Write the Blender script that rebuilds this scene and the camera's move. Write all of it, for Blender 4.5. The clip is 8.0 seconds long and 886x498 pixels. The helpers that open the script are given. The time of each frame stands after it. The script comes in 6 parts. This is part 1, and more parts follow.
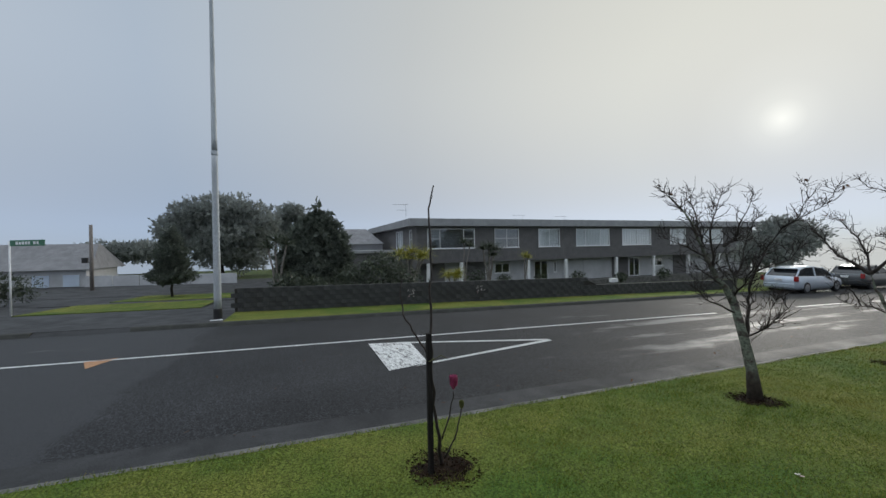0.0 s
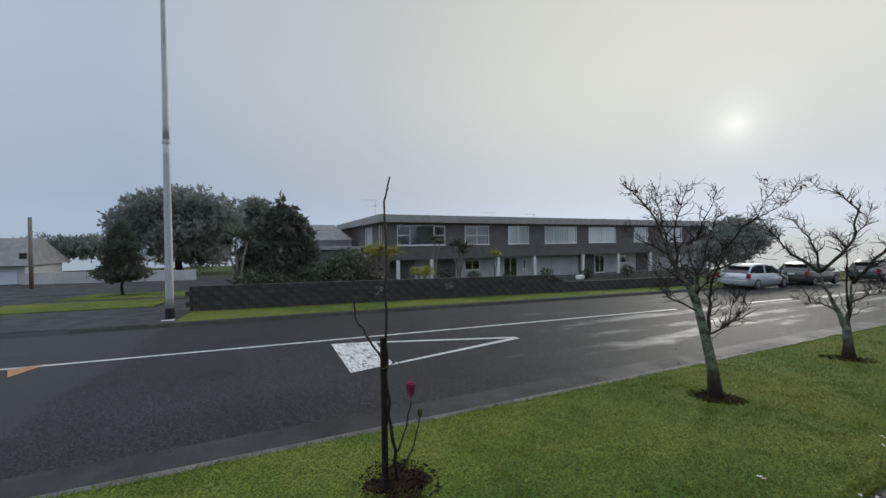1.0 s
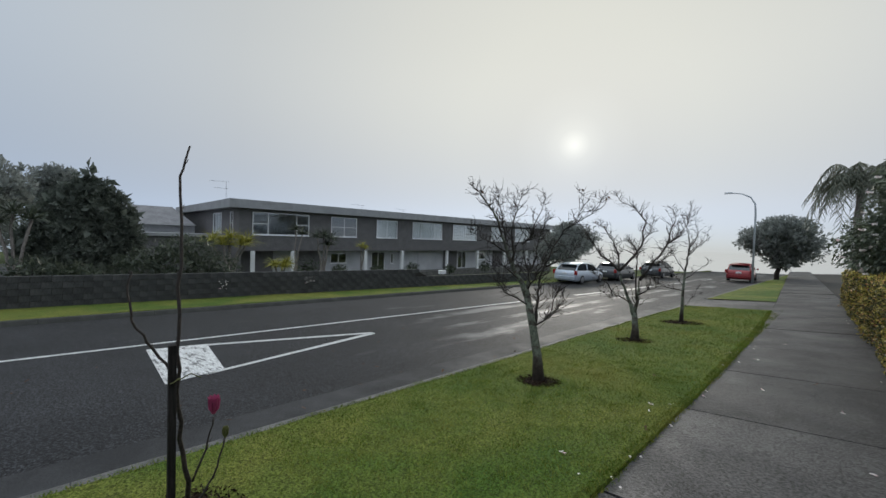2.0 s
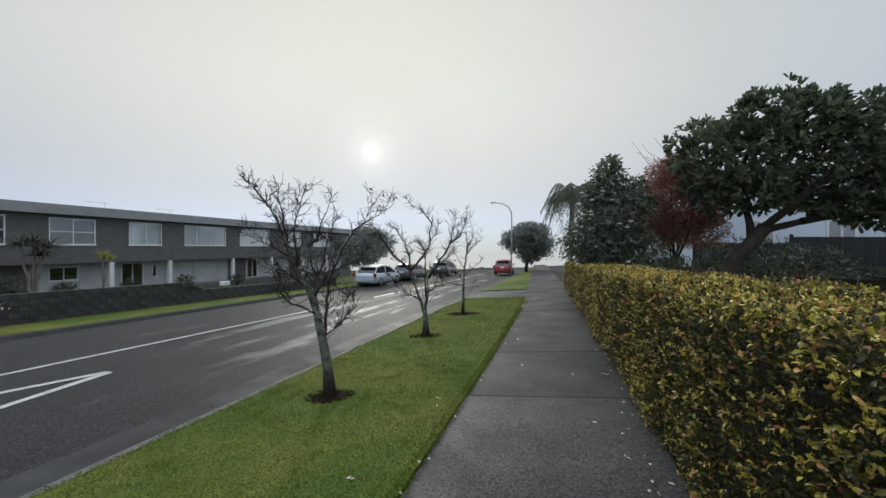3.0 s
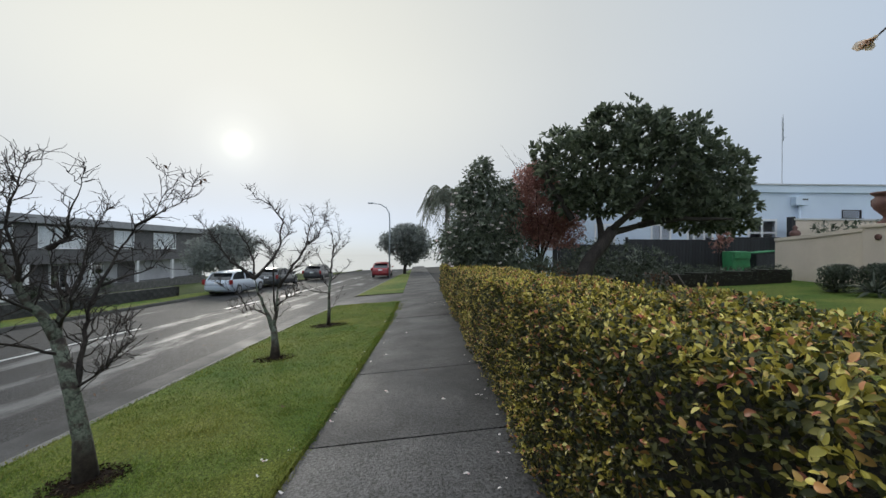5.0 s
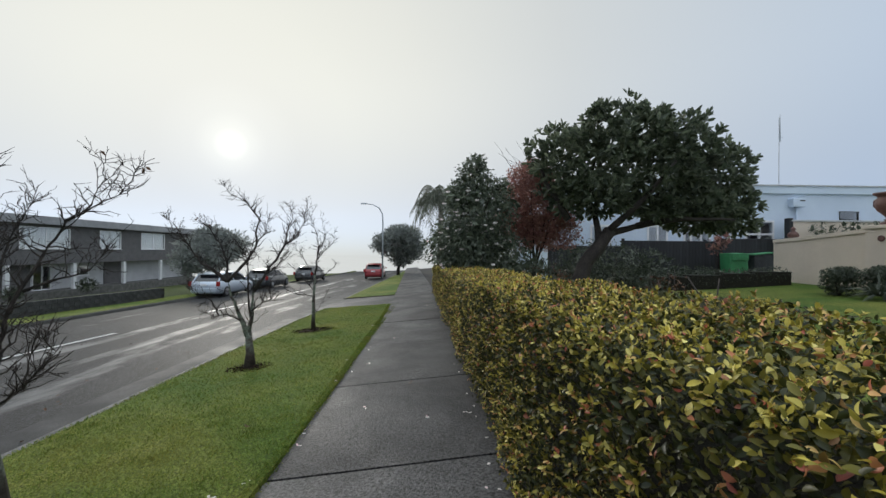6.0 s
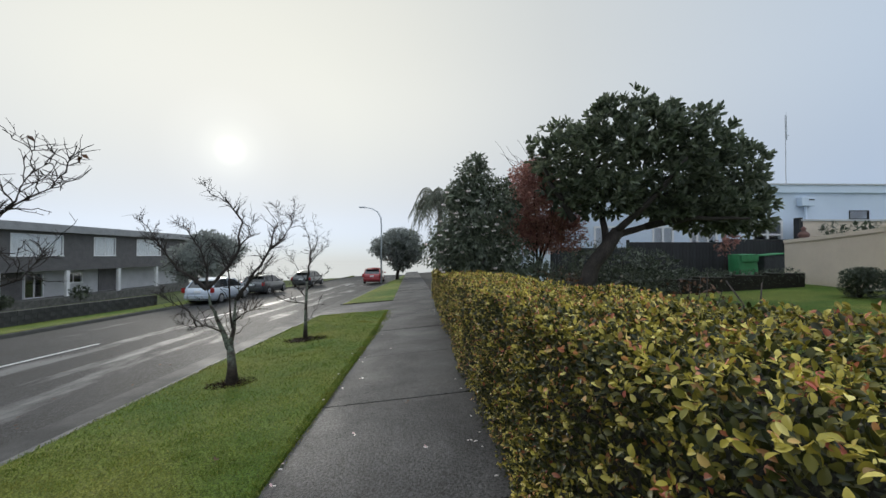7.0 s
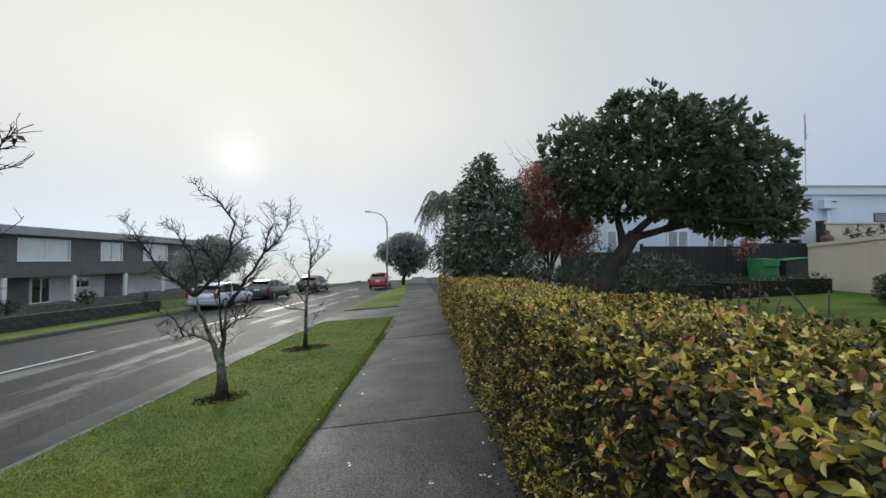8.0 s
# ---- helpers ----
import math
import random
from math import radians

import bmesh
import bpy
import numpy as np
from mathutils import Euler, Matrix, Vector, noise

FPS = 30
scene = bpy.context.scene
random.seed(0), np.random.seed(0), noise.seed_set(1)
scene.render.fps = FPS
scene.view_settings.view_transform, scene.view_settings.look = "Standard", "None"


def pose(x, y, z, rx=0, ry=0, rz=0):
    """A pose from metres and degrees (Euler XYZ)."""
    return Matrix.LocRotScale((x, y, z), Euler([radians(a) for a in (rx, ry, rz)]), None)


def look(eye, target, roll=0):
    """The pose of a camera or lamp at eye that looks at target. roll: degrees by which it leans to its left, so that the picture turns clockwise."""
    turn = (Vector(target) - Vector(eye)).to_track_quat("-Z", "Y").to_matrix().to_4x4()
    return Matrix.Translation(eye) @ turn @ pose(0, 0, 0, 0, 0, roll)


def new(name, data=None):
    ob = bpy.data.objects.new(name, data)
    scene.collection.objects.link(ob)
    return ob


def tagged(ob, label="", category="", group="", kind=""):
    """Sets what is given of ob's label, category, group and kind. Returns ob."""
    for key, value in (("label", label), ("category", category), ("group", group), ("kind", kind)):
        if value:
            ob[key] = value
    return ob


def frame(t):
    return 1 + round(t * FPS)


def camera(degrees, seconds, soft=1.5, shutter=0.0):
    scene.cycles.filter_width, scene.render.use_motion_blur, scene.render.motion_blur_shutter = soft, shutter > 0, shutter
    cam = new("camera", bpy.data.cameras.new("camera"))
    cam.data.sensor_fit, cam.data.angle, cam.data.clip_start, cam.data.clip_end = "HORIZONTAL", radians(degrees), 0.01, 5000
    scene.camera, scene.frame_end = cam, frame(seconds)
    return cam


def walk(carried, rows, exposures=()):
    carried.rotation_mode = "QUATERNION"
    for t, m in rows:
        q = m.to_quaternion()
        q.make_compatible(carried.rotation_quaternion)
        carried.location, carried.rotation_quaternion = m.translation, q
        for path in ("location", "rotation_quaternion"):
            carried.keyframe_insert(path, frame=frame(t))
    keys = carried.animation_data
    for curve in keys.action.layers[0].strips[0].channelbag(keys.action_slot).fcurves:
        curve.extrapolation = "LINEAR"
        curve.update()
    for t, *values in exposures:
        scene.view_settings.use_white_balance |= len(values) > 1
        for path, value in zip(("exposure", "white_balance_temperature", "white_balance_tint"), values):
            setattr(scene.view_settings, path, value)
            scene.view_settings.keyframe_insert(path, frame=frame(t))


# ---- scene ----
cam = camera(97.8, 8.0)
PATH = [
    (0, (1.275, -5.377, 1.780), (-0.588, -4.652, 1.769), -1.07),
    (0.5, (1.192, -5.273, 1.792), (-0.649, -4.492, 1.766), -1.13),
    (1, (1.093, -5.190, 1.778), (-0.712, -4.329, 1.748), -0.73),
    (1.2, (1.055, -5.142, 1.761), (-0.726, -4.232, 1.729), -0.30),
    (2.3, (1.077, -4.700, 1.771), (-0.102, -3.085, 1.724), 1.92),
    (2.5, (1.059, -4.611, 1.751), (0.068, -2.875, 1.718), 1.70),
    (3, (1.000, -4.395, 1.732), (0.423, -2.479, 1.719), 0.53),
    (3.5, (1.055, -4.137, 1.741), (0.774, -2.156, 1.718), 0.14),
    (4, (1.105, -3.884, 1.744), (1.022, -1.885, 1.729), 0.28),
    (4.5, (1.103, -3.613, 1.735), (1.101, -1.612, 1.735), 0.33),
    (4.7, (1.097, -3.515, 1.739), (1.108, -1.515, 1.739), 0.34),
    (5.8, (1.205, -3.014, 1.741), (1.261, -1.015, 1.748), 0.36),
    (6, (1.221, -2.922, 1.731), (1.275, -0.922, 1.739), 0.46),
    (6.5, (1.206, -2.682, 1.726), (1.266, -0.683, 1.742), 0.16),
    (7, (1.239, -2.401, 1.718), (1.295, -0.402, 1.746), -0.04),
    (7.5, (1.264, -2.170, 1.723), (1.308, -0.171, 1.765), -0.04),
    (8, (1.237, -1.932, 1.700), (1.260, 0.066, 1.754), -0.05),
]
walk(cam, [(t, look(e, g, r)) for t, e, g, r in PATH], exposures=[(0, 0.25), (1.2, 0.26), (2.5, 0.36), (4.5, 0.5), (8, 0.54)])

# ---- world, sun, fog ----
SUN_DIR = Vector((-0.445, 0.862, 0.229)).normalized()
SUN_ELEV = math.asin(SUN_DIR.z)
SUN_AZ = math.atan2(SUN_DIR.x, SUN_DIR.y)

world = bpy.data.worlds.new("foggy_sky")
scene.world = world
world.use_nodes = True
wn, wl = world.node_tree.nodes, world.node_tree.links
wn.clear()
w_out = wn.new("ShaderNodeOutputWorld")
sky = wn.new("ShaderNodeTexSky")
sky.sky_type = "NISHITA"
sky.sun_disc = False
sky.sun_elevation = SUN_ELEV
sky.sun_rotation = SUN_AZ
sky.air_density, sky.dust_density, sky.ozone_density = 0.15, 0.0, 0.0
bg_sky = wn.new("ShaderNodeBackground")
bg_sky.inputs["Strength"].default_value = 0.05
wl.new(sky.outputs[0], bg_sky.inputs["Color"])
# high fog lit by the sun: pale, warmer and brighter towards it
w_co = wn.new("ShaderNodeTexCoord")
# brightness by the angle from the sun, as shares of a half turn
FOG_SKY = ((0.0, (0.90, 0.88, 0.76)), (2.0, (0.69, 0.675, 0.58)), (4, (0.625, 0.61, 0.525)), (8, (0.59, 0.575, 0.492)), (15, (0.58, 0.57, 0.488)),
           (26, (0.535, 0.53, 0.466)), (45, (0.432, 0.445, 0.425)), (75, (0.335, 0.39, 0.45)), (110, (0.42, 0.46, 0.50)), (150, (0.56, 0.60, 0.63)), (180, (0.60, 0.64, 0.67)))


def sun_glow(n, l, unit_vector, lift=(0, 0, 0)):
    """Fog colour for a direction: pale, warmer and brighter towards the sun."""
    dot = n.new("ShaderNodeVectorMath")
    dot.operation = "DOT_PRODUCT"
    dot.inputs[1].default_value = SUN_DIR
    l.new(unit_vector, dot.inputs[0])
    ang = n.new("ShaderNodeMath")
    ang.operation = "ARCCOSINE"
    l.new(dot.outputs["Value"], ang.inputs[0])
    part_turn = n.new("ShaderNodeMath")
    part_turn.operation = "DIVIDE"
    part_turn.inputs[1].default_value = math.pi
    l.new(ang.outputs[0], part_turn.inputs[0])
    ramp = n.new("ShaderNodeValToRGB")
    l.new(part_turn.outputs[0], ramp.inputs["Fac"])
    e = ramp.color_ramp.elements
    for i, (deg, c) in enumerate(FOG_SKY):
        el = e[0] if i == 0 else e[len(e) - 1] if i == len(FOG_SKY) - 1 else e.new(deg / 180)
        el.position = deg / 180
        el.color = (*[c[k] + lift[k] for k in range(3)], 1)
    return ramp.outputs[0]


fog_colour = sun_glow(wn, wl, w_co.outputs["Generated"])
# the fog is thinnest, so brightest, straight overhead
w_sep = wn.new("ShaderNodeSeparateXYZ")
wl.new(w_co.outputs["Generated"], w_sep.inputs[0])
w_zen = wn.new("ShaderNodeMapRange")
w_zen.interpolation_type = "SMOOTHSTEP"
for k, val in (("From Min", 0.55), ("From Max", 1.0), ("To Min", 1.0), ("To Max", 2.6)):
    w_zen.inputs[k].default_value = val
wl.new(w_sep.outputs["Z"], w_zen.inputs["Value"])
bg_fog = wn.new("ShaderNodeBackground")
w_low = wn.new("ShaderNodeMapRange")
w_low.interpolation_type = "SMOOTHSTEP"
for k, val in (("From Min", -0.02), ("From Max", 0.40), ("To Min", 0.72), ("To Max", 1.0)):
    w_low.inputs[k].default_value = val
wl.new(w_sep.outputs["Z"], w_low.inputs["Value"])
w_mul = wn.new("ShaderNodeMath")
w_mul.operation = "MULTIPLY"
wl.new(w_zen.outputs[0], w_mul.inputs[0])
wl.new(w_low.outputs[0], w_mul.inputs[1])
wl.new(w_mul.outputs[0], bg_fog.inputs["Strength"])
wl.new(fog_colour, bg_fog.inputs["Color"])
w_add = wn.new("ShaderNodeAddShader")
wl.new(bg_sky.outputs[0], w_add.inputs[0])
wl.new(bg_fog.outputs[0], w_add.inputs[1])
wl.new(w_add.outputs[0], w_out.inputs["Surface"])

sun_data = bpy.data.lights.new("sun", "SUN")
sun_data.energy = 0.75
sun_data.angle = radians(12)
sun_data.color = (1.0, 0.955, 0.87)
sun = new("sun", sun_data)
sun.matrix_world = look(SUN_DIR * 60, (0, 0, 0))


def fog_glow_shell():
    """Added glowing shell in place of fog: plain pale distance closing the street, as bright as the low sky."""
    m = bpy.data.materials.new("fog_glow_shell")
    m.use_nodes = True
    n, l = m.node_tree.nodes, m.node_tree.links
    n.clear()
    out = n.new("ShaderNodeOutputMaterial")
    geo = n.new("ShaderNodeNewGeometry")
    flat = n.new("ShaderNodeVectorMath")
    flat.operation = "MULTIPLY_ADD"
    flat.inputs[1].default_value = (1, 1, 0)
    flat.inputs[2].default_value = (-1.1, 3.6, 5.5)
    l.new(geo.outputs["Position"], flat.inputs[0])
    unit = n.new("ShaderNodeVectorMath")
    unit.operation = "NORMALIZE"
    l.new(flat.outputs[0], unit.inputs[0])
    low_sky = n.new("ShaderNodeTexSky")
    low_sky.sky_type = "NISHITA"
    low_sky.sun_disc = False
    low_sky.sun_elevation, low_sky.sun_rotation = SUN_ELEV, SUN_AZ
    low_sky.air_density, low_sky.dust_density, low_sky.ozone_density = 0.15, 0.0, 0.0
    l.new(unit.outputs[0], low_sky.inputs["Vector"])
    # the shell emits the fog's brightness itself; no fog scatters light here
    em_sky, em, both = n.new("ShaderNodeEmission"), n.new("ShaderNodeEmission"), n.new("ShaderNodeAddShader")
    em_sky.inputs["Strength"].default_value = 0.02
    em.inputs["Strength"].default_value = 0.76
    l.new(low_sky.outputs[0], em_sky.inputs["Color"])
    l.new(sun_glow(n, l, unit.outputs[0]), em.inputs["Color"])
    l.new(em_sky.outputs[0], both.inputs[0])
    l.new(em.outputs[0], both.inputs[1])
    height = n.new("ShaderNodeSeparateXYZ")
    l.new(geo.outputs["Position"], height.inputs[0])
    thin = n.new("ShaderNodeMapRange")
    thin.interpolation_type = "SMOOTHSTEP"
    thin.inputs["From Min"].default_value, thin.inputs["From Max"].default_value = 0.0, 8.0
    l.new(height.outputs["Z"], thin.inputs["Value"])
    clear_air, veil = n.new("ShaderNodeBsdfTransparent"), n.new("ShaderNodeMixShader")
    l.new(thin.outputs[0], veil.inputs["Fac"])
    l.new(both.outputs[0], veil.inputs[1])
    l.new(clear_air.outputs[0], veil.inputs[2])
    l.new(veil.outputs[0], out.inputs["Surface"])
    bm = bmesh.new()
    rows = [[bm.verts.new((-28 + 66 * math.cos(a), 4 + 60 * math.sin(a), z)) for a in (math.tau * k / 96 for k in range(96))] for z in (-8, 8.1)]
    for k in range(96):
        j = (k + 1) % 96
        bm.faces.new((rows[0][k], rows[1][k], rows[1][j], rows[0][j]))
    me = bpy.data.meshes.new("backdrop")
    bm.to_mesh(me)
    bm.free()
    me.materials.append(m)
    return tagged(new("backdrop", me), "glowing backdrop shell coloured like far fog", "fog", kind="structure")


fog_glow_shell()

# ---- lie of the land ----
NEAR_KERB = -2.87


def path_edge(y):
    """The lawn side of the footpath, which bends a little away along the street."""
    q = min(max(y, 0.0), 13.0)
    return -0.01 - 0.0022 * q * q - 0.055 * max(0.0, y - 13.0)


def gz(x, y):
    """Height of the ground: it falls away across the street and along it."""
    if x > 2.5:
        z = 0.1975 + 0.055 * (min(x, 40) - 2.5)
    elif x > -2.9:
        z = 0.079 * x
    elif x > -32:
        z = -0.229 + 0.048 * (x + 2.9)
    else:
        z = -1.626 + 0.012 * (max(x, -120) + 32)
    return z - 0.019 * max(-60, min(60, y))


def far_kerb(y):
    return -13.1 + 0.03 * max(-40, min(40, y))


def wall_line(y):
    return -15.9 + 0.07 * y


# ---- materials ----
def nodes_of(name):
    m = bpy.data.materials.new(name)
    m.use_nodes = True
    n, l = m.node_tree.nodes, m.node_tree.links
    return m, n, l, n["Principled BSDF"]


def noise_node(n, l, vec, scale, detail=4.0, rough=0.6):
    t = n.new("ShaderNodeTexNoise")
    t.inputs["Scale"].default_value = scale
    t.inputs["Detail"].default_value = detail
    t.inputs["Roughness"].default_value = rough
    l.new(vec, t.inputs["Vector"])
    return t.outputs["Fac"]


def ramp_node(n, l, fac, stops):
    r = n.new("ShaderNodeValToRGB")
    e = r.color_ramp.elements
    while len(e) < len(stops):
        e.new(0.5)
    for k, (p, c) in enumerate(stops):
        e[k].position = p
        e[k].color = (*c, 1) if len(c) == 3 else c
    l.new(fac, r.inputs["Fac"])
    return r.outputs["Color"]


def mix_node(n, l, fac, a, b, mode="MIX"):
    x = n.new("ShaderNodeMix")
    x.data_type = "RGBA"
    x.blend_type = mode
    for s, v in ((x.inputs["Factor"], fac), (x.inputs["A"], a), (x.inputs["B"], b)):
        if isinstance(v, (int, float)):
            s.default_value = v
        elif isinstance(v, tuple):
            s.default_value = (*v, 1)
        else:
            l.new(v, s)
    return x.outputs["Result"]


def coords(n, l, stretch=(1, 1, 1)):
    c = n.new("ShaderNodeTexCoord")
    mp = n.new("ShaderNodeMapping")
    mp.inputs["Scale"].default_value = stretch
    l.new(c.outputs["Object"], mp.inputs["Vector"])
    return mp.outputs["Vector"]


def surface(name, a, b, scale=6.0, fine=80.0, grain=0.25, rough=0.7, rough_b=None, bump=0.2, bump_scale=None,
            stretch=(1, 1, 1), metal=0.0, spread=(0.35, 0.65), vary=0.0, spec=0.5):
    """Two colours in large blotches, a fine grain over them, and fine relief."""
    m, n, l, p = nodes_of(name)
    v = coords(n, l, stretch)
    big = noise_node(n, l, v, scale)
    col = ramp_node(n, l, big, ((spread[0], a), (spread[1], b)))
    fin = noise_node(n, l, v, fine, 3.0)
    g = ramp_node(n, l, fin, ((0.37, (1 - grain,) * 3), (0.63, (1 + grain,) * 3)))
    col = mix_node(n, l, 1.0, col, g, "MULTIPLY")
    if vary:
        o = n.new("ShaderNodeObjectInfo")
        r = ramp_node(n, l, o.outputs["Random"], ((0, (1 - vary,) * 3), (1, (1 + vary,) * 3)))
        col = mix_node(n, l, 1.0, col, r, "MULTIPLY")
    l.new(col, p.inputs["Base Color"])
    p.inputs["Metallic"].default_value = metal
    p.inputs["Specular IOR Level"].default_value = spec
    if rough_b is None:
        p.inputs["Roughness"].default_value = rough
    else:
        rr = ramp_node(n, l, big, ((spread[0], (rough,) * 3), (spread[1], (rough_b,) * 3)))
        l.new(rr, p.inputs["Roughness"])
    if bump:
        bn = n.new("ShaderNodeBump")
        bn.inputs["Strength"].default_value = bump
        bn.inputs["Distance"].default_value = 0.01
        l.new(noise_node(n, l, v, bump_scale or fine, 5.0), bn.inputs["Height"])
        l.new(bn.outputs[0], p.inputs["Normal"])
    return m


def foliage(name, stops, rough=0.45, thin=0.25, spec=0.5, worn=None):
    """Leaves: each its own tint, and a little light through them."""
    m, n, l, p = nodes_of(name)
    g = n.new("ShaderNodeNewGeometry")
    col = ramp_node(n, l, g.outputs["Random Per Island"], stops)
    v = coords(n, l)
    big = noise_node(n, l, v, 1.7)
    tone = ramp_node(n, l, big, ((0.3, (0.75,) * 3), (0.7, (1.2,) * 3)))
    col = mix_node(n, l, 1.0, col, tone, "MULTIPLY")
    if worn:
        thinned = ramp_node(n, l, noise_node(n, l, v, 0.75, 5, 0.6), ((0.50, (0,) * 3), (0.68, (0.75,) * 3)))
        col = mix_node(n, l, thinned, col, worn)
    l.new(col, p.inputs["Base Color"])
    p.inputs["Roughness"].default_value = rough
    p.inputs["Specular IOR Level"].default_value = spec
    tr = n.new("ShaderNodeBsdfTranslucent")
    l.new(col, tr.inputs["Color"])
    mx = n.new("ShaderNodeMixShader")
    mx.inputs["Fac"].default_value = thin
    l.new(p.outputs[0], mx.inputs[1])
    l.new(tr.outputs[0], mx.inputs[2])
    l.new(mx.outputs[0], n["Material Output"].inputs["Surface"])
    return m


def plain(name, colour, rough=0.5, metal=0.0, grain=0.12, fine=30.0):
    return surface(name, colour, tuple(c * 0.85 for c in colour), 2.0, fine, grain, rough, bump=0.08, metal=metal)


def road_material():
    """Coarse dark chip seal, damp; worn wheel tracks hold a film of water, its sky sheen partly painted as paler
    colour, and the side road's seal is smoother and paler.
    """
    m, n, l, p = nodes_of("damp_asphalt")
    v = coords(n, l)
    vs = coords(n, l, (1.0, 0.30, 1.0))
    xyz = n.new("ShaderNodeSeparateXYZ")
    l.new(v, xyz.inputs[0])

    def calc(op, a, b):
        q = n.new("ShaderNodeMath")
        q.operation = op
        for s_, val in ((q.inputs[0], a), (q.inputs[1], b)):
            if isinstance(val, (int, float)):
                s_.default_value = val
            else:
                l.new(val, s_)
        return q.outputs[0]

    def ease(val, a, b):
        q = n.new("ShaderNodeMapRange")
        q.interpolation_type = "SMOOTHSTEP"
        q.inputs["From Min"].default_value, q.inputs["From Max"].default_value = a, b
        l.new(val, q.inputs["Value"])
        return q.outputs[0]

    def track(centre_x, half, y_from):
        d = calc("ABSOLUTE", calc("SUBTRACT", xyz.outputs["X"], centre_x), 0)
        side = calc("SUBTRACT", 1.0, ease(d, half * 0.3, half))
        return calc("MULTIPLY", side, ease(xyz.outputs["Y"], y_from - 1.5, y_from + 1.5))

    big = noise_node(n, l, v, 0.5, 5)
    chip = noise_node(n, l, v, 42, 3, 0.85)
    speck = ramp_node(n, l, chip, ((0.40, (0.2,) * 3), (0.52, (0.75,) * 3), (0.61, (3.6,) * 3)))
    col = ramp_node(n, l, big, ((0.3, (0.015, 0.0158, 0.0175)), (0.7, (0.027, 0.028, 0.031))))
    col = mix_node(n, l, 1.0, col, speck, "MULTIPLY")
    edge = noise_node(n, l, v, 1.1, 5)
    along_y = calc("ADD", xyz.outputs["Y"], calc("MULTIPLY", edge, 0.9))
    smooth_seal = calc("SUBTRACT", 1.0, ease(along_y, -7.42, -7.22))
    col = mix_node(n, l, calc("MULTIPLY", smooth_seal, 0.75), col, (0.042, 0.044, 0.049))
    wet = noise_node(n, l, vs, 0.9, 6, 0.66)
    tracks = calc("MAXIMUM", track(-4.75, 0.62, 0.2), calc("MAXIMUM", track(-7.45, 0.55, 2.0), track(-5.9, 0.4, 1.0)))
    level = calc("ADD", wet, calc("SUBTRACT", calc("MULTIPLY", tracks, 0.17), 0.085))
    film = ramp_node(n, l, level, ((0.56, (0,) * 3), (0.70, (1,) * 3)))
    # paler base colour paints the sky's reflection on the wet tracks
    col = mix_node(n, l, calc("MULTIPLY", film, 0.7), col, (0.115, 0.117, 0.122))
    l.new(col, p.inputs["Base Color"])
    rough = ramp_node(n, l, film, ((0, (0.66,) * 3), (1, (0.46,) * 3)))
    l.new(rough, p.inputs["Roughness"])
    gloss = ramp_node(n, l, film, ((0, (0.20,) * 3), (1, (0.36,) * 3)))
    l.new(gloss, p.inputs["Specular IOR Level"])
    bn = n.new("ShaderNodeBump")
    bn.inputs["Distance"].default_value = 0.010
    st = ramp_node(n, l, film, ((0, (0.8,) * 3), (1, (0.15,) * 3)))
    l.new(st, bn.inputs["Strength"])
    l.new(chip, bn.inputs["Height"])
    l.new(bn.outputs[0], p.inputs["Normal"])
    return m


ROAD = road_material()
GUTTER = surface("damp_gutter_concrete", (0.024, 0.025, 0.027), (0.042, 0.043, 0.046), 1.2, 90, 0.35, 0.74, 0.6, 0.3, spec=0.25)
KERB = surface("old_kerb_concrete", (0.075, 0.075, 0.072), (0.15, 0.148, 0.14), 3, 70, 0.3, 0.75, bump=0.4)
# darker copy of the kerb concrete: wet, with the far face's shade painted in
KERB_SHADED = surface("shaded_wet_kerb", (0.022, 0.023, 0.020), (0.045, 0.046, 0.040), 3, 70, 0.3, 0.8, bump=0.4)
PATHMAT = surface("damp_pavement_concrete", (0.021, 0.021, 0.023), (0.046, 0.0455, 0.048), 0.9, 48, 0.98, 0.66, 0.50, 0.9, 48, vary=0.10, spec=0.36)
JOINT = surface("joint_dirt", (0.015, 0.014, 0.012), (0.03, 0.028, 0.022), 10, 100, 0.4, 0.9)
LAWN = surface("lawn_turf", (0.055, 0.100, 0.016), (0.140, 0.150, 0.032), 0.55, 50, 0.6, 0.9, bump=0.9, bump_scale=70, spec=0.15)
GROUND = surface("rough_grass_ground", (0.045, 0.07, 0.02), (0.08, 0.09, 0.035), 0.3, 20, 0.4, 0.95, bump=0.6, spec=0.15)
SOIL = surface("wet_soil", (0.010, 0.007, 0.005), (0.026, 0.017, 0.011), 14, 120, 0.5, 0.9, bump=0.9, spec=0.08)
PAINT = surface("worn_white_road_paint", (0.60, 0.61, 0.61), (0.42, 0.43, 0.43), 9, 60, 0.35, 0.45, bump=0.3)
PAINT_THIN = surface("worn_cracked_white_paint", (0.62, 0.63, 0.63), (0.10, 0.10, 0.105), 5, 30, 0.35, 0.5, bump=0.4,
                     stretch=(1.0, 4.0, 1), spread=(0.50, 0.64))
ORANGE = surface("orange_road_patch", (0.42, 0.21, 0.09), (0.30, 0.16, 0.08), 6, 60, 0.3, 0.6)
BRICK = surface("dark_brick", (0.115, 0.112, 0.116), (0.150, 0.145, 0.148), 2, 40, 0.3, 0.8, bump=0.3, vary=0.15)
WALLSTONE = surface("dark_block_wall", (0.030, 0.031, 0.032), (0.055, 0.055, 0.055), 1.5, 50, 0.35, 0.85, bump=0.5, vary=0.2)
WHITE = surface("white_paint", (0.78, 0.79, 0.80), (0.70, 0.71, 0.73), 1.5, 60, 0.06, 0.5, bump=0.05)
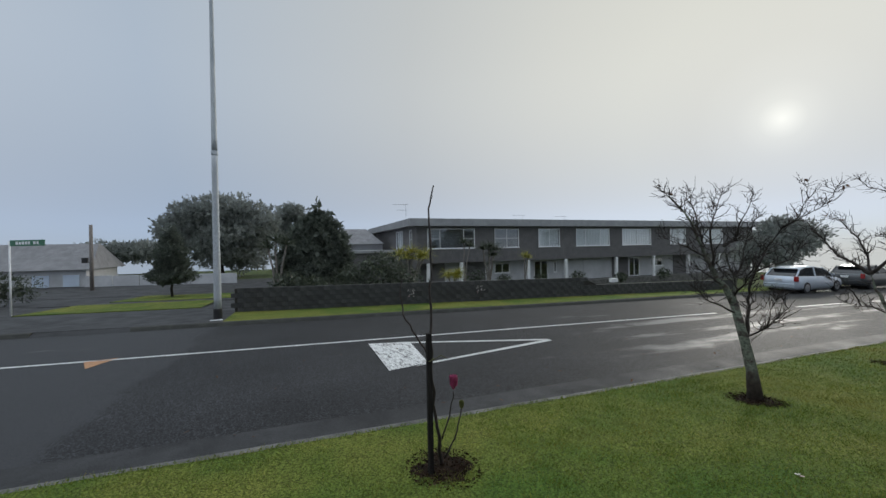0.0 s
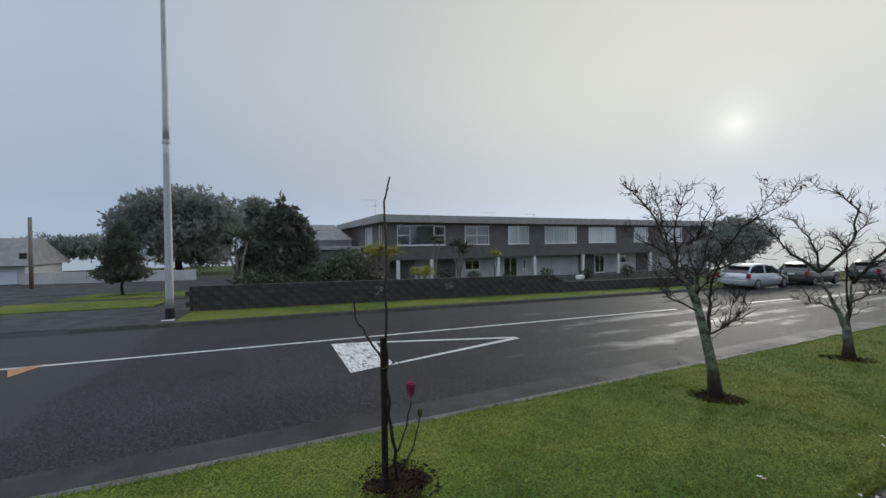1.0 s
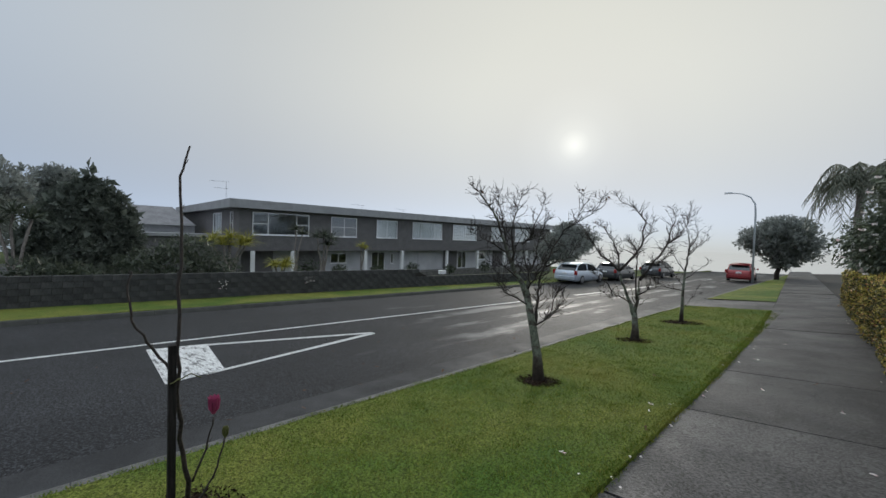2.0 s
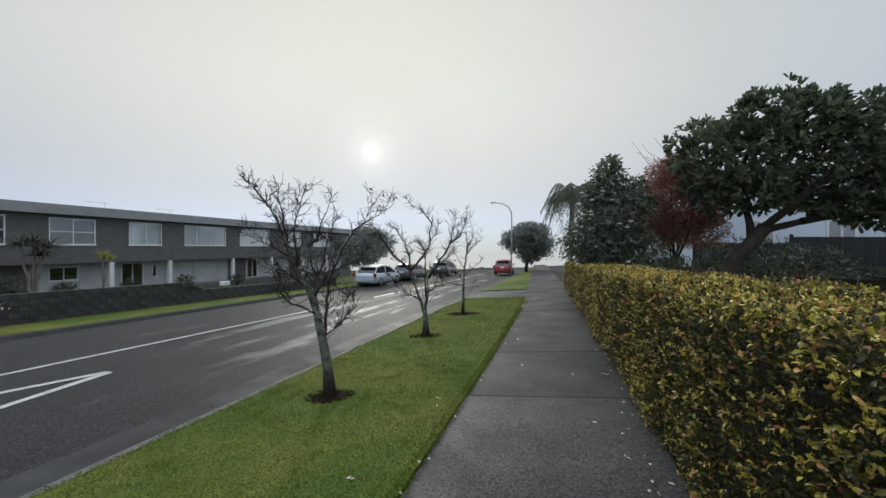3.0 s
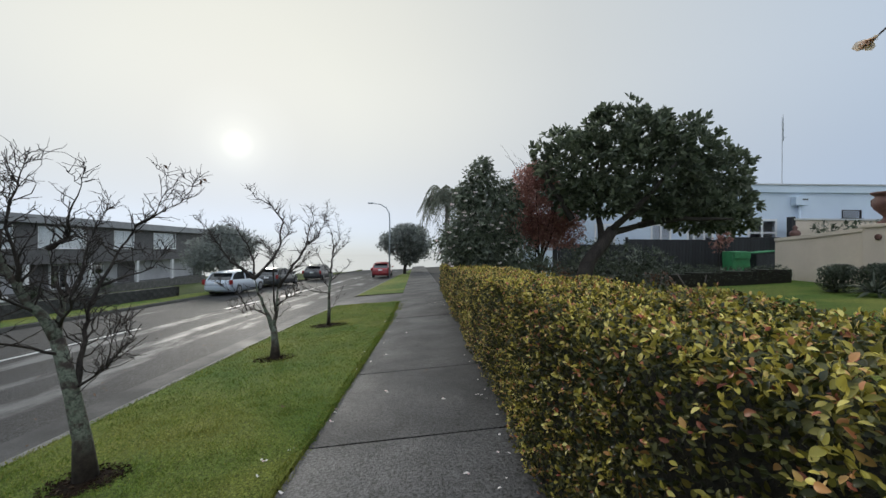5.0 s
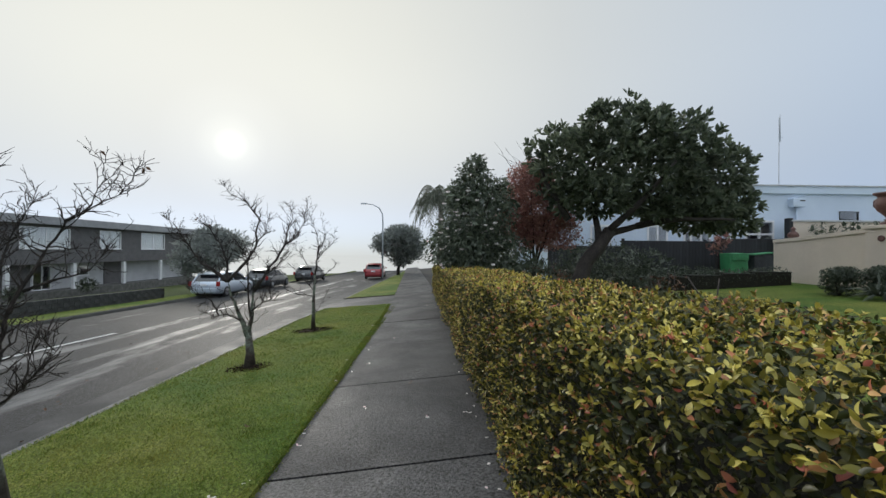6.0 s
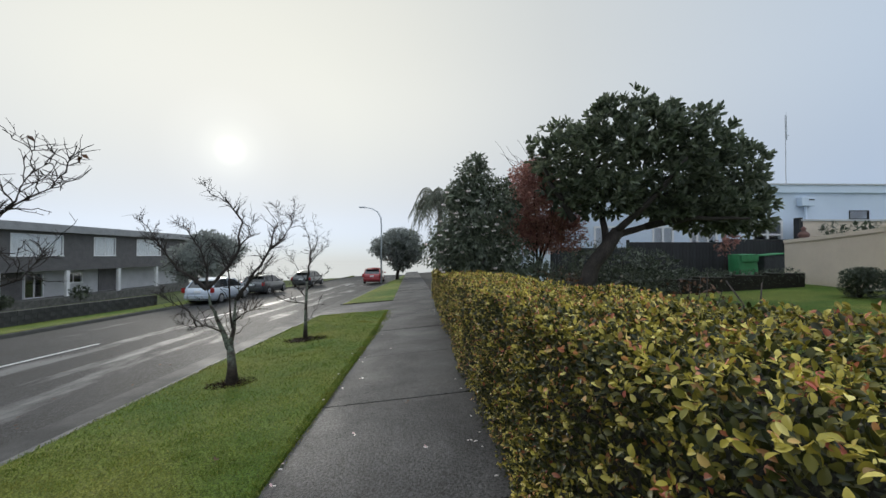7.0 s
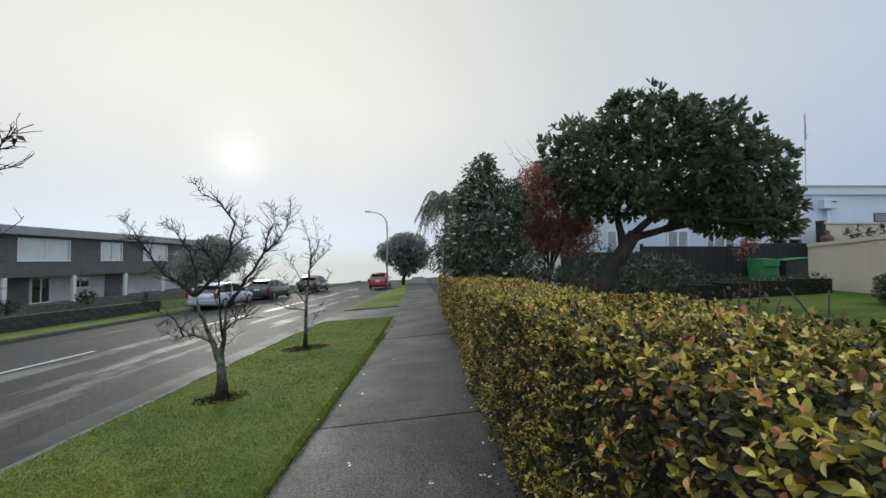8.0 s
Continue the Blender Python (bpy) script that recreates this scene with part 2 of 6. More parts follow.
OFFWHITE = surface("grey_white_render", (0.55, 0.56, 0.58), (0.45, 0.46, 0.48), 0.8, 40, 0.1, 0.75, bump=0.15)
FASCIA = surface("pale_metal_fascia", (0.30, 0.305, 0.315), (0.24, 0.245, 0.255), 1.5, 40, 0.1, 0.5)
ROOFING = surface("grey_roofing", (0.16, 0.16, 0.17), (0.22, 0.22, 0.23), 1.5, 40, 0.2, 0.8)
# dark colour stands in for the dimness of rooms behind the windows
ROOM_SHADE = plain("painted_room_shade", (0.05, 0.05, 0.055), 0.9)
BARK = surface("bare_tree_bark", (0.016, 0.012, 0.010), (0.036, 0.028, 0.023), 9, 60, 0.45, 0.85, bump=0.8, bump_scale=45, stretch=(1, 1, 0.35))
TWIG = surface("dark_twig_bark", (0.014, 0.010, 0.009), (0.034, 0.023, 0.019), 12, 60, 0.4, 0.7, bump=0.4)
TIMBER = surface("dark_stained_stake", (0.012, 0.010, 0.010), (0.024, 0.021, 0.020), 8, 80, 0.4, 0.8, stretch=(1, 1, 0.1), bump=0.5, spec=0.2)
GALV = surface("galvanised_steel", (0.46, 0.49, 0.52), (0.36, 0.39, 0.42), 3, 50, 0.15, 0.55, metal=0.15, stretch=(1, 1, 0.3))
BLACKM = plain("black_metal", (0.015, 0.015, 0.017), 0.5)
GREYPOLE = surface("weathered_timber_pole", (0.16, 0.14, 0.13), (0.22, 0.2, 0.18), 4, 50, 0.3, 0.85, stretch=(1, 1, 0.1))
BLUEWALL = surface("pale_blue_render", (0.62, 0.71, 0.82), (0.57, 0.66, 0.78), 0.7, 60, 0.08, 0.85, bump=0.15)
CREAM = surface("cream_render", (0.70, 0.60, 0.51), (0.62, 0.53, 0.45), 0.7, 50, 0.1, 0.85, bump=0.2)
TERRA = surface("dark_red_terracotta", (0.10, 0.045, 0.04), (0.16, 0.075, 0.06), 6, 50, 0.25, 0.6)
FENCE = surface("black_stained_fence", (0.014, 0.015, 0.018), (0.026, 0.028, 0.032), 5, 50, 0.3, 0.7, stretch=(1, 1, 0.15), vary=0.2)
RUBBER = plain("tyre_rubber", (0.02, 0.02, 0.021), 0.8)
ALLOY = plain("alloy_rim", (0.4, 0.41, 0.43), 0.35, 0.8)


def glass_material(name, tint, rough=0.06):
    m, n, l, p = nodes_of(name)
    p.inputs["Base Color"].default_value = (*tint, 1)
    p.inputs["Roughness"].default_value = rough
    p.inputs["Specular IOR Level"].default_value = 0.8
    v = coords(n, l)
    bn = n.new("ShaderNodeBump")
    bn.inputs["Strength"].default_value = 0.04
    l.new(noise_node(n, l, v, 1.5), bn.inputs["Height"])
    l.new(bn.outputs[0], p.inputs["Normal"])
    return m


CARGLASS = glass_material("car_glass", (0.02, 0.022, 0.025))

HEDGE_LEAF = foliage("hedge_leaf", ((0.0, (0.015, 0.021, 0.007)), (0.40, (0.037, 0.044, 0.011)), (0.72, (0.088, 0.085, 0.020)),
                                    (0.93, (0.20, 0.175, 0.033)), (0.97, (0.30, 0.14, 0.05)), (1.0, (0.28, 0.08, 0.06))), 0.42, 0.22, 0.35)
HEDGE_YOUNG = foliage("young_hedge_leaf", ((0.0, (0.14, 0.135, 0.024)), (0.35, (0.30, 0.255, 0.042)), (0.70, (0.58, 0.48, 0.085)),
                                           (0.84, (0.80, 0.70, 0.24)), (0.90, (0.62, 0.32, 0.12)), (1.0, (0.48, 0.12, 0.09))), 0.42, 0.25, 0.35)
# near-black colour stands in for the deep shade between hedge leaves
HEDGE_SHADE = surface("hedge_inner_shade", (0.006, 0.006, 0.003), (0.016, 0.014, 0.007), 12, 60, 0.5, 0.9, bump=0.9)
MAG_LEAF = foliage("broad_dark_leaf", ((0, (0.058, 0.076, 0.050)), (0.6, (0.112, 0.136, 0.085)), (1, (0.20, 0.23, 0.15))), 0.42, 0.5)
CAM_LEAF = foliage("glossy_dark_leaf", ((0, (0.050, 0.066, 0.046)), (0.7, (0.098, 0.122, 0.080)), (1, (0.20, 0.23, 0.16))), 0.38, 0.32)
RED_LEAF = foliage("red_bronze_leaf", ((0, (0.24, 0.115, 0.105)), (0.6, (0.36, 0.17, 0.145)), (1, (0.46, 0.25, 0.18))), 0.6, 0.45)
PALM_LEAF = foliage("palm_frond_leaf", ((0, (0.10, 0.115, 0.085)), (0.7, (0.16, 0.175, 0.13)), (1, (0.22, 0.21, 0.15))), 0.5, 0.25)
CONIFER_LEAF = foliage("conifer_leaf", ((0, (0.075, 0.09, 0.075)), (1, (0.14, 0.16, 0.13))), 0.7, 0.35)
SHRUB_LEAF = foliage("dark_shrub_leaf", ((0, (0.045, 0.058, 0.042)), (0.8, (0.085, 0.102, 0.068)), (1, (0.13, 0.15, 0.10))), 0.5, 0.25)
YELLOW_LEAF = foliage("yellow_green_strap_leaf", ((0, (0.20, 0.21, 0.04)), (0.7, (0.36, 0.34, 0.06)), (1, (0.48, 0.42, 0.10))), 0.5, 0.25)
# pale grey-green: the fog haze over far trees is put into this leaf colour
HAZED_LEAF = foliage("hazed_far_leaf", ((0, (0.18, 0.20, 0.19)), (1, (0.28, 0.30, 0.28))), 0.6, 0.5)
ROSE_LEAF = foliage("rose_leaf", ((0, (0.02, 0.036, 0.014)), (1, (0.05, 0.075, 0.03))), 0.45, 0.3)
DEAD_LEAF = foliage("dead_leaf", ((0, (0.05, 0.022, 0.012)), (1, (0.12, 0.06, 0.03))), 0.7, 0.2)
BLADE = foliage("grass_blade", ((0, (0.065, 0.110, 0.018)), (0.6, (0.115, 0.175, 0.027)), (0.9, (0.22, 0.25, 0.045)), (1, (0.30, 0.26, 0.08))), 0.5, 0.6, 0.3, (0.23, 0.205, 0.05))
PETAL = foliage("pale_petal", ((0, (0.75, 0.70, 0.68)), (0.8, (0.80, 0.76, 0.74)), (1, (0.70, 0.45, 0.48))), 0.6, 0.3)
PINKBUD = foliage("magenta_petal", ((0, (0.26, 0.025, 0.10)), (1, (0.48, 0.09, 0.20))), 0.5, 0.25)
BUDGREEN = foliage("green_bud_scale", ((0, (0.10, 0.11, 0.04)), (1, (0.16, 0.16, 0.06))), 0.6, 0.2)
CREAMPETAL = foliage("cream_pink_petal", ((0, (0.70, 0.58, 0.45)), (0.6, (0.78, 0.68, 0.56)), (1, (0.66, 0.42, 0.34))), 0.6, 0.35)


# ---- building helpers ----
def mesh_of(name, verts, faces, material, smooth=False):
    me = bpy.data.meshes.new(name)
    me.from_pydata([tuple(v) for v in verts], [], faces)
    me.materials.append(material)
    if smooth:
        me.shade_smooth()
    return me


def put(name, me, parent=None, label="", place=None):
    ob = new(name, me)
    if parent is not None:
        ob.parent = parent
    if place is not None:
        ob.matrix_basis = place
    if label:
        tagged(ob, label)
    return ob


def part(name, bm, material, parent, label="", smooth=False):
    me = bpy.data.meshes.new(name)
    bm.to_mesh(me)
    bm.free()
    me.materials.append(material)
    if smooth:
        me.shade_smooth()
    return put(name, me, parent, label)


def thing(name, label, category, x=0.0, y=0.0, z=None, turn=0.0, group="", kind=""):
    ob = new(name)
    ob.empty_display_size = 0.2
    ob.matrix_basis = pose(x, y, gz(x, y) if z is None else z, 0, 0, turn)
    return tagged(ob, label, category, group, kind)


def bm_box(lo, hi, bevel=0.0, bm=None):
    bm = bm or bmesh.new()
    made = bmesh.ops.create_cube(bm, size=1)["verts"]
    for v in made:
        v.co = Vector([lo[i] if v.co[i] < 0 else hi[i] for i in range(3)])
    if bevel:
        edges = list({e for v in made for e in v.link_edges})
        bmesh.ops.bevel(bm, geom=edges, offset=bevel, segments=2, affect="EDGES", profile=0.6)
    return bm


class Shape:
    """Collects rings, tubes and turned forms into one mesh."""

    def __init__(self):
        self.v, self.f = [], []

    def tube(self, pts, r0, r1, sides=6, cap=True, radii=None):
        pts = [Vector(p) for p in pts]
        k = len(pts)
        base = len(self.v)
        up = Vector((0.31, 0.22, 0.92))
        for i, p in enumerate(pts):
            d = (pts[min(i + 1, k - 1)] - pts[max(i - 1, 0)])
            d = d.normalized() if d.length > 1e-9 else Vector((0, 0, 1))
            a = d.cross(up)
            if a.length < 0.05:
                a = d.cross(Vector((1, 0, 0)))
            a.normalize()
            b = d.cross(a)
            r = radii[i] if radii else r0 + (r1 - r0) * i / max(1, k - 1)
            for s in range(sides):
                an = 2 * math.pi * s / sides
                self.v.append(p + a * (r * math.cos(an)) + b * (r * math.sin(an)))
        for i in range(k - 1):
            for s in range(sides):
                q = (s + 1) % sides
                self.f.append((base + i * sides + s, base + i * sides + q, base + (i + 1) * sides + q, base + (i + 1) * sides + s))
        if cap:
            self.f.append(tuple(range(base + sides - 1, base - 1, -1)))
            self.f.append(tuple(range(base + (k - 1) * sides, base + k * sides)))

    def turned(self, profile, sides=20, at=(0, 0, 0)):
        base = len(self.v)
        for r, z in profile:
            for s in range(sides):
                an = 2 * math.pi * s / sides
                self.v.append(Vector((at[0] + r * math.cos(an), at[1] + r * math.sin(an), at[2] + z)))
        for i in range(len(profile) - 1):
            for s in range(sides):
                q = (s + 1) % sides
                self.f.append((base + i * sides + s, base + i * sides + q, base + (i + 1) * sides + q, base + (i + 1) * sides + s))
        self.f.append(tuple(range(base + sides - 1, base - 1, -1)))
        self.f.append(tuple(range(base + (len(profile) - 1) * sides, base + len(profile) * sides)))

    def box(self, lo, hi):
        b = len(self.v)
        for z in (lo[2], hi[2]):
            for x, y in ((lo[0], lo[1]), (hi[0], lo[1]), (hi[0], hi[1]), (lo[0], hi[1])):
                self.v.append(Vector((x, y, z)))
        for f in ((3, 2, 1, 0), (4, 5, 6, 7), (0, 1, 5, 4), (1, 2, 6, 5), (2, 3, 7, 6), (3, 0, 4, 7)):
            self.f.append(tuple(b + i for i in f))

    def mesh(self, name, material, smooth=False):
        return mesh_of(name, self.v, self.f, material, smooth)


OVAL_V = np.array([(0, 0, 0), (0.14, 0.25, 0.09), (0.38, 0.44, 0.15), (0.64, 0.41, 0.13), (0.86, 0.23, 0.04), (1, 0, -0.06),
                   (0.86, -0.23, 0.04), (0.64, -0.41, 0.13), (0.38, -0.44, 0.15), (0.14, -0.25, 0.09), (0.33, 0, 0.03), (0.68, 0, 0.02)], float)
OVAL_F = np.array([(10, 1, 0), (10, 2, 1), (10, 11, 2), (11, 3, 2), (11, 4, 3), (11, 5, 4), (11, 6, 5), (11, 7, 6), (11, 8, 7), (11, 10, 8), (10, 9, 8), (10, 0, 9)], int)
LEAF_V = np.array([(0, 0, 0), (0.45, 0.5, 0.10), (0.5, 0, 0.0), (0.45, -0.5, 0.10), (1, 0, -0.10)], float)
LEAF_F = np.array([(0, 2, 1), (0, 3, 2), (1, 2, 4), (2, 3, 4)], int)
ROUND_V = np.array([(0, 0, 0), (0.3, 0.42, 0.07), (0.75, 0.42, 0.06), (1, 0, -0.04), (0.75, -0.42, 0.06), (0.3, -0.42, 0.07), (0.5, 0, -0.01)], float)
ROUND_F = np.array([(6, 1, 0), (6, 2, 1), (6, 3, 2), (6, 4, 3), (6, 5, 4), (6, 0, 5)], int)
STRAP_V = np.array([(0, 0.5, 0), (0, -0.5, 0), (0.5, 0.4, 0.10), (0.5, -0.4, 0.10), (1, 0, -0.15)], float)
STRAP_F = np.array([(0, 1, 3), (0, 3, 2), (2, 3, 4)], int)
BLADE_V = np.array([(0, 0.5, 0), (0, -0.5, 0), (1, 0, 0)], float)
BLADE_F = np.array([(0, 1, 2)], int)


def unit(a):
    return a / np.maximum(np.linalg.norm(a, axis=1, keepdims=True), 1e-9)


def scatter(name, points, along, length, width, material, tv=LEAF_V, tf=LEAF_F, rng=None, up=None):
    """One mesh of many small leaves: at points, growing along the given ways."""
    rng = rng or np.random.default_rng(3)
    n = len(points)
    x = unit(np.asarray(along, float))
    ref = rng.normal(size=(n, 3)) if up is None else np.asarray(up, float) + rng.normal(size=(n, 3)) * 0.35
    y = unit(np.cross(ref, x))
    z = np.cross(x, y)
    length = np.broadcast_to(np.asarray(length, float), (n,))
    width = np.broadcast_to(np.asarray(width, float), (n,))
    v = (points[:, None, :] + x[:, None, :] * (tv[None, :, 0, None] * length[:, None, None])
         + y[:, None, :] * (tv[None, :, 1, None] * width[:, None, None]) + z[:, None, :] * (tv[None, :, 2, None] * length[:, None, None]))
    k = len(tv)
    f = (tf[None] + (np.arange(n) * k)[:, None, None]).reshape(-1, 3)
    me = bpy.data.meshes.new(name)
    me.vertices.add(n * k)
    me.vertices.foreach_set("co", v.reshape(-1))
    me.loops.add(len(f) * 3)
    me.loops.foreach_set("vertex_index", f.reshape(-1).astype(np.int32))
    me.polygons.add(len(f))
    me.polygons.foreach_set("loop_start", np.arange(0, len(f) * 3, 3, dtype=np.int32))
    me.update(calc_edges=True)
    me.materials.append(material)
    return me


def sheet(name, edge_a, edge_b, ys, off, material, nx=2, label="", category="", drop=0.0, bumpy=0.0):
    """Ground between two long edges, following the land; off: height over it. drop: a skirt down both edges."""
    v, f = [], []
    for y in ys:
        a, b = edge_a(y), edge_b(y)
        for i in range(nx + 1):
            x = a + (b - a) * i / nx
            w = bumpy * noise.noise((x * 1.3, y * 1.3, 2.0))
            v.append((x, y, gz(x, y) + off + w))
    w = nx + 1
    for j in range(len(ys) - 1):
        for i in range(nx):
            f.append((j * w + i, j * w + i + 1, (j + 1) * w + i + 1, (j + 1) * w + i))
    if drop:
        for side in (0, nx):
            s = len(v)
            for j in range(len(ys)):
                p = v[j * w + side]
                v.append((p[0], p[1], p[2] - drop))
            for j in range(len(ys) - 1):
                q = (j * w + side, (j + 1) * w + side, s + j + 1, s + j)
                f.append(q if side == nx else q[::-1])
    me = mesh_of(name, v, f, material)
    return tagged(new(name, me), label, category, kind="structure")


def steps(a, b, d):
    k = max(1, int(round((b - a) / d)))
    return [a + (b - a) * i / k for i in range(k + 1)]


YS = [-320, -160, -80] + steps(-60, 60, 1.5) + [90, 160, 320]

# ---- ground, road, kerbs ----
gx = [-320, -200, -120, -80, -60, -50, -44, -38, -32, -28, -24, -20, -18, -16.5, -14.5, -12, -9, -6, -4, -2.9, -1.5, 0, 1.7, 2.5, 4, 6, 9, 12, 16, 20, 26, 32, 40, 80, 160, 320]
gv, gf = [], []
for yy in YS:
    for xx in gx:
        gv.append((xx, yy, gz(xx, yy) - 0.30))
for jj in range(len(YS) - 1):
    for ii in range(len(gx) - 1):
        q = jj * len(gx) + ii
        gf.append((q, q + 1, q + 1 + len(gx), q + len(gx)))
ground = tagged(new("ground", mesh_of("ground", gv, gf, GROUND)), "damp rough grass and soil under the street", "ground", kind="structure")

road = sheet("road", far_kerb, lambda y: NEAR_KERB - 0.73, YS, -0.12, ROAD, 10, "damp dark asphalt road with wet worn streaks, sky sheen painted paler", "road")
sheet("gutter", lambda y: NEAR_KERB - 0.73, lambda y: NEAR_KERB - 0.10, YS, -0.116, GUTTER, 2, "smooth damp concrete gutter along the kerb", "gutter")


def kerb_run(name, line, inward, y0, y1, label, height=0.12, width=0.14, material=KERB):
    """A kerb of cast lengths with open joints; each length is a piece."""
    root = thing(name, label, "kerb", 0, 0, 0, kind="structure")
    y = y0
    while y < y1:
        e = min(y1, y + 2.4)
        v, f = [], []
        yy = [y + 0.004, (y + e) / 2, e - 0.004]
        for q in yy:
            a = line(q)
            for dx, dz in ((0.10 * -inward, -0.30), (0.10 * -inward, -height - 0.01), (0.015 * -inward, -0.012), (0.03 * inward, 0.006), (width * inward, 0.0), (width * inward, -0.3)):
                x = a + dx
                v.append((x, q, gz(a, q) + dz))
        for j in range(2):
            for i in range(5):
                k = j * 6 + i
                quad = (k, k + 1, k + 7, k + 6)
                f.append(quad if inward > 0 else quad[::-1])
        f += [tuple(range(6)), tuple(range(17, 11, -1))]
        put("kerb_stone", mesh_of("kerb_stone", v, f, material), root)
        y = e
    return root


kerb_run("kerb_near", lambda y: NEAR_KERB, 1, -36, 11.2, "low worn concrete kerb beside the lawn")
kerb_run("kerb_near", lambda y: NEAR_KERB, 1, 15.0, 60, "low worn concrete kerb beyond the driveway")
kerb_run("kerb_far", far_kerb, -1, -10.1, 60, "low dark concrete kerb across the road", material=KERB_SHADED)
kerb_run("kerb_far", far_kerb, -1, -40, -12.5, "low dark concrete kerb past the ramp", material=KERB_SHADED)
ramp_v = [(far_kerb(y) + dx, y, gz(far_kerb(y) + dx, y) + dz) for y in steps(-12.5, -10.1, 0.4) for dx, dz in ((-0.45, 0.004), (-0.14, -0.01), (0.12, -0.117))]
ramp_f = [(3 * j + i, 3 * j + i + 1, 3 * j + i + 4, 3 * j + i + 3) for j in range(6) for i in range(2)]
tagged(new("kerb_ramp", mesh_of("kerb_ramp", ramp_v, ramp_f, GUTTER)), "lowered concrete ramp between two kerb ends", "ramp", kind="structure")

lawn = sheet("lawn", lambda y: NEAR_KERB + 0.14, lambda y: path_edge(y) - 0.02, steps(-40, 11.3, 0.25), 0.012, LAWN, 12, "short damp green lawn strip", "lawn", 0.2, 0.014)
sheet("lawn", lambda y: NEAR_KERB + 0.14, lambda y: path_edge(y) - 0.02, steps(14.9, 90, 1.0), 0.012, LAWN, 6, "short damp green lawn beyond the driveway", "lawn", 0.2, 0.014)
sheet("driveway", lambda y: NEAR_KERB - 0.1, lambda y: path_edge(y) - 0.02, steps(11.2, 15.0, 0.5), -0.02, PATHMAT, 3, "damp grey concrete driveway crossing", "driveway", 0.2)
sheet("verge", wall_line, lambda y: far_kerb(y) - 0.14, steps(-7.6, 90, 1.5), 0.02, LAWN, 4, "damp mown grass verge across the road", "verge", 0.2, 0.02)
sheet("garden_ground", lambda y: 2.05, lambda y: 26.0, steps(-40, 60, 1.5), 0.0, LAWN, 16, "damp garden lawn behind the hedge", "lawn", 0.2, 0.02)

# paved corner, side road and its grass islands
sheet("side_pavement", lambda y: -20.5, lambda y: far_kerb(y) - 0.14, steps(-40, -7.6, 1.0), 0.0, GUTTER, 4, "wide damp asphalt pavement at the corner", "pavement", 0.1)
sheet("side_apron", lambda y: -34, lambda y: -20.4, steps(-44, -7.6, 1.5), -0.02, GUTTER, 6, "damp worn asphalt between the grass islands", "pavement", 0.1)
sheet("side_verge", lambda y: -24.5, lambda y: -19.6, steps(-16, -9.4, 0.8), 0.03, LAWN, 4, "damp grass island at the side road", "verge", 0.1, 0.02)
sheet("side_path", lambda y: -26.2, lambda y: -24.5, steps(-17.5, -8.2, 0.8), 0.01, GUTTER, 2, "narrow damp footpath between grass strips", "pavement", 0.1)
sheet("side_verge", lambda y: -32, lambda y: -26.2, steps(-15.2, -8.6, 0.8), 0.03, LAWN, 3, "damp grass strip under the young tree", "verge", 0.1, 0.02)
sheet("side_road", lambda y: -48 - 0.3 * (y + 20), lambda y: -32.2, steps(-60, -5, 2.5), 0.0, GUTTER, 4, "pale damp side road fading in fog", "road", 0.1)


# ---- markings ----
def marking(name, corners, material, label, lift=-0.112):
    """A thin painted patch on the road with its own thickness."""
    k = len(corners)
    v = [(x, y, gz(x, y) + lift) for x, y in corners] + [(x, y, gz(x, y) + lift - 0.006) for x, y in corners]
    f = [tuple(range(k)), tuple(range(2 * k - 1, k - 1, -1))]
    f += [(i, i + k, (i + 1) % k + k, (i + 1) % k) for i in range(k)]
    me = mesh_of(name, v, f, material)
    bm = bmesh.new()
    bm.from_mesh(me)
    bmesh.ops.recalc_face_normals(bm, faces=bm.faces)
    bm.to_mesh(me)
    bm.free()
    return put(name, me, road, label)


def centre(y):
    return -8.40 + 0.045 * y


line_v = steps(-40, 8.6, 2.7)
for a, b in zip(line_v[:-1], line_v[1:]):
    marking("centre_line", [(centre(a) - 0.06, a), (centre(a) + 0.06, a), (centre(b) + 0.06, b), (centre(b) - 0.06, b)], PAINT, "long white centre line")
for a in (13.0, 20.0, 27.0, 34.0):
    marking("centre_dash", [(centre(a) - 0.06, a), (centre(a) + 0.06, a), (centre(a + 3) + 0.06, a + 3), (centre(a + 3) - 0.06, a + 3)], PAINT, "white centre dash")
marking("give_way_block", [(-8.05, -3.72), (-5.45, -3.82), (-5.70, -3.00), (-7.85, -2.75)], PAINT_THIN, "white block with worn cracked paint")
marking("arrow_side", [(-5.72, -3.00), (-5.55, -3.30), (-6.45, 0.40), (-6.62, 0.40)], PAINT, "white line of a long triangle")
marking("arrow_side", [(-7.85, -2.80), (-7.70, -2.80), (-6.50, 0.42), (-6.66, 0.42)], PAINT, "white line of a long triangle")
marking("orange_patch", [(-8.05, -9.10), (-8.80, -9.42), (-8.95, -8.90)], ORANGE, "small faded orange wedge")

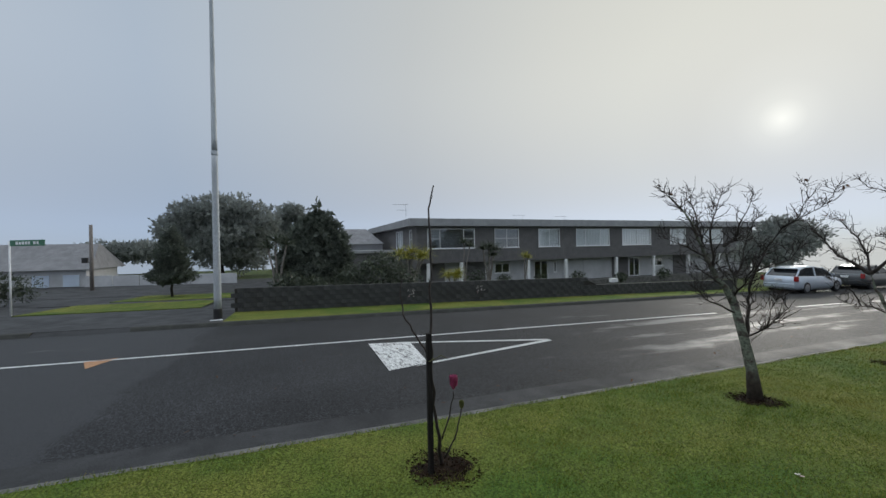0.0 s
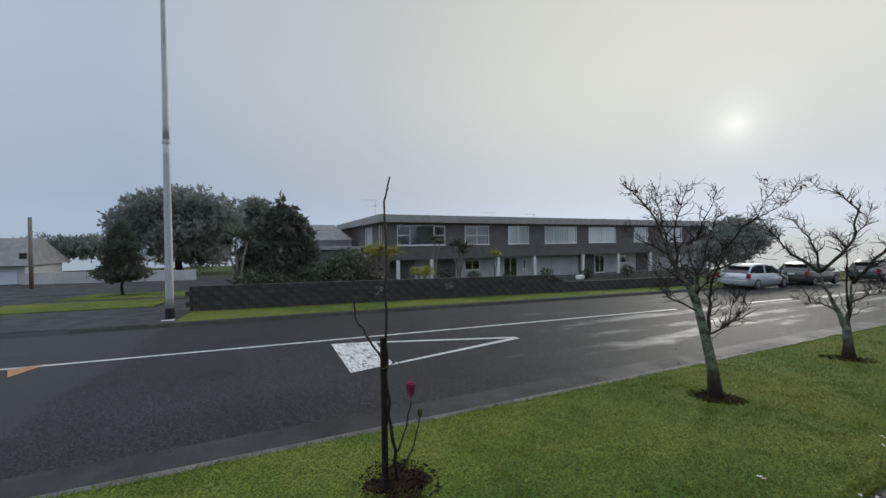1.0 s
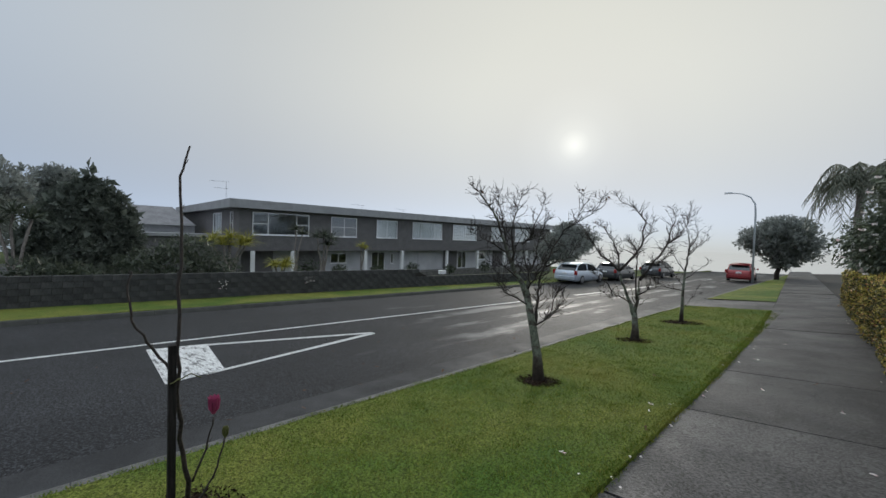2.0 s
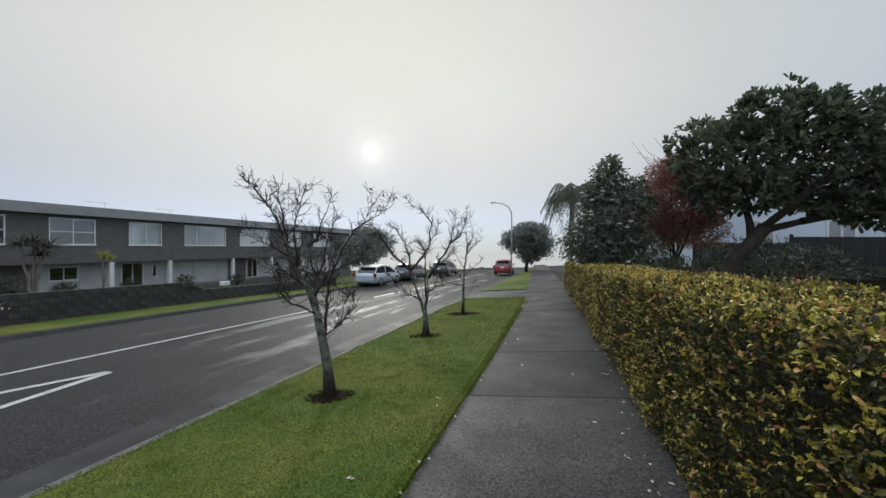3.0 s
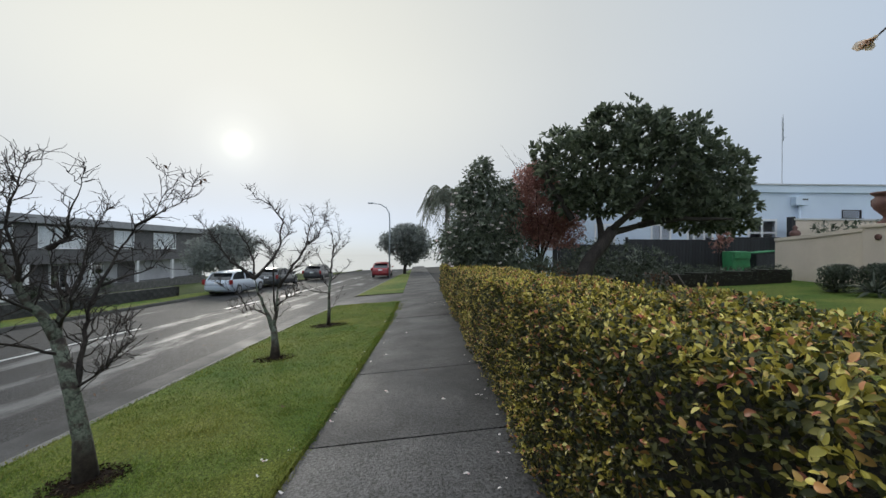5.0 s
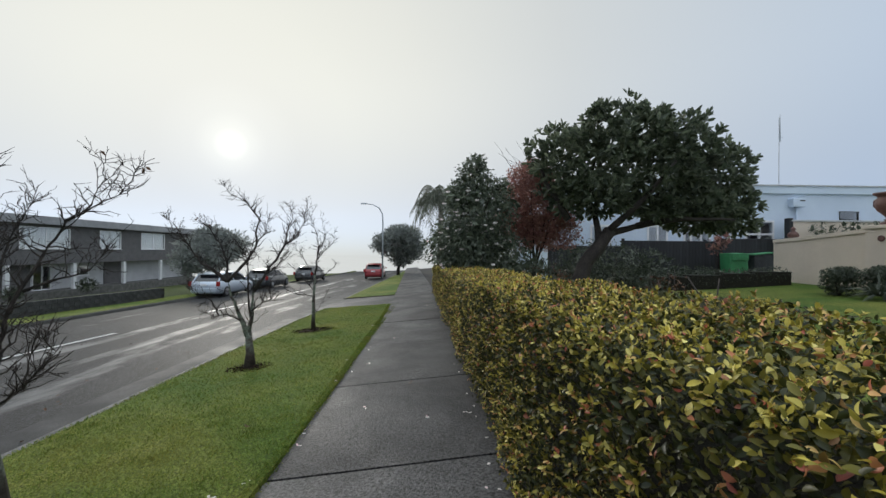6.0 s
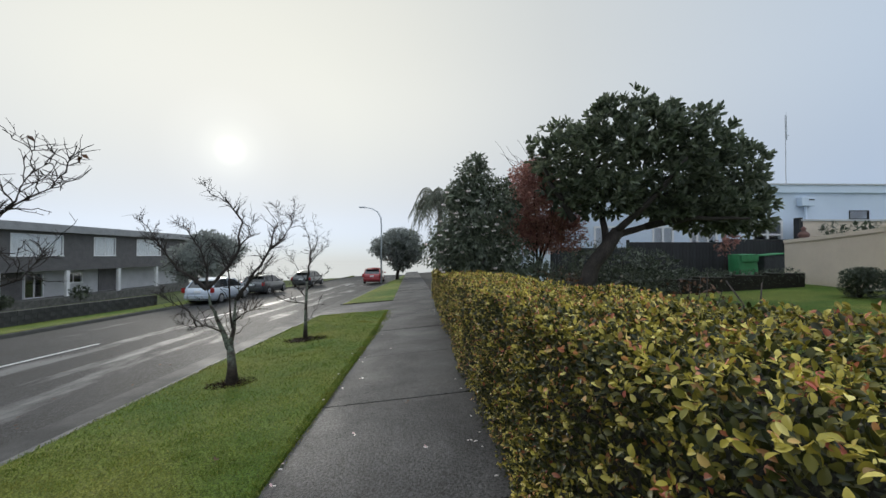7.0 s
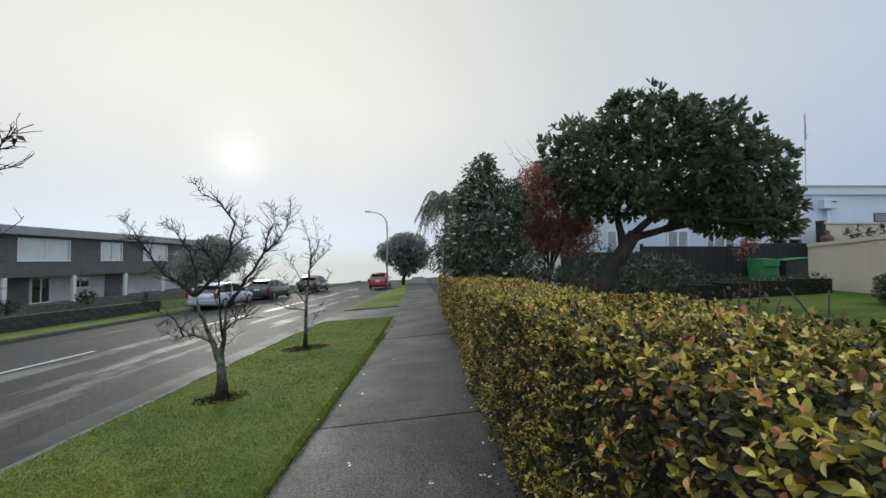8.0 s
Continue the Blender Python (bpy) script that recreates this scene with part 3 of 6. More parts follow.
# ---- footpath slabs ----
footpath = thing("footpath", "row of damp grey concrete slabs with dark joints", "pavement", 0, 0, 0, kind="structure")
joint_bed = sheet("path_bed", path_edge, lambda y: 2.1, steps(-40, 90, 2.0), -0.02, JOINT, 2, "dark dirt in the slab joints", "pavement", 0.1)
slab_ends = [-38.0 + 2.15 * i for i in range(17)]
slab_ends = [s for s in slab_ends if s < -3.5] + [-2.15, 0.0, 2.10, 4.39, 7.0, 9.6, 12.2] + [12.2 + 2.5 * i for i in range(1, 28)]
for a, b in zip(slab_ends[:-1], slab_ends[1:]):
    tilt = random.uniform(-0.003, 0.003)
    yy, xx = steps(a + 0.019, b - 0.019, 0.7), steps(0.0, 1.83, 0.61)
    v, f = [], []
    for y in yy:
        for x in xx:
            edge = y in (yy[0], yy[-1])
            ys_ = y + 0.07 * x
            v.append((x + path_edge(ys_), ys_, gz(x, ys_) + (-0.006 if edge else 0.0) + tilt * (y - a)))
    w = len(xx)
    for j in range(len(yy) - 1):
        for i in range(w - 1):
            f.append((j * w + i, j * w + i + 1, (j + 1) * w + i + 1, (j + 1) * w + i))
    ring = [i for i in range(w)] + [(j + 1) * w - 1 for j in range(1, len(yy))] + [(len(yy) - 1) * w + i for i in range(w - 2, -1, -1)] + [j * w for j in range(len(yy) - 2, 0, -1)]
    s = len(v)
    v += [(v[i][0], v[i][1], v[i][2] - 0.06) for i in ring]
    for i in range(len(ring)):
        k = (i + 1) % len(ring)
        f.append((ring[k], ring[i], s + i, s + k))
    put("slab", mesh_of("slab", v, f, PATHMAT), footpath)


# ---- hedge ----
def hedge_front(y):
    return 1.775 - 0.034 * (y + 1.0) + 0.025 * math.sin(y * 1.7) + 0.02 * math.sin(y * 4.1)


def hedge_top(x, y):
    return 1.392 - 0.028 * min(y, 2.0) - 0.019 * max(y - 2.0, 0.0) + 0.05 * (x - 1.75) + 0.018 * math.sin(y * 1.3 + x) + 0.014 * math.sin(y * 3.7 + 2 * x)


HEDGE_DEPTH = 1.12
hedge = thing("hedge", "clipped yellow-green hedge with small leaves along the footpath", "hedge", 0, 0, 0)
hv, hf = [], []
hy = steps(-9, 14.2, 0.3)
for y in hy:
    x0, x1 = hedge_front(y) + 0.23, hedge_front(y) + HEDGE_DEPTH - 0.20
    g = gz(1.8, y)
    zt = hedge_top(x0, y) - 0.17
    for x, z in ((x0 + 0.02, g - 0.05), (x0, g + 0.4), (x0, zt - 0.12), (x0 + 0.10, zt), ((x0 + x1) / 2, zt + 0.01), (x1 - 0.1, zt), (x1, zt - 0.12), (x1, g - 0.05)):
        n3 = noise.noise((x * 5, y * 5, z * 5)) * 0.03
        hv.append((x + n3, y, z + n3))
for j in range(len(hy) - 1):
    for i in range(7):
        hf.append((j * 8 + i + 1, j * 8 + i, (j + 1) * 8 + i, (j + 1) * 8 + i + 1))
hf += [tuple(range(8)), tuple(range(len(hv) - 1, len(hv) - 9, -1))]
# solid core whose dark colour gives the shaded gaps behind the leaves
put("core", mesh_of("core", hv, hf, HEDGE_SHADE), hedge, "near-black core painted as the shade inside the hedge")
rng = np.random.default_rng(11)


def hedge_spots(n, y0, y1, front, deep):
    """Points on the clipped front and top, sunk by chance, and the way each shoot grows."""
    ys = rng.uniform(y0, y1, n)
    on_front = rng.random(n) < front
    d = rng.random(n)
    pts, ways = np.zeros((n, 3)), np.zeros((n, 3))
    sink = rng.random(n) ** 1.4 * deep
    for i in range(n):
        y = ys[i]
        hx = hedge_front(y)
        if on_front[i]:
            g = gz(1.8, y)
            top = hedge_top(hx, y)
            z = g + 0.03 + (top - g - 0.03) * d[i]
            bulge = 0.045 * noise.noise((y * 2.2, z * 2.2, 0.5)) + 0.045 * noise.noise((y * 7, z * 7, 3.5))
            shoulder = max(0.0, 0.09 - (top - z))
            pts[i] = (hx + bulge + sink[i] + shoulder * 0.7, y, z)
            ways[i] = (-0.75, 0, 0.55)
        else:
            x = hx + 0.02 + (HEDGE_DEPTH - 0.04) * d[i]
            bulge = 0.03 * noise.noise((x * 2.2, y * 2.2, 7.5)) + 0.03 * noise.noise((x * 7, y * 7, 1.5))
            rim = 0.5 * max(0.0, 0.06 - min(x - hx, hx + HEDGE_DEPTH - x))
            pts[i] = (x, y, hedge_top(x, y) + bulge - sink[i] - rim)
            ways[i] = (-0.10, 0, 0.22)
    return pts, ways, on_front


def hedge_leaves(name, y0, y1, per_m, size, tv, tf, material, sprig=1, front=0.52, deep=0.19, label="small oval dark green leaves"):
    """Leaves along a stretch of hedge; sprig: leaves to a shoot, in pairs up its stem."""
    n = int((y1 - y0) * per_m / sprig)
    pts, ways, on_front = hedge_spots(n, y0, y1, front, deep)
    ways = unit(ways + rng.normal(size=(n, 3)) * (0.45 if sprig > 1 else 0.75))
    if sprig > 1:
        stem = np.repeat(ways, sprig, 0)
        step_ = np.tile(np.arange(sprig) / sprig, n)
        pts = np.repeat(pts, sprig, 0) + stem * (step_ * size * 1.5)[:, None]
        ways = stem * (0.25 + 0.8 * step_)[:, None] + unit(rng.normal(size=(n * sprig, 3))) * 0.8
        on_front = np.repeat(on_front, sprig)
    m = len(pts)
    L = size * rng.uniform(0.55, 1.25, m)
    normal = np.where(on_front[:, None], np.array([[-1.0, 0, 0.6]]), np.array([[-0.1, 0, 1.0]]))
    ob = put(name, scatter(name, pts, ways, L, L * rng.uniform(0.5, 0.68, m), material, tv, tf, rng, normal + rng.normal(size=(m, 3)) * 0.55), hedge, label)
    tagged(ob, kind="stuff")


YOUNG = "yellow young leaves in sprigs, a few of them red"
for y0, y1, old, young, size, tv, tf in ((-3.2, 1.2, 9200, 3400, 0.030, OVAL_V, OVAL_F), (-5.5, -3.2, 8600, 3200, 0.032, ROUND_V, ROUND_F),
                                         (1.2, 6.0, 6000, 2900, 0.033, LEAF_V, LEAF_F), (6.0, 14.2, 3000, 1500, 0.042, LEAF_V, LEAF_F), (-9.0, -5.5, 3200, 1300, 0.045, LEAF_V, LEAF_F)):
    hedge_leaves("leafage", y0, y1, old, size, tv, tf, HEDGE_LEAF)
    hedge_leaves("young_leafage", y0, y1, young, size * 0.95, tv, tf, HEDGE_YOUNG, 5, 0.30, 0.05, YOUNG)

# ---- grass blades on the lawn strip ----
rg = np.random.default_rng(21)


def grass(name, x0, x1, y0, y1, n, tall, wide, parent, lift=0.012, beside=None):
    xs, ys = rg.uniform(x0, x1, n), rg.uniform(y0, y1, n)
    if beside:
        xs = xs + np.array([beside(b) for b in ys])
    z = np.array([gz(a, b) + lift - 0.004 + 0.014 * noise.noise((a * 1.3, b * 1.3, 2.0)) for a, b in zip(xs, ys)])
    clump = np.array([0.6 + 0.9 * abs(noise.noise((a * 3, b * 3, 5.0))) + 0.5 * abs(noise.noise((a * 11, b * 11, 9.0))) for a, b in zip(xs, ys)])
    ways = np.stack([rg.normal(size=n) * 0.75, rg.normal(size=n) * 0.75, np.full(n, 1.0)], 1)
    L = tall * rg.uniform(0.5, 1.2, n) * clump
    ob = put(name, scatter(name, np.stack([xs, ys, z], 1), ways, L, wide * rg.uniform(0.7, 1.3, n), BLADE, BLADE_V, BLADE_F, rg), parent, "short green grass blades")
    tagged(ob, kind="stuff")


grass("grass", -2.72, -0.02, -9.0, -3.6, 60000, 0.030, 0.005, lawn)
grass("grass", -2.72, -0.02, -3.6, 1.5, 90000, 0.030, 0.005, lawn)
grass("grass", -2.72, -0.02, 1.5, 11.3, 60000, 0.034, 0.008, lawn)
grass("grass", -0.10, 0.015, -5.0, 11.0, 12000, 0.042, 0.006, lawn, beside=path_edge)
grass("grass", -0.02, 0.04, -5.0, 11.0, 1600, 0.045, 0.006, lawn, 0.004, path_edge)
grass("grass", -2.78, -2.68, -9.0, 9.0, 6000, 0.042, 0.006, lawn)


# ---- bare street trees ----
def wander(a, b, k, amount, r):
    a, b = Vector(a), Vector(b)
    pts = [a]
    for i in range(1, k):
        t = i / k
        pts.append(a.lerp(b, t) + Vector((r.uniform(-1, 1), r.uniform(-1, 1), r.uniform(-0.6, 0.6))) * amount * (b - a).length)
    pts.append(b)
    return pts


def along(pts, t):
    k = (len(pts) - 1) * t
    i = min(int(k), len(pts) - 2)
    return Vector(pts[i]).lerp(Vector(pts[i + 1]), k - i), (Vector(pts[i + 1]) - Vector(pts[i])).normalized()


def bark_with_lichen():
    m, n, l, p = nodes_of("lichen_bark")
    v = coords(n, l)
    a = noise_node(n, l, v, 14, 5, 0.7)
    bark = ramp_node(n, l, a, ((0.35, (0.022, 0.016, 0.013)), (0.65, (0.065, 0.05, 0.04))))
    b = noise_node(n, l, v, 9, 5, 0.65)
    spots = ramp_node(n, l, b, ((0.42, (0, 0, 0)), (0.54, (0.95, 0.95, 0.95))))
    tc = n.new("ShaderNodeSeparateXYZ")
    l.new(v, tc.inputs[0])
    hgt = n.new("ShaderNodeMapRange")
    hgt.inputs["From Min"].default_value, hgt.inputs["From Max"].default_value = 0.22, 0.42
    l.new(tc.outputs["Z"], hgt.inputs["Value"])
    mask = mix_node(n, l, 1.0, spots, hgt.outputs[0], "MULTIPLY")
    fine = noise_node(n, l, v, 45, 4, 0.7)
    crust = ramp_node(n, l, fine, ((0.38, (0.055, 0.068, 0.052)), (0.50, (0.12, 0.142, 0.105)), (0.66, (0.20, 0.215, 0.175))))
    col = mix_node(n, l, mask, bark, crust)
    l.new(col, p.inputs["Base Color"])
    p.inputs["Roughness"].default_value = 0.9
    bn = n.new("ShaderNodeBump")
    bn.inputs["Strength"].default_value, bn.inputs["Distance"].default_value = 0.9, 0.01
    l.new(a, bn.inputs["Height"])
    l.new(bn.outputs[0], p.inputs["Normal"])
    return m


LICHEN = bark_with_lichen()


def bare_tree(x, y, label, trunk, limbs, seed, trunk_r, spread=1.0, dense=1.0, dead_leaves=()):
    """trunk: its line; limbs: (line, thickness, twigginess) from the fork up."""
    r = random.Random(seed)
    root = thing("bare_tree", label, "tree", x, y, group="bare street trees")
    s = Shape()
    k = len(trunk)
    radii = [trunk_r * (1.35 if i == 0 else 1.0 - 0.32 * i / (k - 1)) for i in range(k)]
    s.tube([(trunk[0][0], trunk[0][1], -0.05)] + trunk[1:], 0, 0, 10, radii=radii)
    put("trunk", s.mesh("trunk", LICHEN, True), root, "crooked trunk with grey-green lichen")
    twigs, minor = Shape(), Shape()
    for line, thick, twiggy in limbs:
        s = Shape()
        pts = []
        for a, b in zip(line[:-1], line[1:]):
            pts += wander(a, b, 4, 0.045, r)[:-1]
        pts.append(Vector(line[-1]))
        n = len(pts)
        s.tube(pts, 0, 0, 8, radii=[max(0.0026, thick * 0.86 * (1 - 0.92 * i / (n - 1)) ** 1.3 * r.uniform(0.9, 1.12)) for i in range(n)])
        put("limb", s.mesh("limb", LICHEN if thick > 0.039 else BARK, True), root)
        length = sum((Vector(b) - Vector(a)).length for a, b in zip(line[:-1], line[1:]))
        for _ in range(int(twiggy * dense * length * 24)):
            t = r.uniform(0.12, 0.97)
            p, d = along(pts, t)
            out = Vector((r.gauss(0, 1), r.gauss(0, 1), r.gauss(0.35, 0.7))).normalized()
            way = (d * 0.5 + out * 0.85 + Vector((0, 0, 0.06))).normalized()
            ln = spread * r.uniform(0.07, 0.36) * (1.2 - 0.75 * t)
            end = p + way * ln + Vector((0, 0, r.uniform(0.0, 0.28) * ln))
            br = wander(p, end, 4, 0.09, r)
            th = max(0.0028, thick * (1 - 0.85 * t) * 0.42)
            minor.tube(br, min(th * 1.1, 0.008), 0.0024, 5, cap=False)
            for _ in range(r.randint(2, 4)):
                q, e = along(br, r.uniform(0.25, 1.0))
                w2 = (e * 0.8 + Vector((r.gauss(0, 0.8), r.gauss(0, 0.8), r.gauss(0.4, 0.6)))).normalized()
                l2 = r.uniform(0.04, 0.16) * spread
                tw = wander(q, q + w2 * l2, 3, 0.10, r)
                twigs.tube(tw, 0.0028, 0.0015, 4, cap=False)
                if r.random() < 0.6:
                    q2, e2 = along(tw, r.uniform(0.3, 0.9))
                    w3 = (e2 + Vector((r.gauss(0, 0.7), r.gauss(0, 0.7), r.gauss(0.2, 0.5)))).normalized()
                    twigs.tube([q2, q2 + w3 * r.uniform(0.03, 0.09)], 0.0018, 0.0011, 4, cap=False)
    tagged(put("branch_mass", minor.mesh("branch_mass", BARK), root), kind="stuff")
    tagged(put("twig_mass", twigs.mesh("twig_mass", TWIG), root), kind="stuff")
    for px, py, pz in dead_leaves:
        k = 4
        P = np.array([(px + r.uniform(-0.02, 0.02), py + r.uniform(-0.02, 0.02), pz + r.uniform(-0.01, 0.03)) for _ in range(k)])
        W = np.array([(r.uniform(-1, 1), r.uniform(-1, 1), r.uniform(-1.2, 0.2)) for _ in range(k)])
        put("dead_leaf", scatter("dead_leaf", P, W, 0.05, 0.028, DEAD_LEAF, rng=np.random.default_rng(seed)), root, "shrivelled brown leaf")
    return root


def mulch(x, y, rad, seed, label):
    """A low uneven ring of wet bark chips round a stem."""
    r = random.Random(seed)
    root = thing("mulch_ring", label, "mulch", x, y)
    v, f = [(0, 0, 0.035)], []
    rings, k = 4, 22
    for j in range(1, rings + 1):
        for i in range(k):
            a = 2 * math.pi * i / k
            rr = rad * j / rings * (1 + 0.55 * noise.noise((math.cos(a) * 2.2, math.sin(a) * 1.5, seed)))
            px, py = rr * math.cos(a) * 1.25, rr * math.sin(a)
            v.append((px, py, gz(x + px, y + py) - gz(x, y) + 0.018 * (1 - (j / rings) ** 2) + 0.012))
    for i in range(k):
        f.append((0, 1 + i, 1 + (i + 1) % k))
        for j in range(rings - 1):
            a = 1 + j * k
            f.append((a + i, a + k + i, a + k + (i + 1) % k, a + (i + 1) % k))
    put("soil", mesh_of("soil", v, f, SOIL, True), root)
    n = int(2600 * rad)
    g = np.random.default_rng(seed)
    an, rr = g.uniform(0, 6.28, n), rad * 1.4 * np.sqrt(g.random(n))
    P = np.stack([rr * np.cos(an) * 1.25, rr * np.sin(an), 0 * an], 1)
    P[:, 2] = [gz(x + a, y + b) - gz(x, y) + 0.018 + 0.018 * (1 - min(1.0, c / rad) ** 2) for a, b, c in zip(P[:, 0], P[:, 1], rr)]
    W = np.stack([g.normal(size=n), g.normal(size=n), g.normal(size=n) * 0.35], 1)
    chip = put("bark_litter", scatter("bark_litter", P, W, g.uniform(0.02, 0.05, n), 0.012, CHIP, STRAP_V, STRAP_F, g), root, "wet brown bark chips")
    tagged(chip, kind="stuff")
    return root


CHIP = foliage("bark_chip", ((0, (0.012, 0.008, 0.006)), (0.85, (0.035, 0.021, 0.014)), (1, (0.10, 0.07, 0.05))), 0.9, 0.0, 0.08)

T1 = [(0, 0, 0), (-0.04, 0, 0.35), (-0.11, -0.01, 0.70), (-0.22, -0.02, 1.14)]
bare_tree(-1.67, -0.26, "bare pruned street tree with lichened trunk on the lawn", T1, [
    ([(-0.22, -0.02, 1.10), (-0.38, -0.15, 1.54), (-0.44, -0.22, 1.75), (-0.52, -0.33, 2.16), (-0.67, -0.46, 2.44), (-0.83, -0.58, 2.67)], 0.046, 1.2),
    ([(-0.44, -0.22, 1.73), (-0.60, -0.14, 2.24), (-0.71, -0.15, 2.65)], 0.022, 1.2),
    ([(-0.41, -0.14, 1.53), (-0.25, -0.34, 2.19), (-0.13, -0.32, 2.58)], 0.020, 1.2),
    ([(-0.22, -0.02, 1.10), (-0.26, 0.07, 1.47), (-0.41, 0.09, 1.87)], 0.042, 0.6),
    ([(-0.41, 0.09, 1.85), (-0.28, 0.12, 1.94), (-0.08, -0.05, 2.20), (0.08, -0.12, 2.46)], 0.024, 1.3),
    ([(-0.25, 0.03, 1.30), (-0.29, 0.29, 1.79), (-0.21, 0.46, 2.35)], 0.020, 1.2),
    ([(-0.10, -0.01, 0.68), (-0.13, 0.10, 1.02), (-0.17, 0.19, 1.32), (-0.08, 0.37, 1.80), (0.10, 0.36, 2.06), (0.44, 0.42, 2.27), (0.64, 0.40, 2.49)], 0.028, 1.0),
    ([(0.21, 0.37, 2.13), (0.32, 0.44, 2.39), (0.29, 0.42, 2.61)], 0.009, 0.7),
    ([(-0.13, 0.27, 1.53), (0.05, 0.62, 1.67), (0.12, 0.78, 1.93)], 0.014, 1.1),
    ([(-0.43, -0.21, 1.72), (-0.54, -0.52, 1.88), (-0.71, -0.74, 2.00)], 0.015, 1.3),
    ([(-0.18, -0.03, 1.02), (-0.34, -0.33, 1.18), (-0.39, -0.48, 1.35), (-0.39, -0.54, 1.55)], 0.015, 1.2),
    ([(-0.31, -0.09, 1.36), (-0.35, -0.45, 1.57), (-0.46, -0.65, 1.62)], 0.013, 1.2),
    ([(-0.10, 0.0, 0.74), (0.10, 0.06, 0.89), (0.23, 0.09, 1.07), (0.35, 0.10, 1.24)], 0.013, 1.5),
    ([(0.10, 0.06, 0.88), (0.13, 0.08, 1.12), (0.21, 0.19, 1.35)], 0.009, 1.5),
    ([(-0.23, 0.0, 1.22), (0.09, -0.18, 1.58), (0.22, -0.27, 1.87)], 0.015, 1.2)], 5, 0.068, 0.9, 1.0,
    [(0.64, 0.40, 2.48), (0.29, 0.42, 2.60), (-0.82, -0.57, 2.66), (-0.72, -0.50, 2.54)])
T2 = [(0.02, 0, 0), (0.02, 0, 0.26), (-0.01, 0, 0.58)]
bare_tree(-1.743, 3.43, "bare spreading street tree with low forked trunk", T2, [
    ([(-0.01, 0, 0.52), (-0.15, -0.03, 0.89), (-0.28, -0.06, 1.26), (-0.31, -0.08, 1.45)], 0.056, 0.4),
    ([(-0.31, -0.08, 1.41), (-0.49, -0.15, 1.60), (-0.66, -0.20, 1.71), (-0.82, -0.25, 1.99), (-0.94, -0.30, 2.12), (-1.11, -0.30, 2.22)], 0.036, 1.3),
    ([(-0.80, -0.25, 1.96), (-1.08, -0.20, 2.32), (-1.32, -0.15, 2.47)], 0.014, 1.1),
    ([(-0.31, -0.08, 1.41), (-0.41, 0.10, 1.70), (-0.54, 0.15, 2.00), (-0.79, 0.20, 2.32), (-1.02, 0.25, 2.43)], 0.026, 1.2),
    ([(-0.31, -0.08, 1.41), (-0.12, 0.0, 1.66), (0.04, 0.10, 1.95), (0.09, 0.15, 2.42), (-0.13, 0.20, 2.70), (-0.45, 0.25, 2.86), (-0.61, 0.30, 3.07)], 0.034, 0.9),
    ([(0.03, 0.10, 1.93), (0.17, 0.20, 2.25), (0.20, 0.30, 2.56)], 0.018, 1.2),
    ([(-0.01, 0, 0.52), (0.03, 0.05, 1.07), (0.06, 0.10, 1.61)], 0.050, 0.5),
    ([(0.04, 0.07, 1.24), (0.22, 0.10, 1.53), (0.49, 0.15, 1.98), (0.68, 0.15, 2.15), (0.81, 0.20, 2.38), (0.87, 0.20, 2.71)], 0.034, 1.2),
    ([(0.48, 0.15, 1.96), (0.58, 0.30, 2.44), (0.50, 0.35, 2.72)], 0.018, 1.2),
    ([(0.21, 0.10, 1.51), (0.51, -0.15, 1.67), (0.70, -0.30, 1.88)], 0.015, 1.2),
    ([(0.01, 0.02, 0.83), (0.07, -0.20, 1.62), (0.07, -0.30, 1.90), (-0.10, -0.40, 2.04)], 0.018, 1.1),
    ([(-0.10, -0.02, 0.77), (-0.27, -0.15, 0.90), (-0.42, -0.25, 0.88), (-0.61, -0.35, 0.99)], 0.017, 1.3),
    ([(-0.37, -0.21, 0.89), (-0.42, -0.30, 1.12), (-0.63, -0.40, 1.27), (-0.71, -0.45, 1.39)], 0.012, 1.3),
    ([(0.02, 0.03, 0.93), (0.24, -0.10, 1.07), (0.42, -0.15, 1.14), (0.41, -0.20, 1.33)], 0.015, 1.4)], 9, 0.075, 0.9, 1.0, [(-1.0, 0.25, 2.43), (-0.78, 0.2, 2.33)])
T3 = [(0, 0, 0), (0.01, 0, 0.40), (0.01, 0, 0.76), (0.04, 0, 1.36)]
bare_tree(-1.70, 6.66, "slim young bare street tree with upright leader", T3, [
    ([(0.04, 0, 1.34), (0.10, 0, 1.80), (0.12, 0, 2.10), (-0.01, 0.05, 2.55), (-0.16, 0.05, 3.00)], 0.028, 0.9),
    ([(0.08, 0, 1.73), (0.27, 0.10, 2.01), (0.46, 0.10, 2.18), (0.49, 0.10, 2.55)], 0.014, 0.9),
    ([(0.03, 0, 1.34), (-0.22, -0.10, 1.80), (-0.45, -0.15, 2.10)], 0.015, 0.9),
    ([(0.01, 0, 0.84), (-0.41, -0.15, 0.93), (-0.75, -0.20, 1.12), (-0.90, -0.20, 1.37)], 0.015, 0.9),
    ([(0.02, 0, 0.98), (-0.37, 0.15, 1.35), (-0.71, 0.25, 1.64)], 0.014, 0.9),
    ([(0.10, 0, 1.86), (0.31, -0.10, 2.32), (0.19, -0.15, 2.83)], 0.015, 0.9),
    ([(0.03, 0, 1.13), (0.37, -0.10, 1.44), (0.60, -0.15, 1.66)], 0.013, 0.9),
    ([(0, 0, 0.32), (0.15, 0.05, 0.61), (0.35, 0.10, 0.97)], 0.009, 0.6)], 13, 0.042, 0.9, 0.75)
mulch(-1.67, -0.26, 0.18, 3, "ragged ring of wet bark mulch round a trunk")
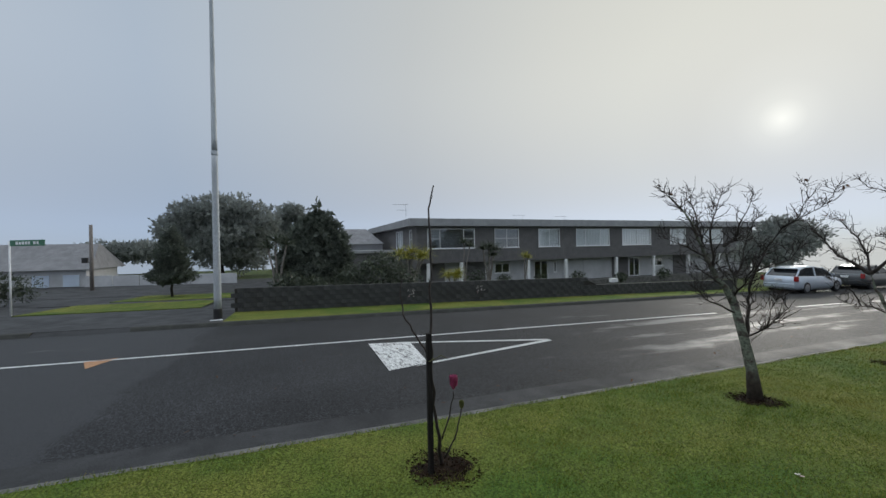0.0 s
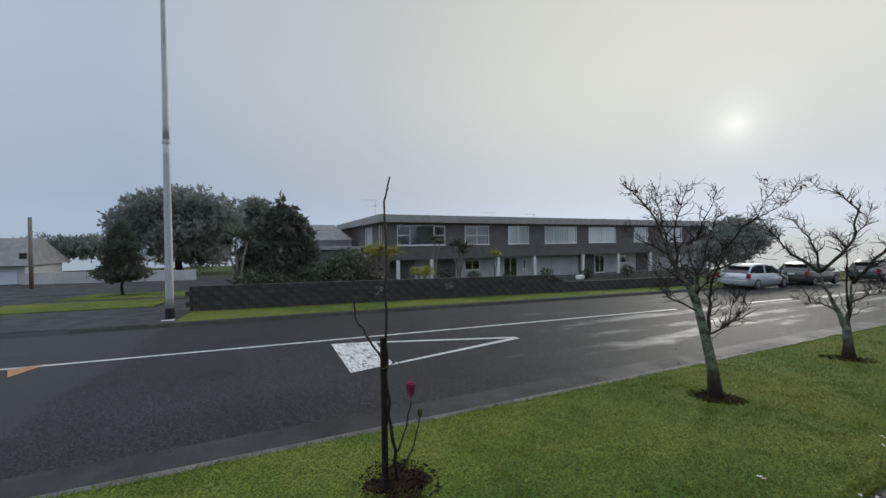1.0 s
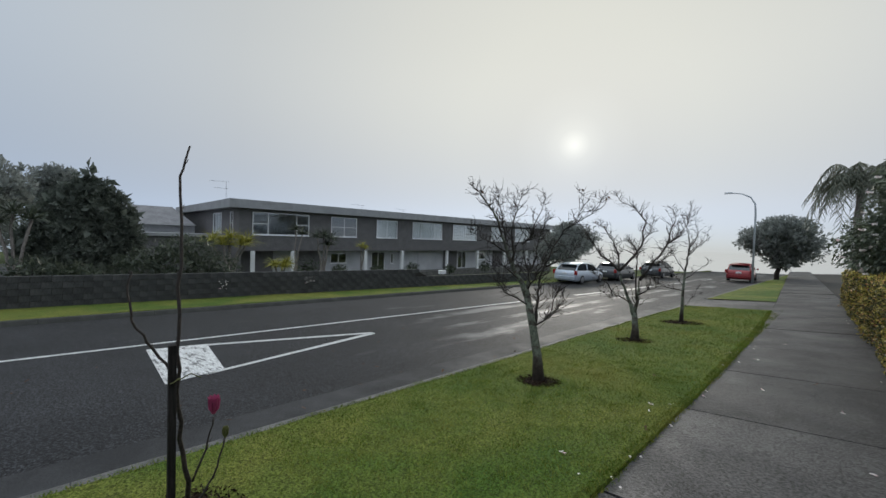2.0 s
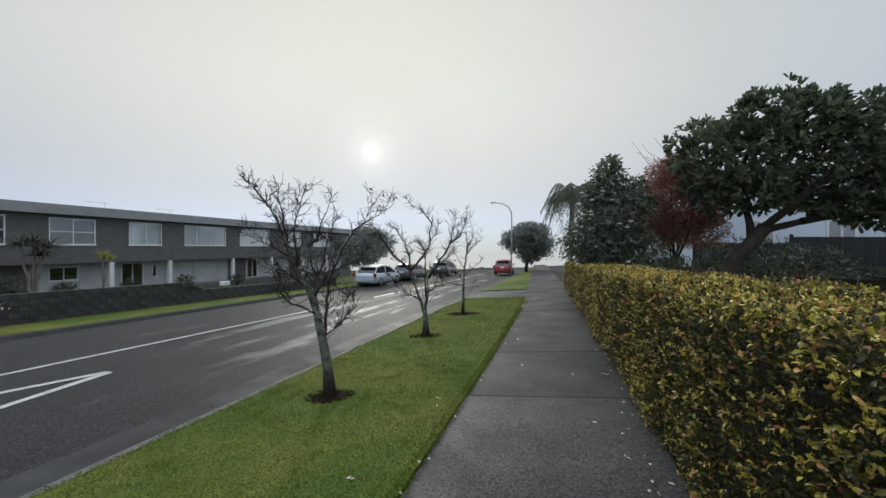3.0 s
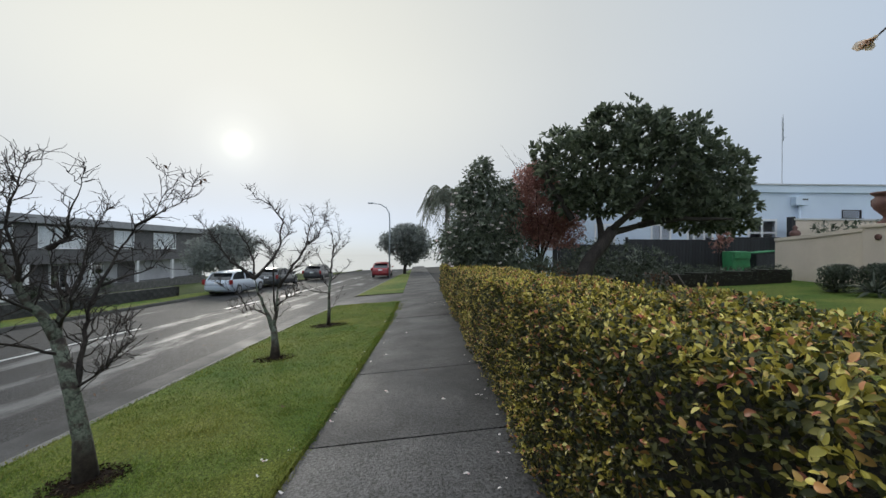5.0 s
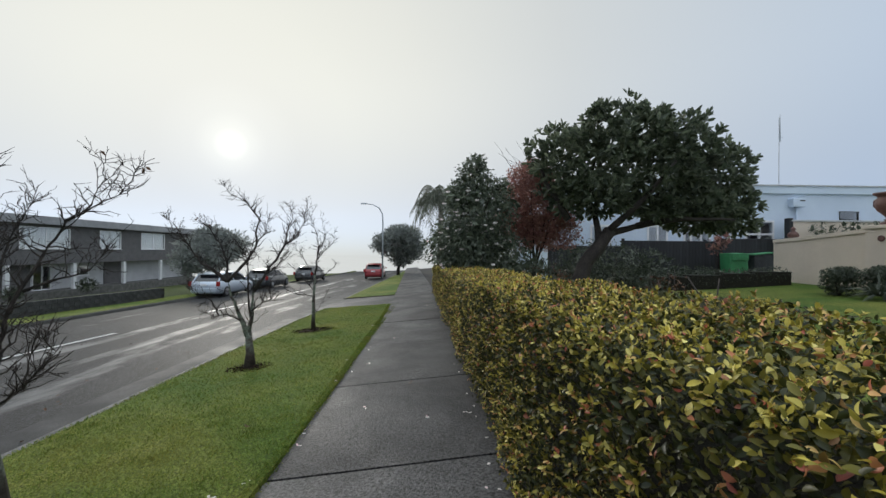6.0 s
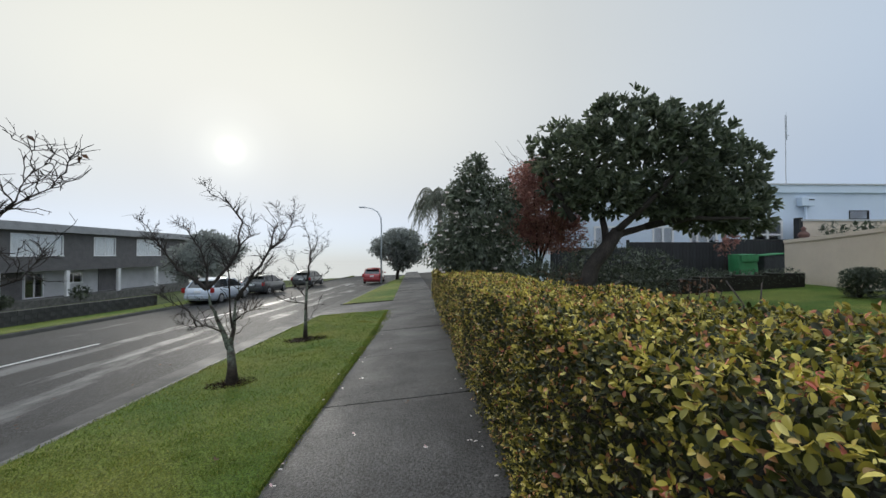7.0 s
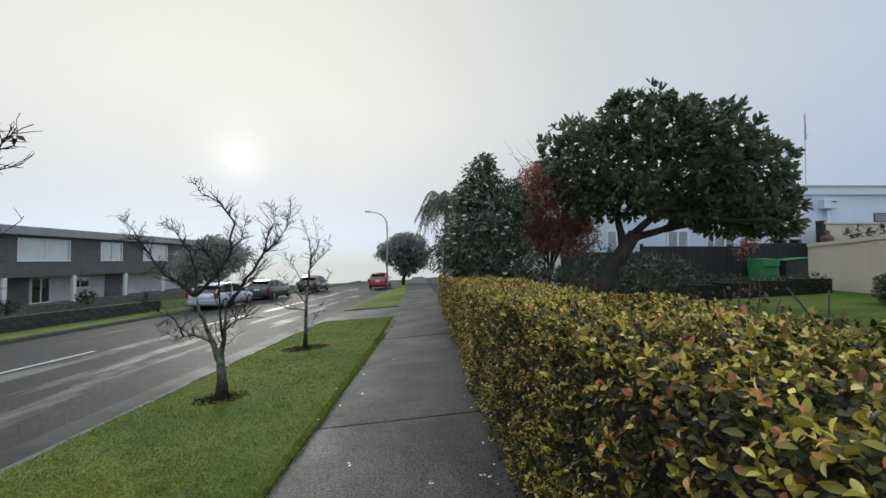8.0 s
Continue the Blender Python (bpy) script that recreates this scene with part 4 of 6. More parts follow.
mulch(-1.743, 3.43, 0.20, 4, "ragged ring of wet bark mulch round a trunk")
mulch(-1.70, 6.66, 0.28, 5, "ragged ring of wet bark mulch round a slim trunk")
mulch(-1.70, -4.25, 0.22, 6, "dark bark mulch patch round a sapling")

# ---- sapling and its stake ----
stake = thing("garden_stake", "square dark timber stake with pointed foot beside a sapling", "stake", -1.64, -4.38)
part("post", bm_box((-0.02, -0.02, -0.06), (0.02, 0.02, 1.14), 0.004), TIMBER, stake)
s = Shape()
s.tube([(0.028 * math.cos(a), 0.028 * math.sin(a) + 0.01, 0.93 + 0.01 * math.sin(2 * a)) for a in [i * 0.42 for i in range(16)]], 0.004, 0.004, 5)
s.tube([(0.02, 0.03, 0.93), (0.06, 0.08, 0.97), (0.05, 0.14, 0.93)], 0.004, 0.003, 5)
put("tie", s.mesh("tie", BUDGREEN), stake, "loose green plastic tie")

sap = thing("magnolia_sapling", "leafless young magnolia with one magenta flower bud", "sapling", -1.72, -4.24)
rs = random.Random(4)


def stem(name, pts, r0, r1, label=""):
    sh = Shape()
    out = []
    for a, b in zip(pts[:-1], pts[1:]):
        out += wander(a, b, 4, 0.03, rs)[:-1]
    out.append(Vector(pts[-1]))
    sh.tube(out, r0 * 1.25, r1 * 1.2, 7)
    for t in (0.25, 0.45, 0.6, 0.75, 0.9):
        p, d = along(out, t)
        w = (d + Vector((rs.gauss(0, 0.8), rs.gauss(0, 0.8), 0.2))).normalized()
        sh.tube([p, p + w * 0.02, p + w * 0.035 + Vector((0, 0, 0.012))], r1 * 0.9, 0.0015, 5)
    put(name, sh.mesh(name, TWIG, True), sap, label)


stem("stem", [(0, 0, -0.02), (0.02, -0.06, 0.35), (0.02, -0.10, 0.75), (0.03, -0.10, 1.20), (0.02, -0.09, 1.75), (0.02, -0.10, 2.15), (0.01, -0.05, 2.34)], 0.013, 0.0045)
stem("branch", [(0.03, -0.10, 0.92), (0.0, -0.22, 1.12), (-0.02, -0.32, 1.30), (-0.02, -0.34, 1.50), (-0.02, -0.32, 1.58)], 0.007, 0.004)
stem("branch", [(0.02, -0.02, 0.25), (0.0, 0.06, 0.42), (0.0, 0.10, 0.62)], 0.006, 0.004)
stem("branch", [(0.01, 0.0, 0.08), (0.0, 0.10, 0.22), (0.0, 0.17, 0.46)], 0.006, 0.004)


def petal_cup(name, at, size, material, label, parent, opened=0.25):
    g = np.random.default_rng(8)
    k = 9
    an = np.linspace(0, 6.28, k, endpoint=False)
    P = np.stack([at[0] + 0.10 * size * np.cos(an), at[1] + 0.10 * size * np.sin(an), np.full(k, at[2])], 1)
    W = np.stack([opened * np.cos(an), opened * np.sin(an), np.ones(k)], 1)
    put(name, scatter(name, P, W, size, size * 0.55, material, ROUND_V, ROUND_F, g, np.stack([-np.cos(an), -np.sin(an), 0 * an], 1) * 3), parent, label)


petal_cup("flower_bud", (0.0, 0.10, 0.64), 0.12, PINKBUD, "half-open magenta flower bud", sap, 0.18)
petal_cup("leaf_bud", (0.0, 0.17, 0.46), 0.075, BUDGREEN, "closed furry green bud", sap, 0.12)

# ---- foliage forms ----
def crown_points(lumps, n, g, shell=0.62, ragged=0.22):
    """Points and outward ways in a crown made of overlapping lumps with an uneven outline."""
    lumps = [(np.array(c, float), np.array(r, float)) for c, r in lumps]
    w = np.array([(r[0] * r[1] * r[2]) ** (2 / 3) for _, r in lumps])
    pick = g.choice(len(lumps), n, p=w / w.sum())
    d = unit(g.normal(size=(n, 3)))
    rad = np.where(g.random(n) < shell, g.uniform(0.80, 1.0, n), g.random(n) ** (1 / 3) * 0.9)
    c = np.array([l[0] for l in lumps])[pick]
    r = np.array([l[1] for l in lumps])[pick]
    bump = np.array([1 + ragged * noise.noise((a[0] * 2.3 + k * 3.1, a[1] * 2.3, a[2] * 2.3)) for a, k in zip(d, pick)])
    return c + d * r * (rad * bump)[:, None], d


def crown(name, parent, lumps, n, length, ratio, material, seed, rosette=1, tv=LEAF_V, tf=LEAF_F, droop=0.0, shell=0.62, ragged=0.22, label="", loose=0.55, fill=0.12):
    g = np.random.default_rng(seed)
    P, D = crown_points(lumps, n, g, shell, ragged)
    if rosette > 1:
        P = np.repeat(P, rosette, 0)
        D = np.repeat(D, rosette, 0)
        D = D * 0.75 + unit(g.normal(size=D.shape)) * 0.9
        P = P + g.normal(size=P.shape) * length * 0.10
    else:
        D = D * 0.6 + unit(g.normal(size=D.shape)) * loose
    D[:, 2] += 0.15 - droop
    m = len(P)
    L = length * g.uniform(0.65, 1.25, m)
    ob = put(name, scatter(name, P, D, L, L * ratio, material, tv, tf, g), parent, label)
    if fill:
        k = int(n * fill)
        Q, E = crown_points([(c, np.array(r) * 0.80) for c, r in lumps], k, g, 0.3, ragged)
        Q2 = put("inner_foliage", scatter("inner_foliage", Q, g.normal(size=(k, 3)), length * 2.2 * (rosette > 1 and 1.0 or 1.3), length * 1.6, material, tv, tf, g), parent)
        tagged(Q2, kind="stuff")
    return tagged(ob, kind="stuff")


def limb(parent, name, pts, r0, r1, material=BARK, seed=0, sides=8, label=""):
    r = random.Random(seed)
    out = []
    for a, b in zip(pts[:-1], pts[1:]):
        out += wander(a, b, 3, 0.04, r)[:-1]
    out.append(Vector(pts[-1]))
    s = Shape()
    s.tube(out, r0, r1, sides)
    return put(name, s.mesh(name, material, True), parent, label)


# ---- big evergreen tree behind the hedge ----
big = thing("evergreen_tree", "broad domed evergreen tree with large dark leaves", "tree", 5.05, 7.3)
bz = gz(5.05, 7.3)
limb(big, "trunk", [(0, 0, -0.1), (0.05, 0, 0.7), (0.40, 0.05, 1.4), (1.0, 0.2, 2.1)], 0.24, 0.17, seed=1, label="dark leaning trunk")
for i, pts in enumerate(([(0.9, 0.2, 2.0), (1.8, 0.3, 2.25), (2.9, 0.4, 2.45), (4.0, 0.5, 2.5)], [(0.9, 0.2, 2.0), (1.5, -0.4, 2.8), (2.2, -0.8, 3.8)],
                         [(0.7, 0.2, 1.8), (0.6, 0.6, 3.0), (0.9, 0.8, 4.4)], [(0.95, 0.2, 2.1), (2.2, 0.6, 3.0), (3.6, 0.9, 3.7)], [(-0.1, 0.3, 2.4), (-0.6, 0.3, 3.2), (-0.9, 0.4, 3.9)],
                         [(1.8, 0.3, 2.25), (2.6, -0.5, 2.4), (3.6, -0.9, 2.35)])):
    limb(big, "limb", pts, 0.10, 0.03, seed=20 + i)
BIG_LUMPS = [((1.6, 0.5, 4.2 - bz), (1.9, 1.6, 1.5)), ((0.1, 0.5, 4.0 - bz), (1.15, 1.2, 1.1)), ((2.9, 0.5, 4.0 - bz), (1.6, 1.5, 1.3)),
             ((4.0, 0.5, 3.55 - bz), (1.0, 1.2, 1.0)), ((1.5, 0.5, 5.1 - bz), (1.5, 1.2, 0.7)), ((3.3, 0.2, 2.95 - bz), (1.3, 1.2, 0.45)), ((0.6, 0.3, 3.3 - bz), (1.1, 1.1, 0.55)),
             ((2.6, 0.4, 4.9 - bz), (1.3, 1.2, 0.65)), ((-0.4, 0.5, 4.5 - bz), (0.75, 0.9, 0.7)), ((4.5, 0.4, 3.05 - bz), (0.5, 0.8, 0.45)), ((3.6, 0.2, 2.62 - bz), (1.1, 0.8, 0.34)), ((4.3, 0.2, 2.50 - bz), (0.55, 0.6, 0.30)), ((2.3, 0.0, 2.85 - bz), (0.9, 0.7, 0.3)), ((4.1, 0.4, 4.1 - bz), (0.85, 1.0, 0.65)), ((1.45, 0.2, 5.85 - bz), (0.16, 0.16, 0.18)), ((2.3, 0.2, 5.70 - bz), (0.16, 0.16, 0.18)), ((0.7, 0.2, 5.6 - bz), (0.2, 0.2, 0.2)), ((3.1, 0.2, 5.45 - bz), (0.2, 0.2, 0.2))]
crown("crown", big, BIG_LUMPS, 2350, 0.20, 0.40, MAG_LEAF, 31, rosette=8, shell=0.62, ragged=0.30, fill=0, tv=ROUND_V, tf=ROUND_F, label="dense crown of large leathery leaves")

# ---- camellia, red tree, palm, undergrowth ----
cam_tree = thing("flowering_shrub", "tall dark glossy shrub with white flowers over the hedge", "shrub", 2.55, 8.8)
limb(cam_tree, "trunk", [(0, 0, -0.1), (0.05, 0, 1.2), (-0.05, 0.1, 2.6), (0, 0, 4.2)], 0.08, 0.02, seed=5)
for i in range(6):
    a = i * 1.05
    limb(cam_tree, "limb", [(0, 0, 0.7 + 0.3 * i), (0.5 * math.cos(a), 0.5 * math.sin(a), 1.3 + 0.35 * i), (0.8 * math.cos(a), 0.8 * math.sin(a), 1.8 + 0.35 * i)], 0.03, 0.008, seed=40 + i)
CAM_LUMPS = [((0.1, 0, 1.7), (1.45, 1.3, 1.0)), ((-0.35, 0, 2.0), (1.15, 1.1, 0.9)), ((0.05, 0, 2.9), (1.05, 1.0, 0.9)), ((-0.1, 0, 3.7), (0.6, 0.6, 0.7)), ((-0.05, 0, 4.25), (0.32, 0.32, 0.42)), ((0.75, 0.1, 3.3), (0.4, 0.5, 0.7)), ((-0.55, 0, 3.4), (0.35, 0.5, 0.5))]
crown("crown", cam_tree, CAM_LUMPS, 13000, 0.11, 0.45, CAM_LEAF, 32, shell=0.7, droop=0.75, ragged=0.42, fill=0.05, label="drooping glossy leaves")
g = np.random.default_rng(33)
P, D = crown_points(CAM_LUMPS[:4], 260, g, 1.0, 0.42)
keep = (P[:, 1] < -0.15) & (P[:, 2] < 3.4)
P = P + D * 0.10
for p in P[keep][:60]:
    k = 7
    an = np.linspace(0, 6.28, k, endpoint=False) + g.random()
    W = np.stack([np.cos(an), np.sin(an) - 0.4, np.full(k, 0.5)], 1)
    put("flower", scatter("flower", np.repeat(p[None], k, 0), W, 0.075, 0.06, PETAL, ROUND_V, ROUND_F, g), cam_tree, "white open flower")

red = thing("red_tree", "small tree with dull red-brown leaves and bare tips", "tree", 4.55, 9.6)
limb(red, "trunk", [(0, 0, -0.1), (-0.05, 0, 0.8), (0, 0, 1.5)], 0.07, 0.05, seed=6)
rr = random.Random(66)
for i in range(11):
    a, e = rr.uniform(0, 6.28), rr.uniform(0.5, 1.15)
    limb(red, "limb", [(0, 0, rr.uniform(0.5, 1.4)), (e * 0.5 * math.cos(a), e * 0.5 * math.sin(a), rr.uniform(2.0, 2.8)), (e * math.cos(a), e * math.sin(a), rr.uniform(3.0, 4.2))], 0.028, 0.006, seed=60 + i)
for i in range(9):
    limb(red, "bare_tip", [(-0.6 + 0.12 * i, 0.1, 3.6), (-0.8 + 0.14 * i, 0.1, 4.4), (-1.45 + 0.18 * i + rr.uniform(-0.15, 0.15), 0.1, 4.5 + rr.uniform(0.1, 0.8))], 0.010, 0.003, TWIG, 80 + i, 5)
crown("crown", red, [((0.05, -0.1, 2.95), (1.3, 1.1, 1.15)), ((-0.1, 0, 3.75), (0.95, 0.8, 0.8)), ((0.5, 0, 2.3), (0.9, 0.8, 0.7)), ((-0.45, 0, 2.3), (0.7, 0.7, 0.7)), ((0, 0, 4.1), (0.5, 0.5, 0.5))], 30000, 0.075, 0.55, RED_LEAF, 34, shell=0.45, ragged=0.4, loose=1.0, fill=0.0, label="thin red-brown foliage")

palm = thing("palm_tree", "feather palm with arching drooping grey-green fronds", "palm", 1.7, 20.5)
limb(palm, "trunk", [(0, 0, -0.1), (0.05, 0, 2.5), (0, 0, 4.9)], 0.17, 0.13, GREYPOLE, 7, 10)
for i in range(30):
    a = i * 2.4
    up, out = rr.uniform(0.6, 1.7), rr.uniform(1.3, 2.0)
    fall = rr.uniform(1.0, 3.4)
    spine = [Vector((out * t * math.cos(a), out * t * math.sin(a), 4.9 + up * 2.2 * t * (1 - 0.62 * t) - fall * t ** 3)) for t in [j / 9 for j in range(10)]]
    s = Shape()
    s.tube(spine, 0.028, 0.006, 5)
    frond = put("frond", s.mesh("frond", PALM_LEAF), palm)
    P, W = [], []
    for j in range(110):
        p, d = along(spine, 0.12 + 0.88 * j / 110)
        side = d.cross(Vector((0, 0, 1))).normalized() * (1 if j % 2 else -1)
        P.append(p)
        W.append(side * 0.7 + d * 0.45 + Vector((0, 0, -0.75)))
    gq = np.random.default_rng(100 + i)
    tagged(put("leaf_fringe", scatter("leaf_fringe", np.array(P), np.array(W), 0.60, 0.030, PALM_LEAF, STRAP_V, STRAP_F, gq), frond), kind="stuff")


def shrub(name, label, category, x, y, lumps, n, length, ratio, material, seed, stems=4, tv=LEAF_V, tf=LEAF_F, shell=0.7, ragged=0.3, z=None):
    root = thing(name, label, category, x, y, z)
    r = random.Random(seed)
    for i in range(stems):
        c, rad = lumps[i % len(lumps)]
        limb(root, "stem", [(c[0] * 0.2, c[1] * 0.2, -0.08), (c[0] * 0.6 + r.uniform(-0.1, 0.1), c[1] * 0.6, c[2] * 0.6), (c[0], c[1], c[2] + rad[2] * 0.5)], 0.03, 0.008, seed=seed + i, sides=5)
    crown("foliage", root, lumps, n, length, ratio, material, seed, tv=tv, tf=tf, shell=shell, ragged=ragged)
    return root


shrub("shrub", "dark leafy shrub behind the hedge under the trees", "shrub", 3.6, 7.6, [((0, 0, 0.9), (0.9, 0.7, 0.75)), ((0.7, 0.2, 0.8), (0.7, 0.6, 0.6)), ((-0.5, 0.1, 0.8), (0.6, 0.6, 0.6))], 2600, 0.08, 0.5, SHRUB_LEAF, 41)
shrub("shrub", "dark low shrub beneath the evergreen tree", "shrub", 6.3, 8.4, [((0, 0, 0.6), (1.1, 0.7, 0.6)), ((1.2, 0.4, 0.5), (0.9, 0.7, 0.5)), ((-1.0, 0, 0.6), (0.8, 0.6, 0.6))], 2600, 0.08, 0.5, SHRUB_LEAF, 42)
shrub("shrub", "loose grey-green shrub in front of the dark fence", "shrub", 9.4, 12.6, [((0, 0, 0.5), (1.2, 0.6, 0.45)), ((1.7, 0, 0.45), (1.0, 0.6, 0.4)), ((3.0, 0.1, 0.4), (0.9, 0.5, 0.4))], 2200, 0.09, 0.4, SHRUB_LEAF, 43)
shrub("shrub", "tall dark shrub between trunk and fence", "shrub", 8.2, 11.6, [((0, 0, 0.9), (1.2, 0.8, 0.9)), ((1.3, 0.2, 0.8), (1.0, 0.8, 0.8)), ((-1.3, 0, 1.0), (1.0, 0.8, 1.0))], 3200, 0.09, 0.5, SHRUB_LEAF, 45)
shrub("shrub", "dull red-leaved shrub beside the fence", "shrub", 13.6, 13.6, [((0, 0, 1.5), (0.35, 0.3, 0.4)), ((0.3, 0, 1.8), (0.3, 0.3, 0.3))], 260, 0.10, 0.5, RED_LEAF, 44, 3)
for i, (dx, dy) in enumerate(((3.6, 8.6), (3.7, 5.9), (3.5, 3.5), (3.6, 1.0))):
    s = thing("bare_rose", "leggy rose stem with a few rusty leaves behind the hedge", "rose", dx, dy, group="roses behind the hedge")
    g = np.random.default_rng(210 + i)
    P = []
    for j in range(5):
        tip = Vector((rr.uniform(-0.30, 0.30), rr.uniform(-0.30, 0.30), rr.uniform(1.12, 1.34)))
        limb(s, "stem", [(0, 0, -0.05), (tip.x * 0.4, tip.y * 0.4, 0.7), tip], 0.009, 0.003, TWIG, 200 + 5 * i + j, 5)
        P += [tuple(tip + Vector((g.normal() * 0.05, g.normal() * 0.05, -0.02 - abs(g.normal()) * 0.08))) for _ in range(11)]
    tagged(put("leaves", scatter("leaves", np.array(P), g.normal(size=(len(P), 3)), 0.045, 0.028, DEAD_LEAF, ROUND_V, ROUND_F, g), s), kind="stuff")

# ---- rose overhanging from the garden ----
rose = thing("tall_rose", "tall leggy rose with one cream flower arching over the hedge", "rose", 3.6, -1.95)
fz = gz(3.6, -1.95)


def rz(x, y, z):
    return (x - 3.6, y + 1.95, z - fz)


limb(rose, "stem", [(0, 0, -0.05), (0.03, 0.03, 1.2), rz(3.45, -2.0, 2.1), rz(3.1, -2.12, 2.42), rz(2.73, -2.22, 2.475), rz(2.60, -2.25, 2.47), rz(2.51, -2.25, 2.445), rz(2.43, -2.25, 2.40), rz(2.395, -2.25, 2.365)], 0.010, 0.0022, TWIG, 301, 6)
limb(rose, "side_twig", [rz(2.585, -2.25, 2.465), rz(2.57, -2.24, 2.50), rz(2.555, -2.24, 2.54)], 0.003, 0.0018, TWIG, 302, 5)
limb(rose, "side_twig", [rz(2.52, -2.25, 2.45), rz(2.49, -2.24, 2.465), rz(2.465, -2.24, 2.467)], 0.0025, 0.0016, TWIG, 303, 5)
limb(rose, "side_twig", [rz(2.74, -2.22, 2.475), rz(2.69, -2.21, 2.49), rz(2.72, -2.2, 2.54)], 0.003, 0.0018, TWIG, 304, 5)
limb(rose, "leafy_stem", [(0, 0, 1.1), rz(3.3, -2.05, 1.9), rz(2.95, -2.15, 2.17), rz(2.75, -2.22, 2.225), rz(2.62, -2.25, 2.25), rz(2.535, -2.25, 2.31)], 0.007, 0.0018, TWIG, 305, 6)
g = np.random.default_rng(310)
lp, lw = [], []
for i in range(46):
    t = i / 46
    q = rz(2.54 + 0.34 * t, -2.25 + 0.08 * t, 2.29 - 0.09 * t)
    lp.append((q[0] + g.normal() * 0.014, q[1] + g.normal() * 0.025, q[2] + g.normal() * 0.022))
    lw.append((g.normal() * 0.8, g.normal() * 0.6, -0.7 + g.normal() * 0.6))
tagged(put("leaves", scatter("leaves", np.array(lp), np.array(lw), g.uniform(0.025, 0.042, 46), 0.021, ROSE_LEAF, ROUND_V, ROUND_F, g), rose, "oval green rose leaves"), kind="stuff")
k = 16
an = np.linspace(0, 12.56, k, endpoint=False)
W = np.stack([np.cos(an) * 0.5 - 0.9, np.sin(an) * 0.6, np.sin(an * 1.3) * 0.4 - 0.5], 1)
put("flower", scatter("flower", np.repeat(np.array([rz(2.395, -2.25, 2.365)]), k, 0), W, g.uniform(0.032, 0.048, k), 0.032, CREAMPETAL, ROUND_V, ROUND_F, g), rose, "nodding cream rose flower")

# ---- windows, walls with openings ----
def clear_glass():
    m, n, l, p = nodes_of("clear_glass")
    tr, gl, mx = n.new("ShaderNodeBsdfTransparent"), n.new("ShaderNodeBsdfGlossy"), n.new("ShaderNodeMixShader")
    tr.inputs["Color"].default_value = (0.94, 0.96, 0.97, 1)
    gl.inputs["Roughness"].default_value = 0.03
    mx.inputs["Fac"].default_value = 0.12
    l.new(tr.outputs[0], mx.inputs[1])
    l.new(gl.outputs[0], mx.inputs[2])
    l.new(mx.outputs[0], n["Material Output"].inputs["Surface"])
    return m


CLEAR = clear_glass()


def opened_wall(name, parent, place, w0, w1, z0, z1, thick, holes, material, label=""):
    """A wall in the plane y = 0 of place (outside towards +y), with openings cut right through."""
    us = sorted({w0, w1, *[h[0] for h in holes], *[h[1] for h in holes]})
    zs = sorted({z0, z1, *[h[2] for h in holes], *[h[3] for h in holes]})
    nu, nz = len(us), len(zs)

    def solid(i, j):
        if not (0 <= i < nu - 1 and 0 <= j < nz - 1):
            return False
        u, z = (us[i] + us[i + 1]) / 2, (zs[j] + zs[j + 1]) / 2
        return not any(h[0] < u < h[1] and h[2] < z < h[3] for h in holes)

    v = [(u, -thick * k, z) for k in (0, 1) for u in us for z in zs]

    def at(i, j, k):
        return k * nu * nz + i * nz + j

    f = []
    for i in range(nu - 1):
        for j in range(nz - 1):
            if not solid(i, j):
                continue
            f.append((at(i, j, 0), at(i, j + 1, 0), at(i + 1, j + 1, 0), at(i + 1, j, 0)))
            f.append((at(i, j, 1), at(i + 1, j, 1), at(i + 1, j + 1, 1), at(i, j + 1, 1)))
            for (a, b), (c, d), (e, g_) in (((i, j), (i, j + 1), (i - 1, j)), ((i + 1, j + 1), (i + 1, j), (i + 1, j)), ((i, j + 1), (i + 1, j + 1), (i, j + 1)), ((i + 1, j), (i, j), (i, j - 1))):
                if not solid(e, g_):
                    f.append((at(a, b, 0), at(a, b, 1), at(c, d, 1), at(c, d, 0)))
    me = mesh_of(name, v, f, material)
    bm = bmesh.new()
    bm.from_mesh(me)
    bmesh.ops.recalc_face_normals(bm, faces=bm.faces)
    bmesh.ops.delete(bm, geom=[q for q in bm.verts if not q.link_faces], context="VERTS")
    bm.to_mesh(me)
    bm.free()
    return put(name, me, parent, label, place)


